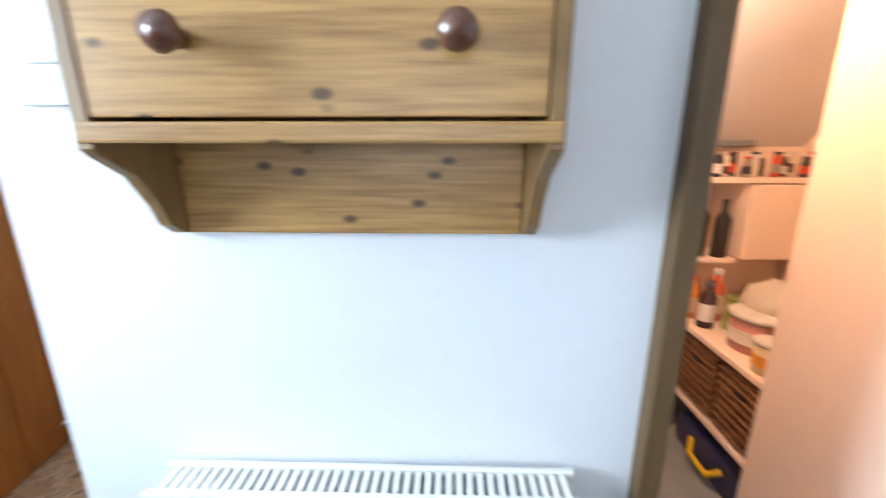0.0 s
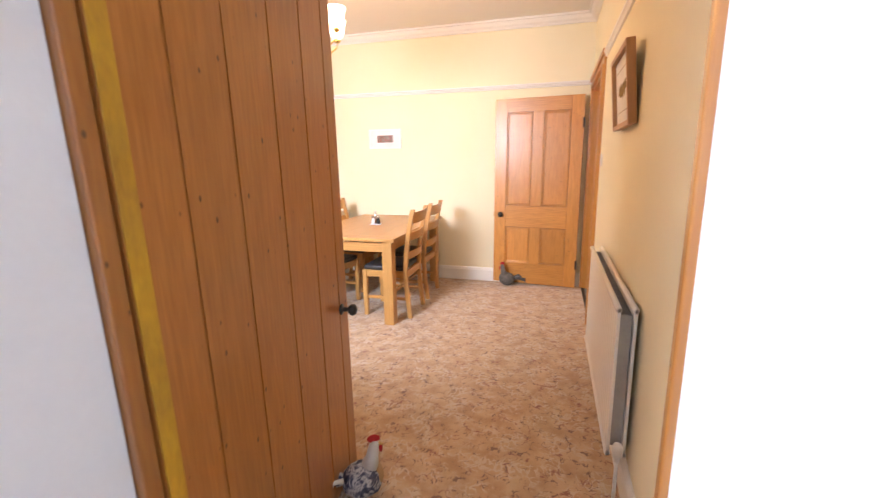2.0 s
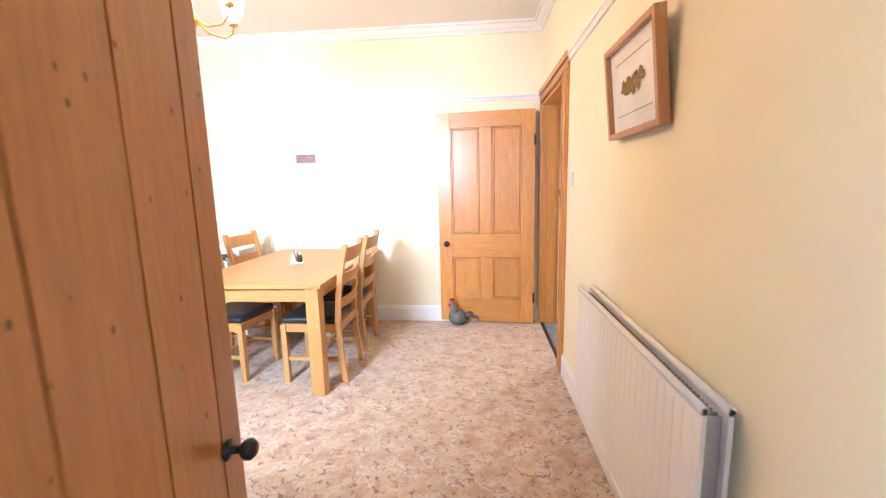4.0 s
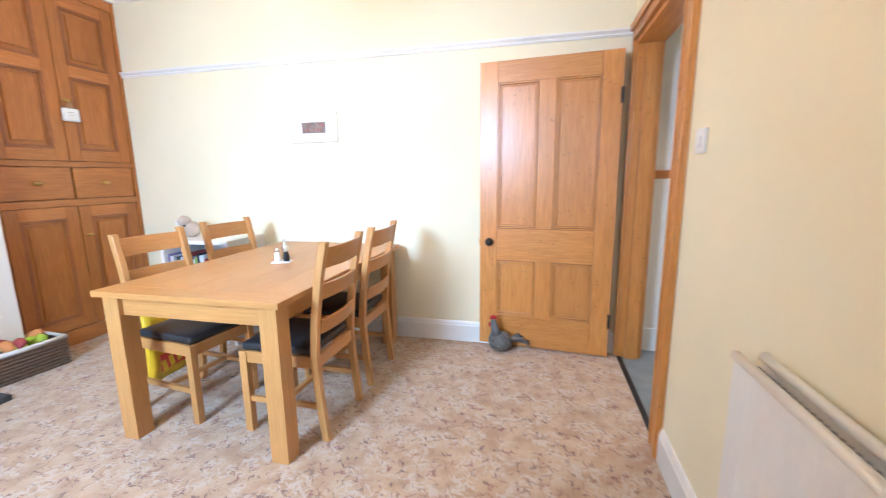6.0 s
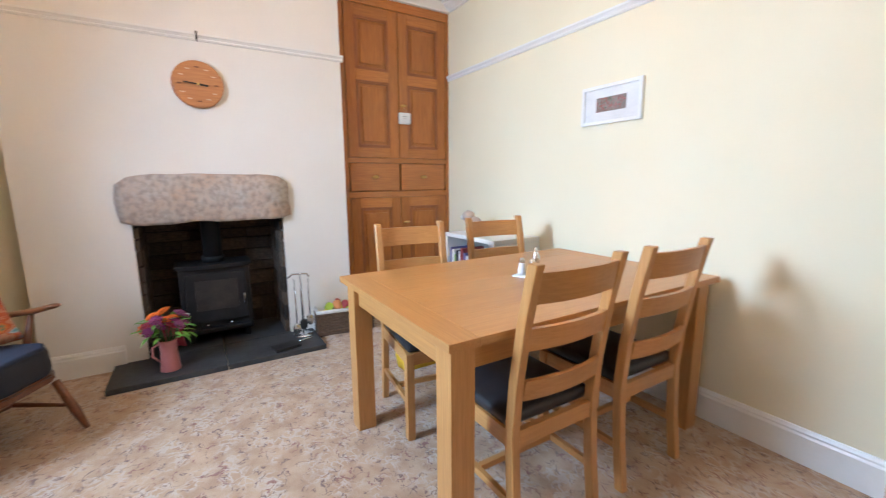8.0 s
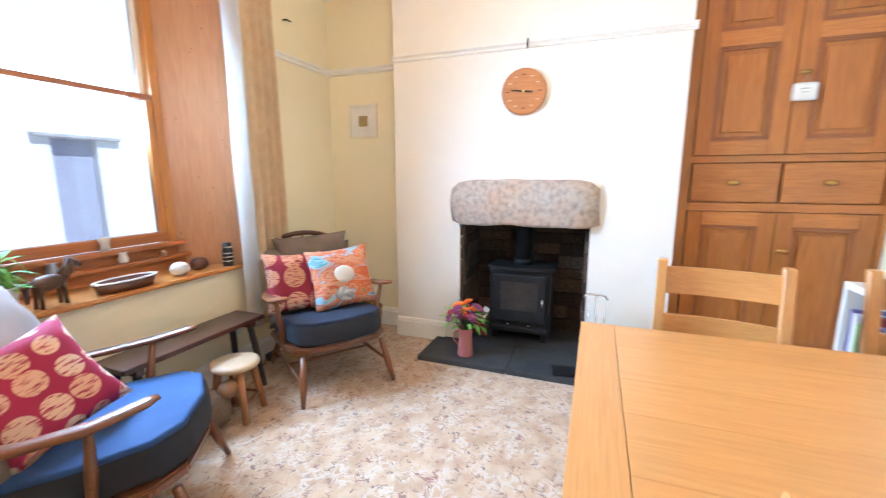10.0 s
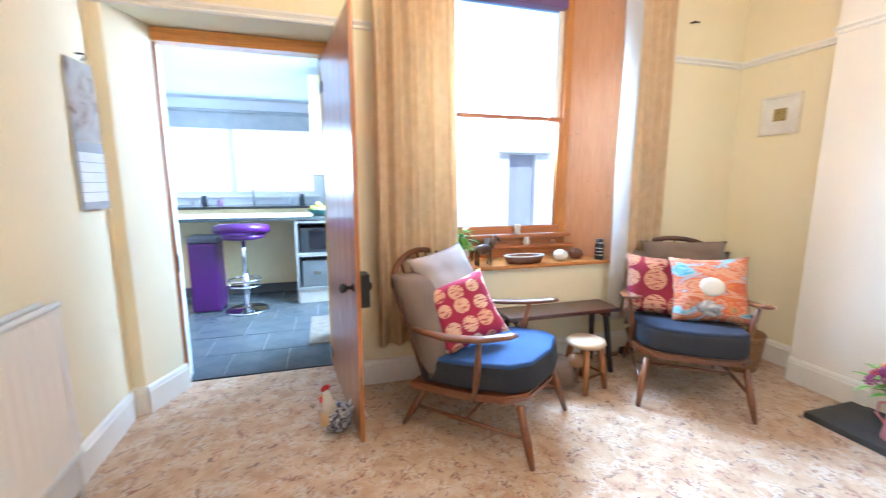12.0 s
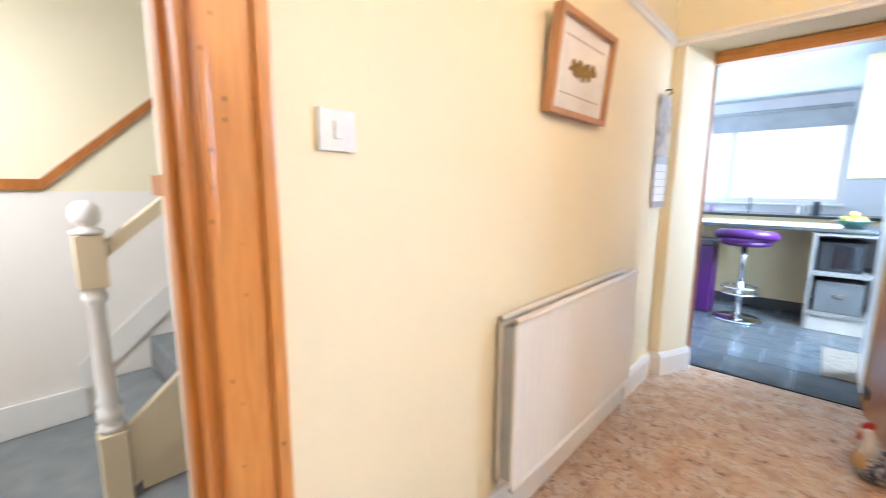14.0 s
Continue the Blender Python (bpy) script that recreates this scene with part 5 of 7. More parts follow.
cal = thing("wall_calendar", pose(XR - 0.016, 1.912, 0, 0, 0, 85), "spiral wall calendar with a photo page over a ruled sheet", "calendar")
def leaf(x0, x1, z0, z1, y, curl):
    b = bmesh.new()
    n = 8
    g = [[b.verts.new((x0 + (x1 - x0) * i / n, y + curl * ((n - i) / n) ** 2 * ((z1 - (z0 + (z1 - z0) * j / 10)) / (z1 - z0) + 0.15), z0 + (z1 - z0) * j / 10)) for i in range(n + 1)] for j in range(11)]
    for j in range(10):
        for i in range(n):
            b.faces.new((g[j][i], g[j][i + 1], g[j + 1][i + 1], g[j + 1][i]))
    bmesh.ops.solidify(b, geom=b.faces[:], thickness=0.002)
    return b
part("photo_page", leaf(-0.100, 0.100, 1.475, 1.83, 0.004, 0.003), painterly("blurred_photo", [(0.74, 0.72, 0.70), (0.80, 0.78, 0.76), (0.66, 0.62, 0.58), (0.34, 0.24, 0.18)], 4, (3, 1, 2)), cal, "brown and pale grey photograph")
part("date_page", box(-0.100, 0.100, 0.002, 0.006, 1.16, 1.472, 0.001), material("grey_printed_paper", (0.40, 0.41, 0.43), 0.7), cal, "grey date sheet")
for k in range(5):
    part("date_strip", box(-0.092, 0.092, 0.0061, 0.0075, 1.197 + 0.046 * k, 1.2395 + 0.046 * k), M_PAPER, cal, "white ruled row")
part("hook", tube([(-0.0, 0.0, 1.86), (0, 0.03, 1.86), (0, 0.035, 1.845), (0, 0.02, 1.83)], 0.005, 8), M_BLACKIRON, cal, "black iron hook", True)

def switch_plate(m, w, h, label, rockers):
    s = thing("light_switch", m, label, "light switch")
    part("plate", box(-w / 2, w / 2, 0.001, 0.010, -h / 2, h / 2, 0.003), M_WHITEPLASTIC, s)
    for k in range(rockers):
        x = (k - (rockers - 1) / 2) * 0.035
        part("rocker", box(x - 0.010, x + 0.010, 0.0102, 0.0145, -0.019, 0.019, 0.002, m=pose(0, 0, 0, 4, 0, 0)), M_WHITEPLASTIC, s)
    return s
switch_plate(pose(XR - 0.001, 4.195, 1.39, 0, 0, 90), 0.09, 0.088, "white plastic light switch on the cream wall", 1)
sk = switch_plate(pose(0.006, YK - 0.021, 1.475, 0, 0, 180), 0.13, 0.13, "large white plastic switch on the white wall", 0)
for x in (-0.014, 0.014):
    part("rocker", box(x - 0.009, x + 0.009, 0.0131, 0.0155, -0.002, 0.018, 0.001), M_WHITEPLASTIC, sk)
part("inner_plate", box(-0.036, 0.036, 0.0104, 0.013, -0.004, 0.044, 0.002), M_WHITEPLASTIC, sk)
for x in (-0.05, 0.05):
    part("screw_cap", box(x - 0.006, x + 0.006, 0.0103, 0.0118, 0.012, 0.022, 0.001), plain("grey_cap", (0.5, 0.5, 0.5)), sk)

clock = thing("wall_clock", pose(XC + 0.001, 3.44, 1.868, 0, 0, -90), "round wooden wall clock on the chimney breast", "clock")
part("face", lathe([(0.0, 0.004), (0.150, 0.004), (0.153, 0.012), (0.150, 0.024), (0.140, 0.028), (0.0, 0.028)], 48, m=pose(0, 0, 0, -90, 0, 0), close=False), wood("clock_beech", (0.46, 0.19, 0.062), (0.35, 0.13, 0.04), 0, 0.4), clock)
for k in range(12):
    a = 2 * math.pi * k / 12
    part("numeral_mark", box(-0.013, 0.013, 0.0285, 0.031, -0.004, 0.004, 0.001, m=pose(0.108 * math.sin(a), 0, 0.108 * math.cos(a))), plain("pale_inlay", (0.62, 0.40, 0.26)) if k % 3 else plain("dark_inlay", (0.20, 0.07, 0.03)), clock, "inlaid hour mark")
part("hour_hand", box(-0.006, 0.006, 0.032, 0.034, -0.01, 0.06, m=pose(0, 0, 0, 0, -96, 0)), M_BLACKIRON, clock, "black hour hand")
part("minute_hand", box(-0.0045, 0.0045, 0.035, 0.037, -0.012, 0.085, m=pose(0, 0, 0, 0, 84, 0)), M_BLACKIRON, clock, "black minute hand")
part("pin", lathe([(0.008, 0.028), (0.008, 0.040), (0, 0.041)], 12, m=pose(0, 0, 0, -90, 0, 0), close=False), M_BRASS, clock)
hk = part("rail_hook", tube([(XC + 0.028, 3.458, 2.20), (XC + 0.035, 3.458, 2.17), (XC + 0.04, 3.458, 2.145), (XC + 0.03, 3.458, 2.14)], 0.006, 8), M_BLACKIRON)
tagged(hk, "small dark metal hook on the picture rail", "hook")
sign = thing("hanging_sign", pose(-4.083, 5.02, 1.785, 0, 0, -90), "small white square sign hung from the cupboard knob", "sign")
part("plate", box(-0.058, 0.058, 0.008, 0.02, -0.058, 0.04, 0.014), M_WHITEPLASTIC, sign)
part("bar_mark", box(-0.02, 0.02, 0.0202, 0.0212, 0.004, 0.012), plain("grey_print", (0.5, 0.5, 0.5)), sign)
part("bar_mark", box(-0.016, 0.016, 0.0202, 0.0212, -0.014, -0.008), plain("grey_print", (0.5, 0.5, 0.5)), sign)
part("string", tube([(-0.02, 0.012, 0.04), (0, 0.014, 0.085), (0.02, 0.012, 0.04)], 0.0015, 6), plain("string", (0.6, 0.55, 0.45)), sign)

# ---------------------------------------------------------------- cushions on the armchairs
M_RED = dotted("red_disc_print", (0.30, 0.012, 0.055), (0.72, 0.55, 0.42), (0.60, 0.30, 0.17), 10.5, 0.46)
M_RED2 = dotted("red_tan_disc_print", (0.24, 0.012, 0.035), (0.66, 0.42, 0.28), (0.52, 0.22, 0.11), 6.6, 0.47)
def on_chair(chair_pose, x, y, z, rx, rz, ry=0):
    return chair_pose @ pose(x, y, z, rx, ry, rz)
P1, P2 = pose(-1.88, 2.315, 0, 0, 0, 43), pose(-3.19, 2.33, 0, 0, 0, -34)
c = part("scatter_cushion", cushion_mesh(0.37, 0.38, 0.14, 2.0), M_RED, None, "", True)
c.matrix_basis = on_chair(P1, 0.07, -0.13, 0.612, 33, -42, 17)
tagged(c, "crimson scatter cushion printed with pale discs", "cushion", "scatter cushions")
c = part("scatter_cushion", cushion_mesh(0.40, 0.40, 0.13, 3.0), M_RED2, None, "", True)
c.matrix_basis = on_chair(P2, 0.15, -0.15, 0.62, 16, 0, -2)
tagged(c, "crimson scatter cushion with tan discs", "cushion", "scatter cushions")
M_LAND = painterly("landscape_print", [(0.10, 0.36, 0.46), (0.36, 0.56, 0.66), (0.56, 0.13, 0.045), (0.62, 0.34, 0.20), (0.50, 0.10, 0.035), (0.66, 0.22, 0.06), (0.10, 0.26, 0.14)], 4.2, (0.9, 1, 2.6))
pieces = [(cushion_mesh(0.43, 0.42, 0.13, 5.0), M_LAND), (blob(0.075, 0.014, 0.06, pose(0.0, 0.064, 0.015), None, 2), plain("cream_print", (0.78, 0.74, 0.66))), (blob(0.085, 0.014, 0.075, pose(0.0, 0.054, -0.09), None, 2), painterly("grey_wool_print", [(0.75, 0.73, 0.7), (0.4, 0.4, 0.4), (0.12, 0.12, 0.13)], 16, (1, 1, 1)))]
c = many("scatter_cushion", pieces, on_chair(P2, -0.12, -0.04, 0.635, 18, -4, 4), "scatter cushion with a bright orange and teal landscape print", "cushion", True, "scatter cushions")
c = part("head_cushion", cushion_mesh(0.54, 0.24, 0.13, 7.0), M_TAUPE, None, "", True)
c.matrix_basis = on_chair(P2, -0.03, -0.335, 0.785, 22, 0, 2)
tagged(c, "taupe velvet cushion along the chair's top", "cushion", "scatter cushions")
c = part("folded_throw", cushion_mesh(0.52, 0.32, 0.11, 9.0), M_PALETAUPE, None, "", True)
c.matrix_basis = on_chair(P1, -0.05, -0.305, 0.765, 30, -4, 4)
tagged(c, "pale grey folded throw over the chair back", "throw")

# ---------------------------------------------------------------- bench, stools, alcove basket
bench = thing("bench", pose(-2.53, 1.925, 0), "narrow dark mahogany bench under the window", "bench")
part("seat", box(-0.41, 0.41, -0.115, 0.115, 0.43, 0.457, 0.006), M_DARKWOOD, bench)
for sx in (-1, 1):
    part("cross_bar", box(sx * 0.33 - 0.02, sx * 0.33 + 0.02, -0.10, 0.10, 0.395, 0.4295, 0.004), M_DARKWOOD, bench)
    for sy in (-1, 1):
        part("leg", tube([(sx * 0.37, sy * 0.11, 0), (sx * 0.33, sy * 0.075, 0.40)], [0.017, 0.020], 8), plain("black_leg_paint", (0.015, 0.014, 0.016), 0.4), bench)
M_STOOL = wood("stool_pine", (0.38, 0.16, 0.055), (0.26, 0.10, 0.03), 2, 0.45)
stool = thing("footstool", pose(-2.60, 2.15, 0, 0, 0, 15), "small brown wooden stool with a pale round top", "stool")
part("top", lathe([(0.0, 0.285), (0.115, 0.285), (0.125, 0.297), (0.12, 0.312), (0.10, 0.318), (0, 0.318)], 24, close=False), wood("pale_beech", (0.60, 0.45, 0.30), (0.52, 0.37, 0.22), 0, 0.45), stool, "pale wooden top", True)
for k in range(4):
    a = radians(45 + 90 * k)
    part("leg", tube([(0.13 * math.cos(a), 0.13 * math.sin(a), 0), (0.085 * math.cos(a), 0.085 * math.sin(a), 0.286)], [0.016, 0.021], 10), M_STOOL, stool, "", True)
    a2 = radians(135 + 90 * k)
    part("stretcher", tube([(0.115 * math.cos(a), 0.115 * math.sin(a), 0.10), (0.115 * math.cos(a2), 0.115 * math.sin(a2), 0.10)], 0.008, 8), M_ELMMID, stool, "", True)
pf = many("pouffe", [(blob(0.12, 0.11, 0.11, pose(0, 0, 0.11), None, 3, 1.0, 0.15), M_WICKER), (blob(0.06, 0.05, 0.05, pose(-0.09, 0.06, 0.20), None, 2), plain("tan_plush", (0.25, 0.13, 0.06)))], pose(-2.42, 2.13, 0), "brown plush animal lying by the stool", "soft toy")
bk = thing("log_basket", pose(-3.83, 2.20, 0), "round brown wicker basket in the alcove", "basket")
part("body", lathe([(0.0, 0.0), (0.12, 0.0), (0.14, 0.1), (0.15, 0.24), (0.157, 0.25), (0.15, 0.26), (0.14, 0.245), (0.13, 0.1), (0.0, 0.02)], 24, close=False), material("honey_wicker", (0.36, 0.20, 0.09), 0.8, second=(0.2, 0.1, 0.04), scale=50, bump=0.9), bk, "", True)
part("handle", tube([(0.15 * math.cos(math.pi * k / 10), 0, 0.25 + 0.14 * math.sin(math.pi * k / 10)) for k in range(11)], 0.009, 8), M_WICKER, bk, "", True)

# ---------------------------------------------------------------- on the window sill and its ledges
SZ = 0.7345
pot = thing("potted_plant", pose(-1.915, 1.69, SZ), "bright green leafy plant in a white pot", "plant")
part("pot", lathe([(0.0, 0.0), (0.045, 0.0), (0.06, 0.11), (0.064, 0.12), (0.056, 0.12), (0.05, 0.1), (0.0, 0.1)], 20, close=False), M_GLOSSWHITE, pot, "white ceramic pot", True)
rnd = random.Random(11)
M_LEAF = material("bright_leaf", (0.14, 0.36, 0.04), 0.5, second=(0.24, 0.46, 0.08), scale=20, bump=0.1)
leafm = []
for k in range(3):
    b = bmesh.new()
    n = 6
    vs = [[b.verts.new((s * 0.018 * math.sin(math.pi * (i / n) ** 0.8), 0.075 * i / n, -0.02 * (i / n) ** 2 * (k + 1) + 0.004 * abs(s))) for s in (-1, 0, 1)] for i in range(n + 1)]
    for i in range(n):
        for j in range(2):
            b.faces.new((vs[i][j], vs[i][j + 1], vs[i + 1][j + 1], vs[i + 1][j]))
    bmesh.ops.remove_doubles(b, verts=b.verts[:], dist=0.0004)
    me = bpy.data.meshes.new("leaf")
    b.to_mesh(me)
    b.free()
    me.materials.append(M_LEAF)
    leafm.append(me)
for k in range(46):
    ob = new("leaf", rnd.choice(leafm))
    ob.parent = pot
    a = rnd.uniform(0, 360)
    r = rnd.uniform(0.0, 0.05)
    ob.matrix_basis = pose(r * math.sin(radians(-a)), r * math.cos(radians(a)), rnd.uniform(0.11, 0.24), rnd.uniform(-30, 60), 0, a)
for k in range(9):
    a = rnd.uniform(0, 6.28)
    part("stalk", tube([(0.01 * math.cos(a), 0.01 * math.sin(a), 0.09), (0.05 * math.cos(a), 0.05 * math.sin(a), rnd.uniform(0.15, 0.24))], 0.0025, 6), M_LEAF, pot)
M_HORSE = material("dark_bronze", (0.055, 0.028, 0.016), 0.35, second=(0.09, 0.045, 0.025), bump=0.1)
hp = [(blob(0.065, 0.028, 0.033, pose(0, 0, 0.095), None, 3), M_HORSE)]
for x, y in ((-0.045, -0.015), (-0.045, 0.015), (0.045, -0.015), (0.045, 0.015)):
    hp.append((tube([(x, y, 0.0), (x * 0.95, y, 0.05), (x * 0.9, y, 0.09)], [0.008, 0.007, 0.012], 8), M_HORSE))
hp.append((tube([(-0.05, 0, 0.105), (-0.075, 0, 0.14), (-0.085, 0, 0.165)], [0.022, 0.018, 0.014], 10), M_HORSE))
hp.append((tube([(-0.075, 0, 0.170), (-0.105, 0, 0.155), (-0.125, 0, 0.14)], [0.015, 0.013, 0.009], 10), M_HORSE))
hp.append((tube([(0.062, 0, 0.11), (0.08, 0, 0.08), (0.082, 0, 0.03)], [0.009, 0.011, 0.004], 8), M_HORSE))
many("ornament", hp, pose(-2.075, 1.70, SZ, 0, 0, 12) @ Matrix.Scale(1.12, 4), "dark brown horse-shaped ornament on the sill", "ornament")
bowl = thing("oval_dish", pose(-2.385, 1.70, SZ), "oval wooden box with a pale rim", "dish")
def oval(prof, sx, sy):
    b = lathe(prof, 28, close=False)
    b.transform(Matrix.Diagonal((sx, sy, 1, 1)))
    return b
part("body", oval([(0.0, 0.0), (0.13, 0.0), (0.15, 0.05), (0.14, 0.05), (0.12, 0.015), (0.0, 0.015)], 1.0, 0.42), M_ELM, bowl, "", True)
part("rim", oval([(0.139, 0.048), (0.153, 0.048), (0.155, 0.056), (0.139, 0.056), (0.139, 0.048)], 1.0, 0.43), M_PAPER, bowl, "white rim", True)
o = part("round_vase", blob(0.052, 0.05, 0.042, pose(0, 0, 0.041), None, 3), material("white_ceramic", (0.78, 0.74, 0.68), 0.3), None, "", True)
o.matrix_basis = pose(-2.675, 1.70, SZ)
tagged(o, "small round white ceramic vase", "vase")
o = thing("wooden_pig", pose(-2.83, 1.66, SZ), "squat brown wooden ornament", "ornament")
part("body", blob(0.055, 0.035, 0.04, pose(0, 0, 0.04), None, 3, 0.8, 0.1), M_ELM, o, "", True)
bt = thing("drinks_flask", pose(-2.985, 1.725, SZ), "black ribbed flask beside the curtain", "flask")
part("body", lathe([(0, 0), (0.03, 0), (0.032, 0.005), (0.032, 0.10), (0.026, 0.115), (0.026, 0.15), (0, 0.152)], 18, close=False), M_BLACKIRON, bt, "", True)
for z in (0.03, 0.055, 0.08, 0.12):
    part("band", lathe([(0.0322, z), (0.0335, z + 0.002), (0.0335, z + 0.006), (0.0322, z + 0.008)], 18, close=False), M_CHROME, bt, "pale band")
for x, col, lab in ((-2.20, (0.30, 0.36, 0.48), "small blue-grey glass jar on the ledge"), (-2.52, (0.72, 0.72, 0.72), "small white ornament on the ledge"), (-2.75, (0.45, 0.30, 0.2), "tiny brown pot on the ledge")):
    o = part("ornament", lathe([(0, 0), (0.02, 0), (0.026, 0.02), (0.018, 0.045), (0.022, 0.06), (0.02, 0.062), (0, 0.05)] if x > -2.6 else [(0, 0), (0.014, 0), (0.018, 0.015), (0.012, 0.03), (0, 0.03)], 16, close=False), plain("ledge_%d" % int(-x * 100), col, 0.35), None, "", True)
    o.matrix_basis = pose(x, 1.472, 0.8265) if x < -2.3 else pose(x, 1.47, 0.8265)
    tagged(o, lab, "ornament")
o = part("ornament", lathe([(0, 0), (0.024, 0), (0.02, 0.03), (0.026, 0.07), (0.02, 0.075), (0, 0.06)], 16, close=False), plain("dotted_white", (0.62, 0.60, 0.60), 0.35), None, "", True)
o.matrix_basis = pose(-2.45, 1.452, 0.9055)
tagged(o, "small white and grey cup on the upper ledge", "ornament")

# ---------------------------------------------------------------- hearth things
jug = thing("flower_jug", pose(-3.70, 3.12, 0.036), "pink enamel jug of orange and purple flowers", "vase")
part("jug", lathe([(0, 0), (0.056, 0), (0.058, 0.006), (0.047, 0.12), (0.05, 0.19), (0.057, 0.205), (0.053, 0.205), (0.046, 0.19), (0.043, 0.12), (0.0, 0.02)], 24, close=False), material("pink_enamel", (0.55, 0.20, 0.19), 0.35), jug, "", True)
part("handle", tube([(0, -0.048, 0.18), (0, -0.085, 0.16), (0, -0.088, 0.10), (0, -0.05, 0.06)], 0.007, 8), bpy.data.materials["pink_enamel"], jug, "", True)
rnd = random.Random(4)
petal = {}
for nm, col in (("orange", (0.85, 0.18, 0.01)), ("purple", (0.22, 0.025, 0.11)), ("mauve", (0.30, 0.07, 0.17)), ("crimson", (0.35, 0.02, 0.03))):
    b = bmesh.new()
    for ring, (r, z, s) in enumerate(((0.032, 0.0, 0.016), (0.02, 0.010, 0.014), (0.008, 0.016, 0.011))):
        for k in range(9 - 2 * ring):
            a = 2 * math.pi * (k + 0.5 * ring) / (9 - 2 * ring)
            blob(s, s * 0.7, 0.006, pose(r * math.cos(a), r * math.sin(a), z, 0, -25 + 8 * ring, math.degrees(a)), b, 1)
    me = bpy.data.meshes.new("bloom")
    b.to_mesh(me)
    b.free()
    me.materials.append(material(nm + "_petals", col, 0.6, bump=0.1))
    petal[nm] = me
for k in range(19):
    a, r = k * 2.4, 0.03 + 0.095 * math.sqrt(k / 19)
    x, y, z = r * math.cos(a), r * math.sin(a), 0.36 - 1.9 * r * r * 2 + rnd.uniform(-0.03, 0.03)
    ob = new("bloom", petal[rnd.choice(["orange", "purple", "mauve", "orange", "crimson"])])
    ob.parent = jug
    ob.matrix_basis = pose(x, y, z, -y * 420, x * 420, rnd.uniform(0, 90)) @ Matrix.Scale(rnd.uniform(0.8, 1.15), 4)
    part("stem", tube([(x * 0.2, y * 0.2, 0.15), (x * 0.6, y * 0.6, 0.25), (x, y, z)], 0.003, 6), plain("stem_green", (0.06, 0.12, 0.03)), jug)
M_DLEAF = material("dark_leaf", (0.05, 0.10, 0.025), 0.6, second=(0.08, 0.14, 0.035), scale=20)
for k in range(60):
    a, r = rnd.uniform(0, 6.28), rnd.uniform(0.03, 0.13)
    ob = new("leaf", leafm[k % 3])
    ob.parent = jug
    ob.matrix_basis = pose(r * math.cos(a), r * math.sin(a), rnd.uniform(0.22, 0.34), rnd.uniform(-20, 60), 0, math.degrees(a) - 90) @ Matrix.Scale(0.8, 4)
glove = part("stove_glove", cushion_mesh(0.14, 0.28, 0.05, 3.0), plain("deep_red_cloth", (0.30, 0.02, 0.04), 0.85), None, "", True)
glove.matrix_basis = pose(-3.98, 3.13, 0.20, 15, 0, 70)
tagged(glove, "deep red quilted stove glove leaning by the stove", "glove")
tg = part("paper_tag", box(-0.022, 0.022, -0.001, 0.001, -0.045, 0.045), M_PAPER)
tg.matrix_basis = pose(-3.90, 3.21, 0.30, 0, 25, 75)
tagged(tg, "white paper tag hung on the glove", "tag")

cs = thing("fireside_tools", pose(-3.84, 3.985, 0.036), "chrome fireside companion set with hooked handles", "fireside tools")
part("base", lathe([(0, 0), (0.07, 0), (0.07, 0.012), (0.012, 0.022), (0, 0.022)], 20, close=False), M_CHROME, cs, "", True)
part("stand", tube([(0, 0, 0.02), (0, 0, 0.49)], 0.006, 8), M_CHROME, cs, "", True)
part("crook", tube([(0, -0.09, 0.47), (0, -0.06, 0.495), (0, 0, 0.495), (0, 0.05, 0.49), (0, 0.065, 0.465)], 0.007, 8), M_CHROME, cs, "", True)
for k, y in enumerate((-0.05, 0.0, 0.05)):
    part("tool", tube([(0.03, y, 0.06 + 0.03 * k), (0.03, y, 0.46)], 0.005, 8), M_CHROME, cs, "", True)
    part("tool_head", blob(0.012, 0.03, 0.045, pose(0.03, y, 0.07 + 0.03 * k), None, 2, 0.8), M_CHROME if k != 1 else M_BLACKIRON, cs, "", True)
dust = thing("ash_shovel", pose(-3.66, 3.82, 0.036, 0, 0, 10), "flat dark iron ash shovel lying on the hearth", "shovel")
part("pan", box(-0.06, 0.06, -0.09, 0.09, 0.0, 0.02, 0.006), M_BLACKIRON, dust)
part("handle", tube([(-0.0, 0.09, 0.02), (0, 0.2, 0.03)], 0.007, 8), M_CHROME, dust, "steel handle", True)

# basket of soft toys in front of the cupboard
tb = thing("toy_basket", pose(-3.93, 4.33, 0, 0, 0, -5), "rectangular grey-brown wicker basket with white lining, full of toys", "basket")
for x0, x1, y0, y1 in ((-0.13, 0.13, -0.225, -0.210), (-0.13, 0.13, 0.210, 0.225), (-0.13, -0.115, -0.2095, 0.2095), (0.115, 0.13, -0.2095, 0.2095)):
    part("side", box(x0, x1, y0, y1, 0.0, 0.195, 0.004), M_WICKER, tb)
for k in range(8):
    z = 0.014 + 0.023 * k
    part("weave_band", tube([(-0.133, -0.228, z), (0.133, -0.228, z), (0.133, 0.228, z), (-0.133, 0.228, z), (-0.133, -0.228, z)], 0.0075, 6), M_WICKER, tb)
part("bottom", box(-0.115, 0.115, -0.21, 0.21, 0.0, 0.012), M_WICKER, tb)
part("lining", tube([(-0.128, -0.222, 0.198), (0.128, -0.222, 0.200), (0.130, 0.0, 0.194), (0.128, 0.222, 0.200), (-0.128, 0.222, 0.198), (-0.128, -0.222, 0.198)], 0.016, 8), M_LINEN, tb, "white cotton lining turned over the rim", True)
rnd = random.Random(8)
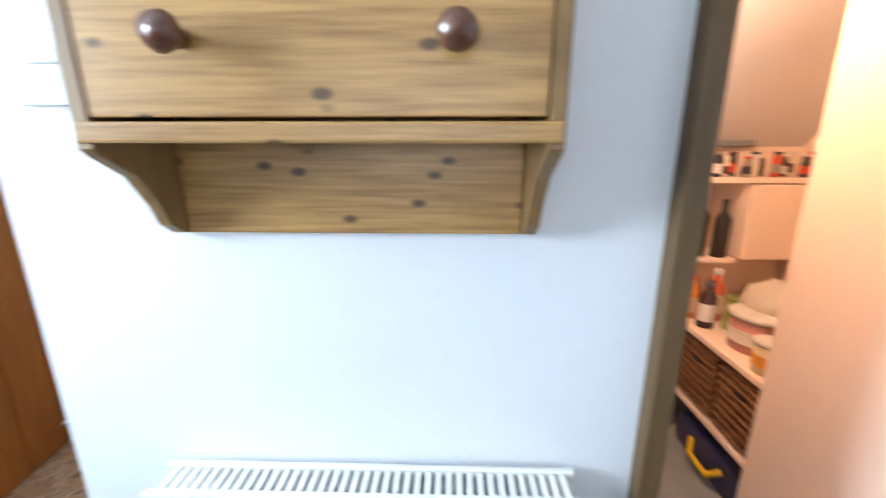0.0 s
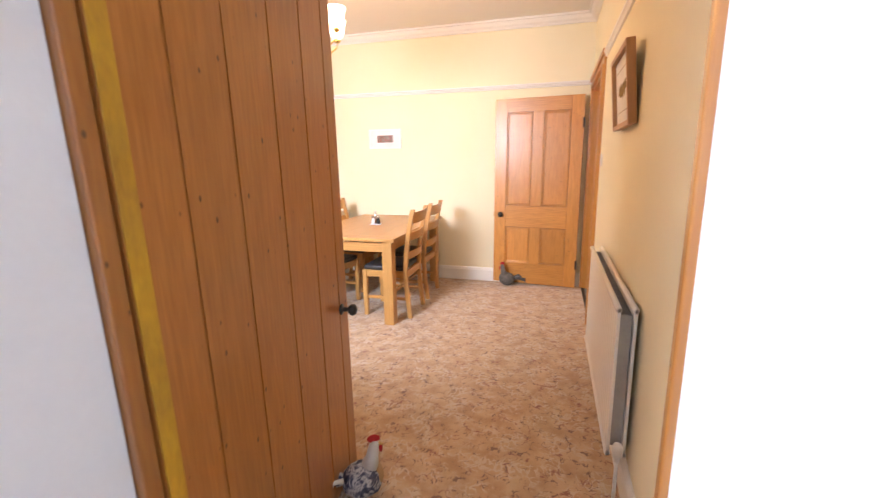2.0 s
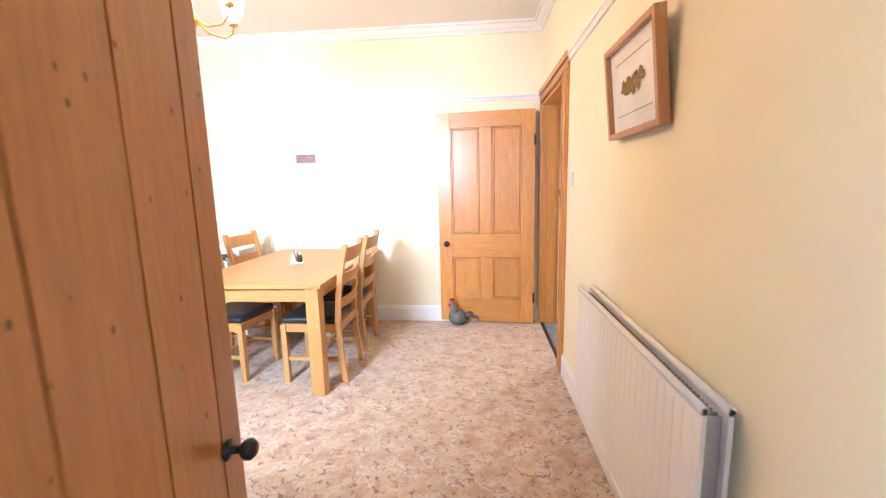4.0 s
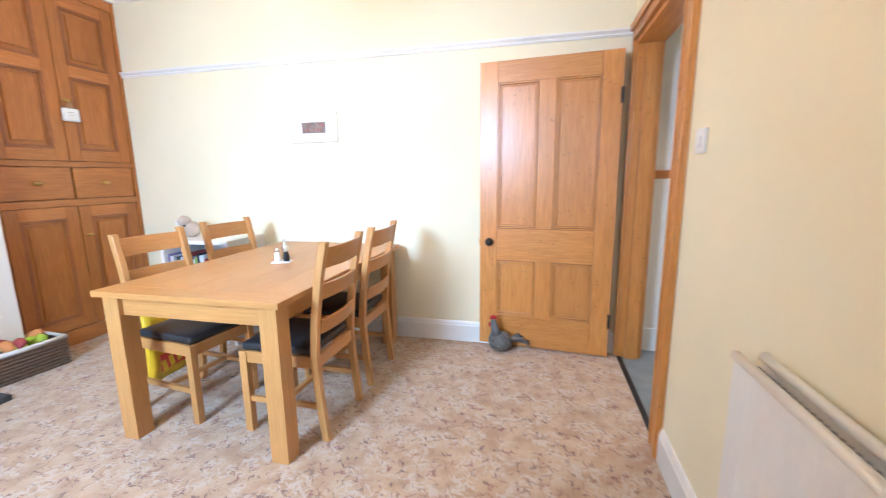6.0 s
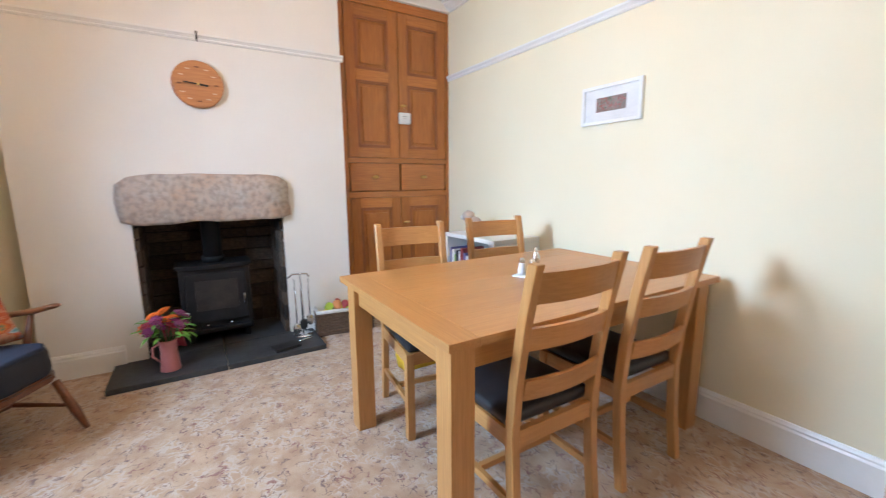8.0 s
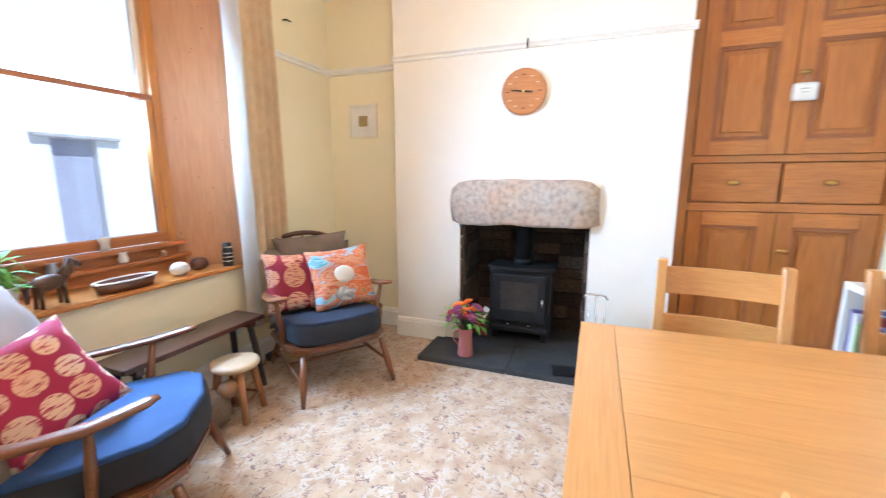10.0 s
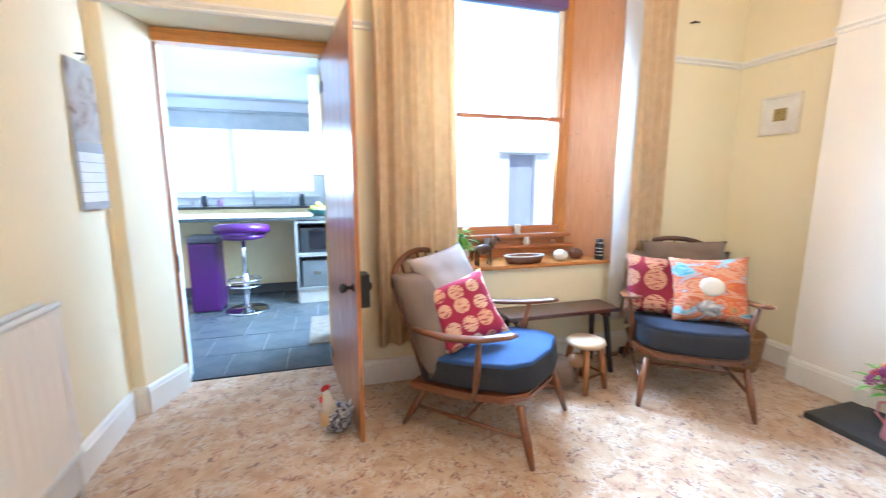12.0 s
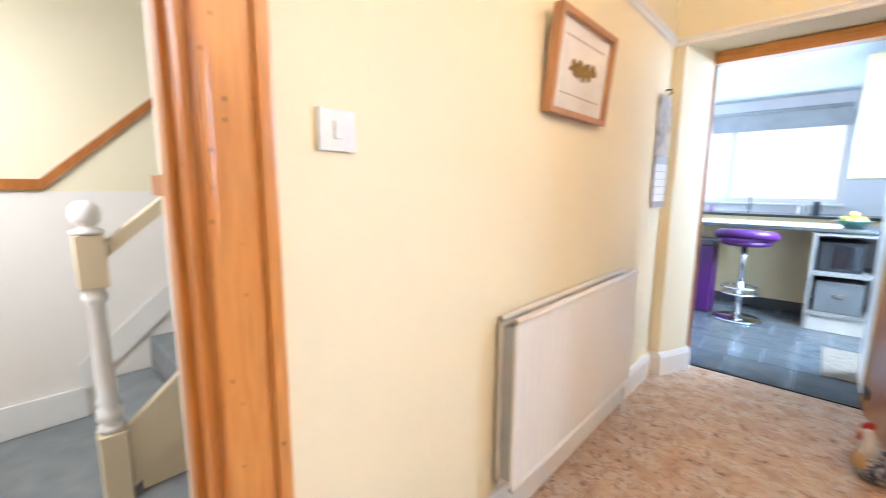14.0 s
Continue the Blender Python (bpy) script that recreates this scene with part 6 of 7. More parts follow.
for k in range(17):
    col = [(0.70, 0.55, 0.03), (0.42, 0.60, 0.03), (0.40, 0.06, 0.06), (0.10, 0.06, 0.05), (0.45, 0.60, 0.05), (0.70, 0.30, 0.10)][k % 6]
    o = part("toy", blob(rnd.uniform(0.03, 0.055), rnd.uniform(0.03, 0.05), rnd.uniform(0.025, 0.04), None, None, 2, 0.9, 0.25, k * 1.3), plain("toy_%d" % (k % 6), col, 0.7), None, "", True)
    o.matrix_basis = pose(-3.93 + rnd.uniform(-0.075, 0.075), 4.33 + rnd.uniform(-0.17, 0.17), 0.16 + 0.03 * (k % 3), rnd.uniform(0, 90), rnd.uniform(0, 90), 0)
    tagged(o, "small %s toy in the wicker basket" % ["yellow", "lime green", "red", "dark brown", "bright green", "orange"][k % 6], "toy", "toys in the basket")

# ---------------------------------------------------------------- white shelf unit behind the table and things by it
su = thing("shelf_unit", pose(-3.42, 5.04, 0), "low white open shelf unit holding books and papers", "shelf unit")
UW, UD, UH = 0.62, 0.42, 0.82
part("top", box(0, UW, 0, UD, UH - 0.03, UH, 0.003), M_GLOSSWHITE, su)
for x in (0, UW - 0.025):
    part("side", box(x, x + 0.025, 0, UD, 0, UH - 0.0305, 0.003), M_GLOSSWHITE, su)
part("back", box(0.026, UW - 0.026, UD - 0.012, UD - 0.002, 0.03, UH - 0.031), M_GLOSSWHITE, su)
for z in (0.05, 0.43):
    part("shelf", box(0.0255, UW - 0.0255, 0.0, UD - 0.013, z, z + 0.02, 0.002), M_GLOSSWHITE, su)
x = 0.04
k = 0
while x < UW - 0.08:
    w, h = rnd.uniform(0.018, 0.045), rnd.uniform(0.19, 0.29)
    col = [(0.16, 0.14, 0.30), (0.72, 0.72, 0.74), (0.28, 0.40, 0.12), (0.02, 0.02, 0.03), (0.62, 0.64, 0.70), (0.30, 0.05, 0.05)][k % 6]
    o = part("book", box(0, w, 0, 0.2, 0, h, 0.002), plain("book_%d" % (k % 6), col))
    o.matrix_basis = pose(-3.42 + x, 5.06, 0.4505)
    tagged(o, "upright %s book on the white shelf" % ["purple", "white", "green", "black", "pale grey", "dark red"][k % 6], "book", "books on the shelf")
    x += w + 0.003
    k += 1
ted = many("soft_toy", [(blob(0.085, 0.07, 0.08, pose(0, 0, 0.075), None, 3, 1, 0.12), plain("beige_plush", (0.50, 0.40, 0.32), 0.9)), (blob(0.06, 0.06, 0.055, pose(-0.05, -0.03, 0.155), None, 3, 1, 0.1), plain("beige_plush", (0.50, 0.40, 0.32), 0.9)), (blob(0.035, 0.03, 0.025, pose(-0.09, -0.06, 0.14), None, 2), plain("white_plush", (0.7, 0.66, 0.6), 0.9)), (tube([(-0.09, -0.01, 0.11), (-0.02, -0.075, 0.115), (0.02, 0.0, 0.12)], 0.008, 8), plain("dark_collar", (0.05, 0.04, 0.04)))], pose(-3.28, 5.22, 0.8205) @ Matrix.Scale(0.82, 4), "beige plush toy sitting on the white unit", "soft toy")
bag = thing("carrier_bag", pose(-2.98, 4.60, 0, 0, 0, 5), "bright yellow and red carrier bag standing on the carpet", "bag")
b = box(-0.06, 0.06, -0.19, 0.19, 0.002, 0.45)
bmesh.ops.subdivide_edges(b, edges=b.edges[:], cuts=6, use_grid_fill=True)
for v in b.verts:
    v.co += Vector((0.02 * noise.noise(v.co * 9), 0.015 * noise.noise(v.co * 8 + Vector((4, 4, 4))), 0.015 * noise.noise(v.co * 7 + Vector((1, 8, 2))) if v.co.z > 0.05 else 0))
part("body", b, plain("yellow_plastic", (0.85, 0.55, 0.02), 0.35), bag, "", True)
part("panel", box(0.0815, 0.0835, -0.14, 0.14, 0.06, 0.17, 0.001), plain("red_print", (0.65, 0.06, 0.03), 0.4), bag, "red printed panel")
part("panel", box(0.0815, 0.0835, -0.18, 0.0, 0.25, 0.33, 0.001), plain("red_print", (0.65, 0.06, 0.03), 0.4), bag, "red printed patch")
for k in range(4):
    part("bar_mark", box(0.084, 0.085, -0.11 + 0.06 * k, -0.075 + 0.06 * k, 0.075, 0.15, 0.0004, m=pose(0, 0, 0, 12, 0, 0)), plain("yellow_plastic", (0.85, 0.55, 0.02), 0.35), bag, "yellow bar")
pb = thing("paper_pile", pose(-3.02, 5.22, 0), "low pile of white and yellow packets on the floor", "papers")
part("packet", box(-0.1, 0.1, -0.14, 0.14, 0.0, 0.07, 0.006), M_PAPER, pb)
part("packet", box(-0.07, 0.07, -0.10, 0.10, 0.0705, 0.12, 0.01), plain("yellow_plastic", (0.85, 0.55, 0.02), 0.35), pb, "yellow packet")

# cruet on the table
cr = thing("cruet_set", pose(-2.075, 4.66, 0.7705, 0, 0, 20), "white cruet tray with salt and pepper mills", "condiments")
part("tray", box(-0.055, 0.055, -0.04, 0.04, 0, 0.008, 0.003), M_WHITEPLASTIC, cr)
for x, mat, lab in ((-0.026, M_WHITEPLASTIC, "white salt shaker"), (0.026, M_BLACKIRON, "black pepper shaker")):
    s_ = part("shaker", lathe([(0, 0.008), (0.017, 0.008), (0.019, 0.03), (0.014, 0.06), (0.014, 0.066), (0, 0.066)], 16, m=pose(x, 0, 0), close=False), mat, cr, lab, True)
    part("cap", lathe([(0.0145, 0.066), (0.0155, 0.075), (0.008, 0.088), (0, 0.09)], 16, m=pose(x, 0, 0), close=False), M_CHROME, s_, "steel cap", True)
gl = thing("spice_bottle", pose(-2.12, 4.76, 0.7705), "small clear bottle behind the cruet", "bottle")
part("body", lathe([(0, 0), (0.02, 0), (0.02, 0.08), (0.009, 0.10), (0.009, 0.125), (0, 0.125)], 16, close=False), M_CHROME, gl, "", True)

# doorstop hens
def hen(m, body, chest, head, label, tail):
    ps = [(blob(0.075, 0.085, 0.075, pose(0, 0, 0.073), None, 3, 0.95, 0.08), body), (blob(0.045, 0.03, 0.05, pose(0.0, 0.06, 0.085), None, 3), chest),
          (tube([(0, 0.03, 0.12), (0.0, 0.045, 0.17), (0, 0.055, 0.225), (0, 0.06, 0.245)], [0.042, 0.027, 0.021, 0.012], 14), head),
          (blob(0.006, 0.028, 0.02, pose(0, 0.055, 0.255), None, 2), plain("comb_red", (0.45, 0.015, 0.015), 0.7)), (blob(0.008, 0.008, 0.02, pose(0, 0.083, 0.205), None, 2), plain("comb_red", (0.45, 0.015, 0.015), 0.7)),
          (tube([(0, 0.075, 0.228), (0, 0.098, 0.222)], [0.008, 0.002], 8), plain("beak", (0.5, 0.3, 0.08)))]
    for k in range(7):
        a = (k - 3) * 0.22
        ps.append((tube([(0, -0.06, 0.08), (math.sin(a) * 0.06, -0.12 - tail * 0.3, 0.09 + 0.02 * math.cos(k)), (math.sin(a) * 0.11, -0.15 - tail, 0.04 + 0.02 * (k % 3))], [0.014, 0.010, 0.003], 6), body if k % 2 else head))
    return many("doorstop", ps, m, label, "doorstop")


M_SPECK = painterly("speckled_blue_cloth", [(0.02, 0.025, 0.05), (0.06, 0.07, 0.12), (0.5, 0.5, 0.52), (0.03, 0.035, 0.07)], 26, (1, 1, 1))
M_GREYHEN = painterly("grey_feather_cloth", [(0.05, 0.047, 0.043), (0.10, 0.095, 0.085), (0.17, 0.155, 0.14), (0.045, 0.042, 0.04)], 14, (1, 1, 1))
hen(pose(-1.06, 2.20, 0, 0, 0, -60), M_SPECK, plain("tan_patch", (0.50, 0.32, 0.16), 0.8), plain("white_cloth", (0.62, 0.60, 0.56), 0.85), "speckled blue fabric hen doorstop against the plank door", 0.0)
hen(pose(-0.80, 5.37, 0, 0, 0, 105), M_GREYHEN, M_GREYHEN, plain("grey_cloth", (0.15, 0.145, 0.14), 0.85), "grey hen doorstop with red comb before the panelled door", 0.06)

# ---------------------------------------------------------------- kitchen wall: pine shelf, plaque
ws = thing("wall_shelf", pose(0.472, YK - 0.021, 0, 0, 0, 180), "old pine wall shelf with drawers and curved brackets", "wall shelf")
SW, SD = 0.303, 0.165
part("back_board", box(-SW + 0.022, SW - 0.022, 0.0, 0.014, 1.205, 1.75, 0.002), M_SHELFPINE, ws)
part("bottom_board", box(-SW + 0.001, SW - 0.001, 0.0145, SD + 0.004, 1.352, 1.378, 0.004), M_SHELFPINE, ws)
part("top_board", box(-SW - 0.01, SW + 0.01, 0.0, SD + 0.02, 1.62, 1.645, 0.004), M_SHELFPINE, ws)
M_SHELFV = wood("old_pale_pine_upright", (0.31, 0.175, 0.062), (0.19, 0.098, 0.034), 2, 0.5, 0.6, objects=0.06)
for sx in (-1, 1):
    prof = [(0.0, 1.62), (SD, 1.62), (SD, 1.345), (SD - 0.012, 1.335), (SD * 0.62, 1.305), (SD * 0.42, 1.262), (SD * 0.30, 1.225), (SD * 0.12, 1.206), (0.0, 1.205)]
    b = bmesh.new()
    a_ = [b.verts.new((sx * SW - sx * 0.0, y, z)) for y, z in prof]
    c_ = [b.verts.new((sx * SW - sx * 0.02, y, z)) for y, z in prof]
    b.faces.new(a_)
    b.faces.new(c_)
    for i in range(len(prof)):
        j = (i + 1) % len(prof)
        b.faces.new((a_[i], a_[j], c_[j], c_[i]))
    part("side_bracket", b, M_SHELFV, ws)
dwr = part("drawer_front", box(-SW + 0.022, SW - 0.022, SD - 0.02, SD - 0.002, 1.383, 1.615, 0.003), M_SHELFPINE, ws)
for x in (-0.172, 0.152):
    part("drawer_knob", lathe([(0.011, 0), (0.009, 0.012), (0.018, 0.022), (0.023, 0.034), (0.018, 0.046), (0, 0.05)], 18, m=pose(x, SD - 0.002, 1.47, -90, 0, 0), close=False), M_ELM, dwr, "turned dark wooden knob", True)

pq = thing("oval_plaque", pose(-1.072, 1.225, 1.625, 0, 0, -90), "oval pottery plaque in white and green", "plaque")
b = lathe([(0, 0.001), (0.07, 0.001), (0.075, 0.006), (0.07, 0.014), (0.062, 0.010), (0, 0.010)], 32, m=pose(0, 0, 0, -90, 0, 0) @ Matrix.Diagonal((0.78, 1.05, 1, 1)), close=False)
part("rim", b, plain("olive_glaze", (0.10, 0.11, 0.07), 0.35), pq, "dark olive rim", True)
part("ground", lathe([(0, 0.0102), (0.061, 0.0102), (0.058, 0.013), (0, 0.0135)], 32, m=pose(0, 0, 0, -90, 0, 0) @ Matrix.Diagonal((0.78, 1.05, 1, 1)), close=False), plain("pale_grey_glaze", (0.45, 0.46, 0.45), 0.35), pq, "", True)
part("meadow", blob(0.038, 0.004, 0.022, pose(0, 0.014, -0.036), None, 2), plain("meadow_green", (0.16, 0.22, 0.06), 0.4), pq, "green relief", True)
part("relief", blob(0.022, 0.005, 0.014, pose(0, 0.015, 0.01), None, 2), plain("cream_relief", (0.75, 0.72, 0.65), 0.4), pq, "cream relief", True)
for x in (-0.028, 0.028):
    for k in range(5):
        a = 2 * math.pi * k / 5
        part("petal", blob(0.005, 0.003, 0.005, pose(x + 0.007 * math.cos(a), 0.018, -0.045 + 0.007 * math.sin(a)), None, 1), plain("cream_relief", (0.75, 0.72, 0.65), 0.4), pq)

# ---------------------------------------------------------------- hall: stairs, newel, dado
M_GREYHALL = M_GREYCARPET
stairs = thing("staircase", pose(1.22, 4.42, 0), "painted staircase with grey carpeted treads", "stairs")
for k in range(8):
    y1 = -0.225 * k
    part("tread", box(0.02, 0.885, y1 - 0.225, y1, 0.19 * k - (0.003 if k == 0 else 0), 0.19 * (k + 1), 0.012), M_GREYHALL, stairs, "grey carpeted step")
def slope(y0, y1, z0, z1, h, x0, x1):
    b = bmesh.new()
    vs = [b.verts.new((x, y, z)) for x in (x0, x1) for y, z in ((y0, z0), (y1, z1), (y1, z1 + h), (y0, z0 + h))]
    for f in ((0, 1, 2, 3), (4, 5, 6, 7), (0, 1, 5, 4), (1, 2, 6, 5), (2, 3, 7, 6), (3, 0, 4, 7)):
        b.faces.new([vs[k] for k in f])
    return b
M_CREAMGLOSS = material("cream_gloss", (0.74, 0.64, 0.44), 0.4, second=(0.70, 0.60, 0.40), scale=4)
part("string", slope(0.03, -1.75, 0.03, 1.55, 0.27, -0.02, 0.018), M_CREAMGLOSS, stairs, "cream painted string")
part("side_panel", box(-0.012, 0.01, -1.75, 0.0, 0.0, 0.2), M_CREAMGLOSS, stairs, "cream side panel")
part("wall_string", slope(0.10, -1.75, 0.13, 1.71, 0.17, 0.886, 0.897), M_GLOSSWHITE, stairs, "white wall string")
part("handrail", slope(0.06, -1.75, 0.98, 2.50, 0.06, -0.028, 0.028), M_CREAMGLOSS, stairs, "cream handrail")
newel = thing("newel_post", pose(1.22, 4.50, 0), "white turned newel post with round cap", "newel post")
part("base", box(-0.045, 0.045, -0.045, 0.045, -0.003, 0.30, 0.004), M_CREAMGLOSS, newel)
part("turning", lathe([(0.03, 0.30), (0.042, 0.31), (0.042, 0.33), (0.03, 0.34), (0.042, 0.36), (0.044, 0.39), (0.03, 0.41), (0.038, 0.43), (0.03, 0.45), (0.032, 0.50), (0.027, 0.82), (0.040, 0.84), (0.040, 0.86), (0.03, 0.875), (0.04, 0.89)], 20, close=False), M_GLOSSWHITE, newel, "white turned shaft", True)
part("block", box(-0.044, 0.044, -0.044, 0.044, 0.89, 1.09, 0.004), M_CREAMGLOSS, newel)
part("cap", lathe([(0.0, 1.09), (0.050, 1.092), (0.050, 1.106), (0.026, 1.116), (0.026, 1.124), (0.040, 1.136), (0.047, 1.162), (0.042, 1.192), (0.024, 1.212), (0, 1.217)], 20, close=False), M_GLOSSWHITE, newel, "white ball cap", True)
b = box(2.10, 2.12, 4.57, 5.6, 1.245, 1.30, 0.004)
box(0.14, 2.10, 5.58, 5.60, 1.245, 1.30, 0.004, bm=b)
sl = slope(4.57, 2.8, 1.245, 2.90, 0.055, 2.10, 2.12)
join(b, sl)
structure(part("trim_dado_rail", b, M_CUP), "brown wooden dado rail along the hall walls", "dado rail")
b = box(2.10, 2.119, 4.5, 5.6, 0, 0.17, 0.003)
box(0.16, 2.10, 5.581, 5.599, 0, 0.17, 0.003, bm=b)
structure(part("baseboard_hall", b, M_GLOSSWHITE), "white hall skirting board", "skirting board")

# ---------------------------------------------------------------- pantry under the stairs
def shelf_board(name, x0, x1, y0, y1, z, label):
    return tagged(part(name, box(x0, x1, y0, y1, z - 0.024, z, 0.003), M_PEACH), label, "shelf", "pantry shelves")


shelf_board("pantry_shelf", 1.69, 2.355, 1.745, 2.655, 0.56, "plain peach-painted pantry shelf board")
shelf_board("pantry_shelf", 1.69, 2.355, 1.745, 2.655, 0.235, "peach-painted lower pantry shelf")
shelf_board("pantry_shelf", 1.03, 2.355, 2.40, 2.655, 1.20, "peach-painted top pantry shelf")
shelf_board("pantry_shelf", 1.03, 1.95, 2.40, 2.655, 0.83, "short peach-painted pantry shelf")
pc = part("boxed_pipe_casing", box(1.96, 2.355, 2.38, 2.655, 0.83, 1.17, 0.004), M_PEACH)
structure(pc, "boxed-in peach casing above the shelf", "casing")
rnd = random.Random(21)


def jar(x, y, z, r, h, col, label, neck=0.5, cap=(0.1, 0.1, 0.1), wrap=None):
    j = thing("jar" if neck > 0.7 else "bottle", pose(x, y, z), label, "jar" if neck > 0.7 else "bottle", "pantry stores")
    part("body", lathe([(0, 0), (r, 0), (r * 1.03, 0.004), (r * 1.03, h * 0.66), (r * neck, h * 0.8), (r * neck, h * 0.92), (0, h * 0.92)], 16, close=False), plain("store_%d%d%d" % tuple(int(c * 99) for c in col), col, 0.3), j, "", True)
    part("cap", lathe([(r * neck * 1.1, h * 0.9), (r * neck * 1.1, h), (0, h)], 16, close=False), plain("cap_%d%d%d" % tuple(int(c * 99) for c in cap), cap, 0.4), j, "cap", True)
    if wrap:
        part("label_band", lathe([(r * 1.04, h * 0.15), (r * 1.05, h * 0.16), (r * 1.05, h * 0.52), (r * 1.04, h * 0.53)], 16, close=False), plain("wrap_%d%d%d" % tuple(int(c * 99) for c in wrap), wrap, 0.6), j, "plain paper label")
    return j


Z1 = 1.2005
cols = [(0.65, 0.62, 0.58), (0.10, 0.03, 0.02), (0.55, 0.06, 0.03), (0.03, 0.03, 0.035), (0.70, 0.60, 0.45), (0.04, 0.03, 0.03), (0.30, 0.25, 0.2)]
words = ["white", "dark brown", "red", "black", "cream", "black", "tan"]
for k in range(15):
    jar(1.70 + 0.043 * k, 2.45 + 0.02 * (k % 3), Z1, 0.019, 0.09 + 0.02 * (k % 2), cols[k % 7], "small %s jar on the top pantry shelf" % words[k % 7], 0.85, cols[(k + 3) % 7], cols[(k + 4) % 7])
jar(1.80, 2.46, 0.8305, 0.033, 0.29, (0.025, 0.02, 0.018), "tall dark glass bottle in the pantry", 0.4, (0.03, 0.25, 0.1))
jar(1.89, 2.44, 0.8305, 0.033, 0.27, (0.03, 0.02, 0.02), "dark glass bottle in the pantry", 0.4, (0.02, 0.02, 0.02))
Z2 = 0.5605
jar(1.76, 2.25, Z2, 0.034, 0.21, (0.05, 0.02, 0.015), "dark sauce bottle with a white label", 0.45, (0.05, 0.05, 0.05), (0.75, 0.72, 0.66))
jar(1.75, 2.36, Z2, 0.036, 0.20, (0.65, 0.22, 0.03), "orange squash bottle with red cap", 0.5, (0.6, 0.1, 0.05), (0.75, 0.5, 0.3))
jar(1.84, 2.33, Z2, 0.035, 0.24, (0.55, 0.10, 0.04), "red sauce bottle with white cap", 0.45, (0.6, 0.6, 0.6), (0.7, 0.6, 0.4))
jar(1.86, 2.22, Z2, 0.035, 0.15, (0.25, 0.35, 0.06), "short green glass jar with lid", 0.85, (0.2, 0.3, 0.05))
for k, (x, y, z, r, h, col, lab) in enumerate(((1.84, 2.05, Z2, 0.10, 0.15, (0.55, 0.25, 0.22), "pink plastic tub with lid"), (1.76, 1.87, Z2, 0.055, 0.12, (0.75, 0.62, 0.35), "yellow and cream food tin"), (1.84, 1.82, Z2, 0.045, 0.11, (0.6, 0.62, 0.45), "pale green food tin"))):
    t = thing("food_tub", pose(x, y, z), lab, "tub", "pantry stores")
    part("body", lathe([(0, 0), (r * 0.9, 0), (r, h * 0.9), (0, h * 0.9)], 24, close=False), plain("tub_%d" % k, col, 0.4), t, "", True)
    part("lid", lathe([(0, h * 0.9), (r * 1.06, h * 0.9), (r * 1.06, h), (r * 0.9, h * 1.03), (0, h * 1.03)], 24, close=False), plain("lid_%d" % k, (0.6, 0.58, 0.52), 0.4), t, "pale lid", True)
    part("band", lathe([(r * 0.96, h * 0.25), (r * 0.985, h * 0.25), (r * 1.0, h * 0.6), (r * 0.98, h * 0.6)], 24, close=False), plain("tubband_%d" % k, (0.8, 0.35, 0.05) if k == 1 else (0.7, 0.66, 0.6), 0.5), t, "coloured band")
tb2 = thing("food_bag", pose(1.95, 2.10, Z2), "clear crumpled food bag behind the tub", "bag")
part("body", blob(0.13, 0.12, 0.13, pose(0, 0, 0.13), None, 3, 0.9, 0.25, 2.0), plain("crumpled_plastic", (0.55, 0.50, 0.42), 0.3), tb2, "", True)
for y in (1.90, 2.17, 2.44):
    d = thing("wicker_drawer", pose(1.86, y, 0.2355), "brown wicker drawer basket on the pantry shelf", "basket", "wicker drawers")
    part("body", box(-0.15, 0.15, -0.125, 0.125, 0, 0.28, 0.012), material("tan_wicker", (0.24, 0.12, 0.05), 0.8, second=(0.13, 0.06, 0.025), scale=40, bump=0.9) if y < 2 else bpy.data.materials["tan_wicker"], d)
    for k in range(8):
        part("weave_band", tube([(-0.152, -0.12, 0.02 + 0.034 * k), (-0.152, 0.12, 0.02 + 0.034 * k)], 0.009, 6), bpy.data.materials["tan_wicker"], d)
    # solid black block paints the shaded inside of a grip hole
    part("grip", box(-0.160, -0.150, -0.03, 0.03, 0.20, 0.225, 0.003), M_BLACKIRON, d, "black block painted as the shade of a grip hole")
crate = thing("storage_crate", pose(1.86, 2.0, 0), "navy plastic crate of packets with a yellow handle", "crate")
part("body", box(-0.16, 0.16, -0.22, 0.22, 0, 0.15, 0.015), plain("navy_plastic", (0.02, 0.025, 0.10), 0.4), crate)
part("handle", tube([(-0.165, -0.1, 0.10), (-0.19, -0.06, 0.05), (-0.19, 0.06, 0.05), (-0.165, 0.1, 0.10)], 0.012, 8), plain("yellow_plastic", (0.85, 0.55, 0.02), 0.35), crate, "yellow handle", True)
for k in range(4):
    o = part("packet", box(-0.05, 0.05, -0.04, 0.04, 0, 0.05, 0.01), plain("packet_%d" % k, [(0.7, 0.66, 0.6), (0.3, 0.2, 0.1), (0.2, 0.3, 0.1), (0.6, 0.6, 0.6)][k], 0.5))
    o.matrix_basis = pose(1.80 + 0.06 * (k % 2), 1.86 + 0.09 * k, 0.1505, 0, 0, 20 * k)
    tagged(o, "small food packet in the crate", "packet", "pantry stores")
pbulb = part("pantry_bulb", lathe([(0.012, 0.05), (0.014, 0.03), (0.028, 0.0), (0.030, -0.02), (0.018, -0.042), (0, -0.047)], 16, close=False), glow("lit_bulb", (1.0, 0.78, 0.5), 12.0), None, "", True)
pbulb.matrix_basis = pose(1.35, 1.85, 2.02 - 0.05)
tagged(pbulb, "bare lit bulb under the sloping soffit", "light bulb")

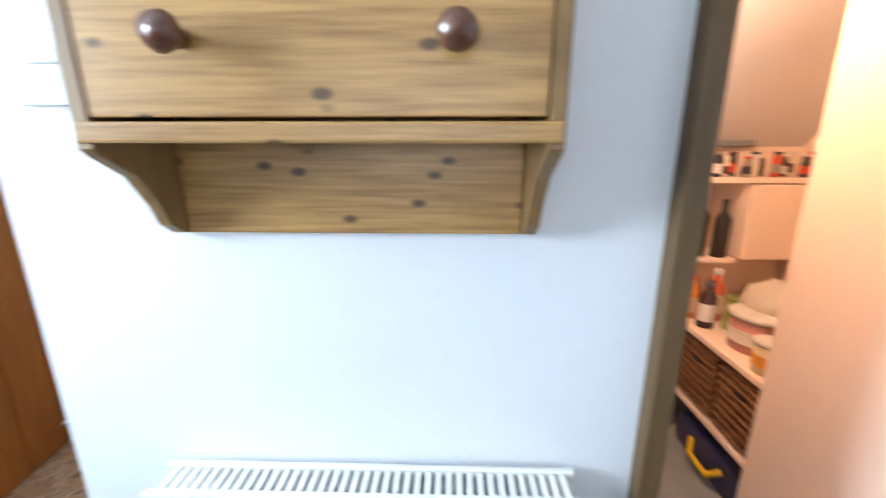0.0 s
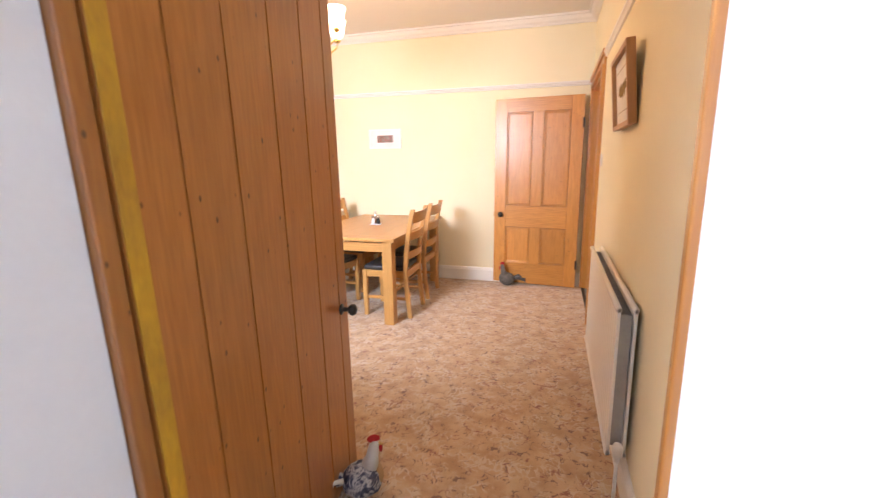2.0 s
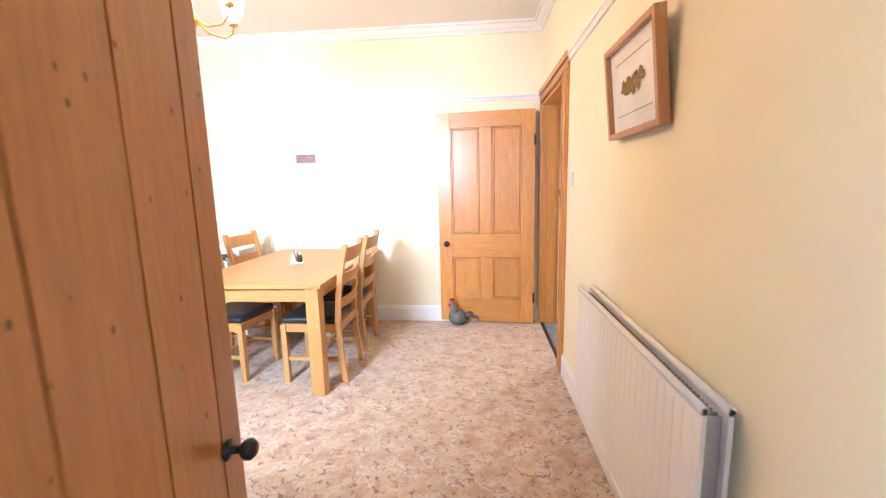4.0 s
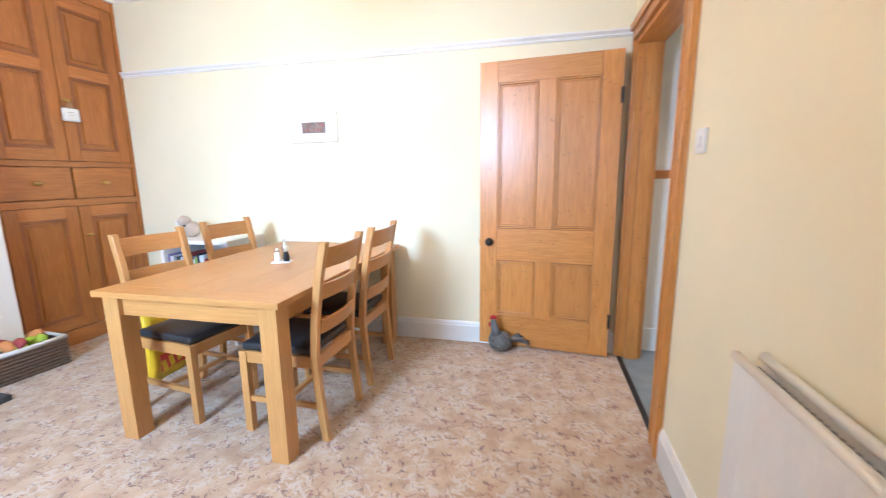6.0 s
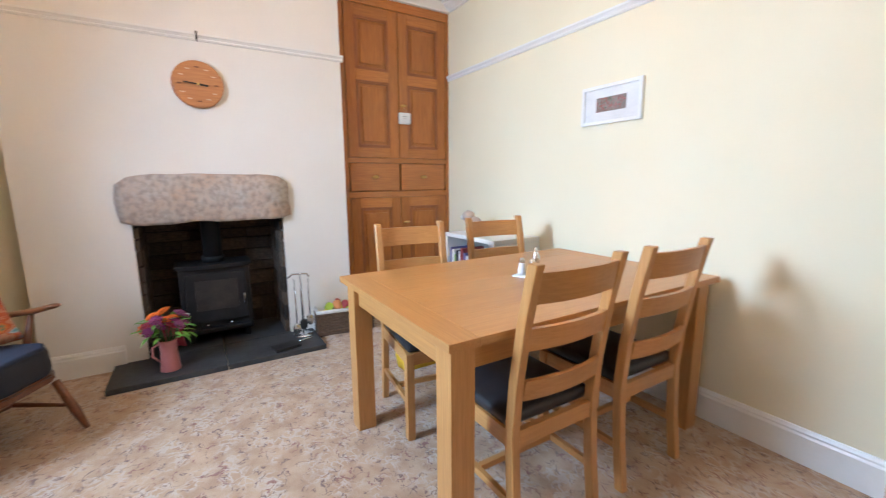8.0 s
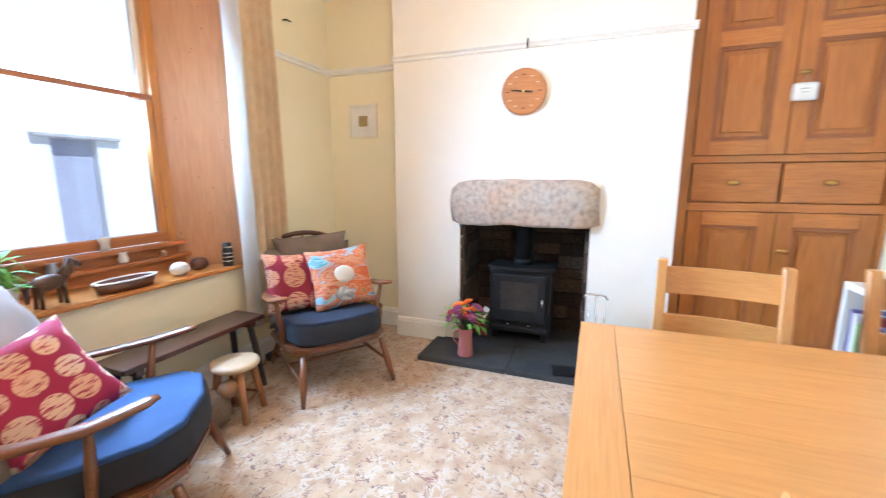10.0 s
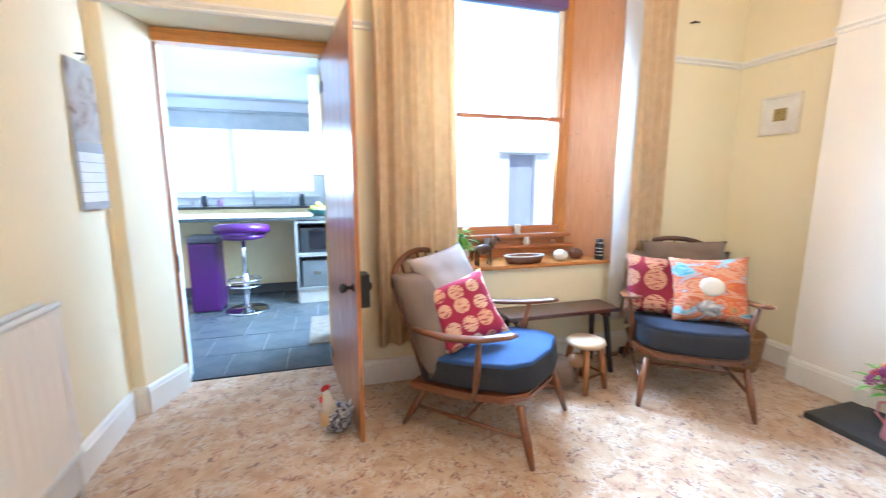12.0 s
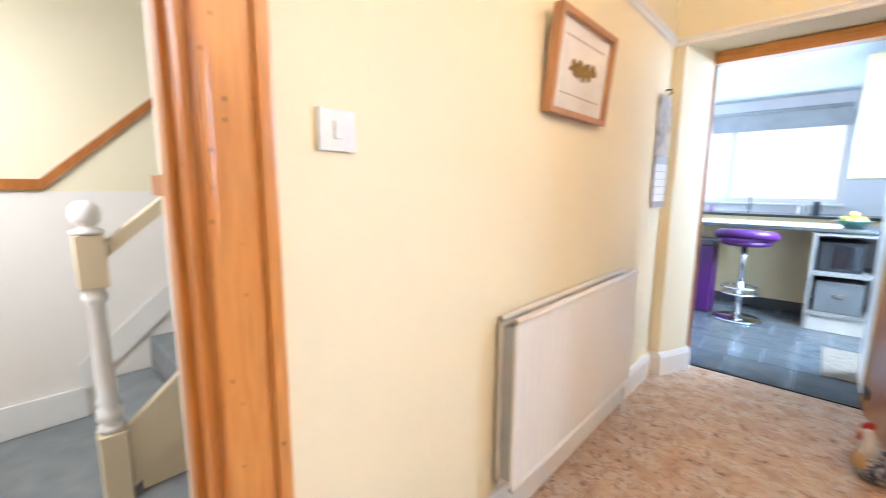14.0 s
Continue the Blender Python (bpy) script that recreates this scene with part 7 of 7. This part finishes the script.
# ---------------------------------------------------------------- kitchen
kwin = new("window_2")
structure(kwin, "wide white kitchen window above the sink", "window")
for x0, x1 in ((-0.95, -0.88), (0.34, 0.41), (1.63, 1.70)):
    part("window_frame", box(x0, x1, -3.32, -3.25, 1.08, 2.36, 0.006), M_GLOSSWHITE, kwin)
for z0, z1 in ((1.08, 1.15), (2.29, 2.36)):
    part("window_frame", box(-0.88, 0.34, -3.32, -3.25, z0, z1, 0.006), M_GLOSSWHITE, kwin)
    part("window_frame", box(0.41, 1.63, -3.32, -3.25, z0, z1, 0.006), M_GLOSSWHITE, kwin)
for x0, x1 in ((-0.88, 0.34), (0.41, 1.63)):
    g = part("pane", box(x0, x1, -3.29, -3.285, 1.15, 2.29), M_GLASS, kwin, "clear glass pane")
    g.visible_shadow = False
part("window_sill", box(-0.98, 1.73, -3.26, -3.12, 1.05, 1.079, 0.006), M_GLOSSWHITE, kwin)
bl = thing("roller_blind", pose(0.375, -3.17, 0), "pale grey blind rolled down a little", "blind")
part("fabric", box(-1.3, 1.3, -0.012, 0.0, 2.15, 2.40, 0.003), material("grey_blind_cloth", (0.5, 0.52, 0.52), 0.8), bl)
part("roll", tube([(-1.3, -0.005, 2.42), (1.3, -0.005, 2.42)], 0.03, 12), bpy.data.materials["grey_blind_cloth"], bl, "", True)

wt = tagged(part("sink_worktop", box(-1.54, 2.45, -3.19, -2.57, 0.90, 0.938, 0.006), M_WORKTOP), "dark granite worktop under the kitchen window", "worktop")
for k in range(6):
    u = thing("base_unit", pose(-1.53 + 0.655 * k, -3.17, 0), "cream kitchen base unit with a bar handle", "kitchen unit", "kitchen base units")
    part("body", box(0, 0.65, 0, 0.56, 0.10, 0.899), M_CREAMUNIT, u)
    part("plinth", box(0, 0.65, 0.02, 0.50, 0, 0.099), plain("dark_plinth", (0.05, 0.045, 0.04)), u)
    d = part("door", box(0.004, 0.646, 0.561, 0.58, 0.105, 0.895, 0.003), M_CREAMUNIT, u)
    part("handle", tube([(0.1, 0.60, 0.80), (0.3, 0.60, 0.80)], 0.006, 8), M_CHROME, d, "steel bar handle", True)
tap = thing("kitchen_tap", pose(0.05, -3.0, 0.9385), "chrome swan-neck kitchen tap", "tap")
part("spout", tube([(0, 0, 0), (0, 0, 0.2), (0, 0.04, 0.26), (0, 0.10, 0.27), (0, 0.14, 0.23)], 0.011, 10), M_CHROME, tap, "", True)
part("lever", tube([(0.0, 0, 0.05), (0.06, 0, 0.09)], 0.006, 8), M_CHROME, tap, "", True)
for x, h, col, lab in ((0.72, 0.16, (0.03, 0.03, 0.04), "dark bottle on the kitchen window sill"), (-0.7, 0.18, (0.04, 0.05, 0.05), "dark storage jar on the worktop"), (0.5, 0.10, (0.35, 0.2, 0.35), "purple pot on the worktop"), (-0.55, 0.12, (0.6, 0.6, 0.6), "white mug on the worktop")):
    jar(x, -2.8, 0.9385, 0.045, h, col, lab, 0.85, col)

bar = thing("breakfast_bar", pose(0, 0, 0), "dark-topped breakfast bar with open end shelves", "breakfast bar")
part("bar_top", box(-1.545, 0.75, -0.95, -0.235, 0.905, 0.94, 0.006), M_WORKTOP, bar)
part("back_panel", box(-0.72, 0.75, -0.93, -0.90, 0.0, 0.904), M_CREAMUNIT, bar, "cream back panel")
part("kick_board", box(-0.72, 0.75, -0.8995, -0.88, 0.0, 0.10), plain("dark_plinth", (0.05, 0.045, 0.04)), bar)
part("end_panel", box(-0.76, -0.735, -0.93, -0.25, 0.0, 0.904, 0.002), M_GREYUNIT, bar, "grey end panel")
part("shelf_back", box(-1.54, -0.7605, -0.93, -0.90, 0.0, 0.904), M_GREYUNIT, bar)
for z in (0.14, 0.51, 0.87):
    part("shelf", box(-1.54, -0.7605, -0.8995, -0.255, z, z + 0.03, 0.002), M_GREYUNIT, bar, "pale grey shelf")
part("plinth", box(-1.54, -0.7605, -0.8995, -0.27, 0.0, 0.139), material("pale_oak_laminate", (0.48, 0.42, 0.34), 0.5), bar, "pale plinth")
mw = thing("microwave", pose(-0.93, -0.56, 0.5405), "black microwave oven on the shelf", "microwave")
part("case", box(-0.15, 0.15, -0.2, 0.2, 0.0, 0.27, 0.006), M_BLACKIRON, mw)
part("door_glass", box(-0.12, 0.06, 0.2005, 0.206, 0.03, 0.24, 0.003), material("black_glass", (0.01, 0.01, 0.012), 0.08, bump=0.0), mw, "dark glass door")
bx = thing("storage_box", pose(-0.95, -0.5, 0.1705), "grey fabric storage box with a pale label holder", "box")
part("body", box(-0.16, 0.16, -0.2, 0.2, 0, 0.29, 0.01), material("grey_felt", (0.12, 0.115, 0.105), 0.9), bx)
part("label_holder", box(-0.035, 0.035, 0.2005, 0.205, 0.14, 0.175, 0.002), M_CHROME, bx)
for k, (x, col) in enumerate(((-1.2, (0.10, 0.16, 0.05)), (-1.28, (0.35, 0.05, 0.05)), (-1.36, (0.05, 0.06, 0.2)), (-1.44, (0.5, 0.45, 0.3)))):
    jar(x, -0.42, 0.5405, 0.035, 0.2, col, "coloured %s bottle on the bar shelf" % ["green", "red", "blue", "cream"][k], 0.6, col)
fb = thing("fruit_bowl", pose(-0.98, -0.5, 0.9405), "pale bowl of fruit on the breakfast bar", "bowl")
part("bowl", lathe([(0, 0), (0.06, 0), (0.12, 0.06), (0.125, 0.065), (0.11, 0.06), (0.05, 0.012), (0, 0.012)], 22, close=False), plain("teal_glaze", (0.10, 0.22, 0.18), 0.3), fb, "", True)
for k in range(7):
    a = k * 0.9
    o = part("fruit", blob(0.035, 0.035, 0.034, None, None, 2), plain("fruit_%d" % (k % 3), [(0.6, 0.4, 0.05), (0.3, 0.4, 0.06), (0.55, 0.15, 0.05)][k % 3], 0.4), None, "", True)
    o.matrix_basis = pose(-0.98 + 0.06 * math.cos(a) * (k < 6), -0.5 + 0.06 * math.sin(a) * (k < 6), 0.9405 + (0.07 if k < 6 else 0.115))
    tagged(o, "ripe fruit heaped in the bowl", "fruit", "fruit in the bowl")
uc = thing("wall_unit", pose(-1.545, -1.25, 0), "cream kitchen wall unit", "kitchen unit")
part("body", box(0, 0.60, 0, 0.45, 1.385, 2.50, 0.003), M_CREAMUNIT, uc)
part("door", box(0.601, 0.62, 0.003, 0.447, 1.39, 2.495, 0.003), M_CREAMUNIT, uc)

bs = thing("bar_stool", pose(-0.25, -0.18, 0), "purple padded bar stool on a chrome pedestal", "bar stool")
part("base", lathe([(0, 0), (0.20, 0), (0.205, 0.006), (0.19, 0.016), (0.05, 0.03), (0.03, 0.05), (0, 0.05)], 32, close=False), M_CHROME, bs, "", True)
part("column", tube([(0, 0, 0.04), (0, 0, 0.40)], 0.028, 16), M_CHROME, bs, "", True)
part("piston", tube([(0, 0, 0.40), (0, 0, 0.74)], 0.019, 16), M_CHROME, bs, "", True)
for z in (0.33, 0.27):
    part("foot_ring", tube([(0.15 * math.cos(2 * math.pi * k / 24), 0.04 + 0.13 * math.sin(2 * math.pi * k / 24), z) for k in range(25)], 0.009, 8), M_CHROME, bs, "", True)
sb = lathe([(0, 0.735), (0.15, 0.735), (0.20, 0.75), (0.21, 0.775), (0.19, 0.795), (0, 0.79)], 28, close=False)
part("seat", sb, M_PURPLE, bs, "purple padded seat", True)
part("backrest", tube([(0.215 * math.cos(t), 0.03 + 0.20 * math.sin(t), 0.835 + 0.03 * math.sin(t)) for t in [radians(-15 + 210 * k / 16) for k in range(17)]], [0.03] + [0.045] * 15 + [0.03], 12), M_PURPLE, bs, "low curved padded back", True)
bn = thing("kitchen_bin", pose(0.13, -0.35, 0), "tall purple and grey kitchen bin", "bin")
part("body", box(-0.13, 0.13, -0.15, 0.15, 0, 0.70, 0.02), M_PURPLE, bn)
part("lid", box(-0.135, 0.135, -0.155, 0.155, 0.701, 0.76, 0.015), plain("bin_grey", (0.08, 0.08, 0.09), 0.4), bn, "dark lid")
mat_ = tagged(part("door_mat", box(-1.50, -0.88, 0.25, 0.96, -0.002, 0.008, 0.003), material("coir_mat", (0.22, 0.17, 0.12), 0.95, second=(0.14, 0.11, 0.08), scale=20, bump=0.8, grain=200)), "brown woven door mat on the kitchen tiles", "mat")

# slate floor tiles, one by one
b = bmesh.new()
bx_ = box(-0.197, 0.197, -0.197, 0.197, -0.012, 0, 0.0025)
tile_me = bpy.data.meshes.new("tile")
bx_.to_mesh(tile_me)
bx_.free()
b.free()
tile_me.materials.append(M_TILE)
rnd = random.Random(2)
kf = bpy.data.objects["floor_kitchen"]
for i in range(10):
    for j in range(11):
        ob = new("tile", tile_me)
        ob.parent = kf
        ob.matrix_basis = pose(-1.34 + 0.4 * i + (0.2 if j % 2 else 0), 1.175 - 0.4 * j, -0.003 + rnd.uniform(-0.0012, 0.0012), rnd.uniform(-0.15, 0.15), rnd.uniform(-0.15, 0.15), 0)

# ---------------------------------------------------------------- last small things
cb = thing("plug_adaptor", pose(-3.22, 1.80, 0), "black plug adaptor with trailing cable by the skirting", "adaptor")
part("body", box(-0.05, 0.05, -0.02, 0.03, 0.0, 0.05, 0.006), M_BLACKIRON, cb)
part("cable", tube([(0.05, 0.0, 0.02), (0.12, 0.03, 0.008), (0.20, 0.0, 0.008), (0.26, -0.02, 0.05)], 0.004, 6), M_BLACKIRON, cb, "black cable", True)
sk2 = thing("wall_socket", pose(-2.98, 1.762, 0.30), "white wall socket beside the bench", "socket")
part("plate", box(-0.045, 0.045, -0.0215, -0.012, -0.043, 0.043, 0.003), M_WHITEPLASTIC, sk2)
hk2 = part("rail_hook", tube([(-3.62, 1.745, 2.42), (-3.62, 1.775, 2.42), (-3.655, 1.785, 2.415)], 0.006, 8), M_BLACKIRON)
tagged(hk2, "small dark iron hook above the curtain", "hook")
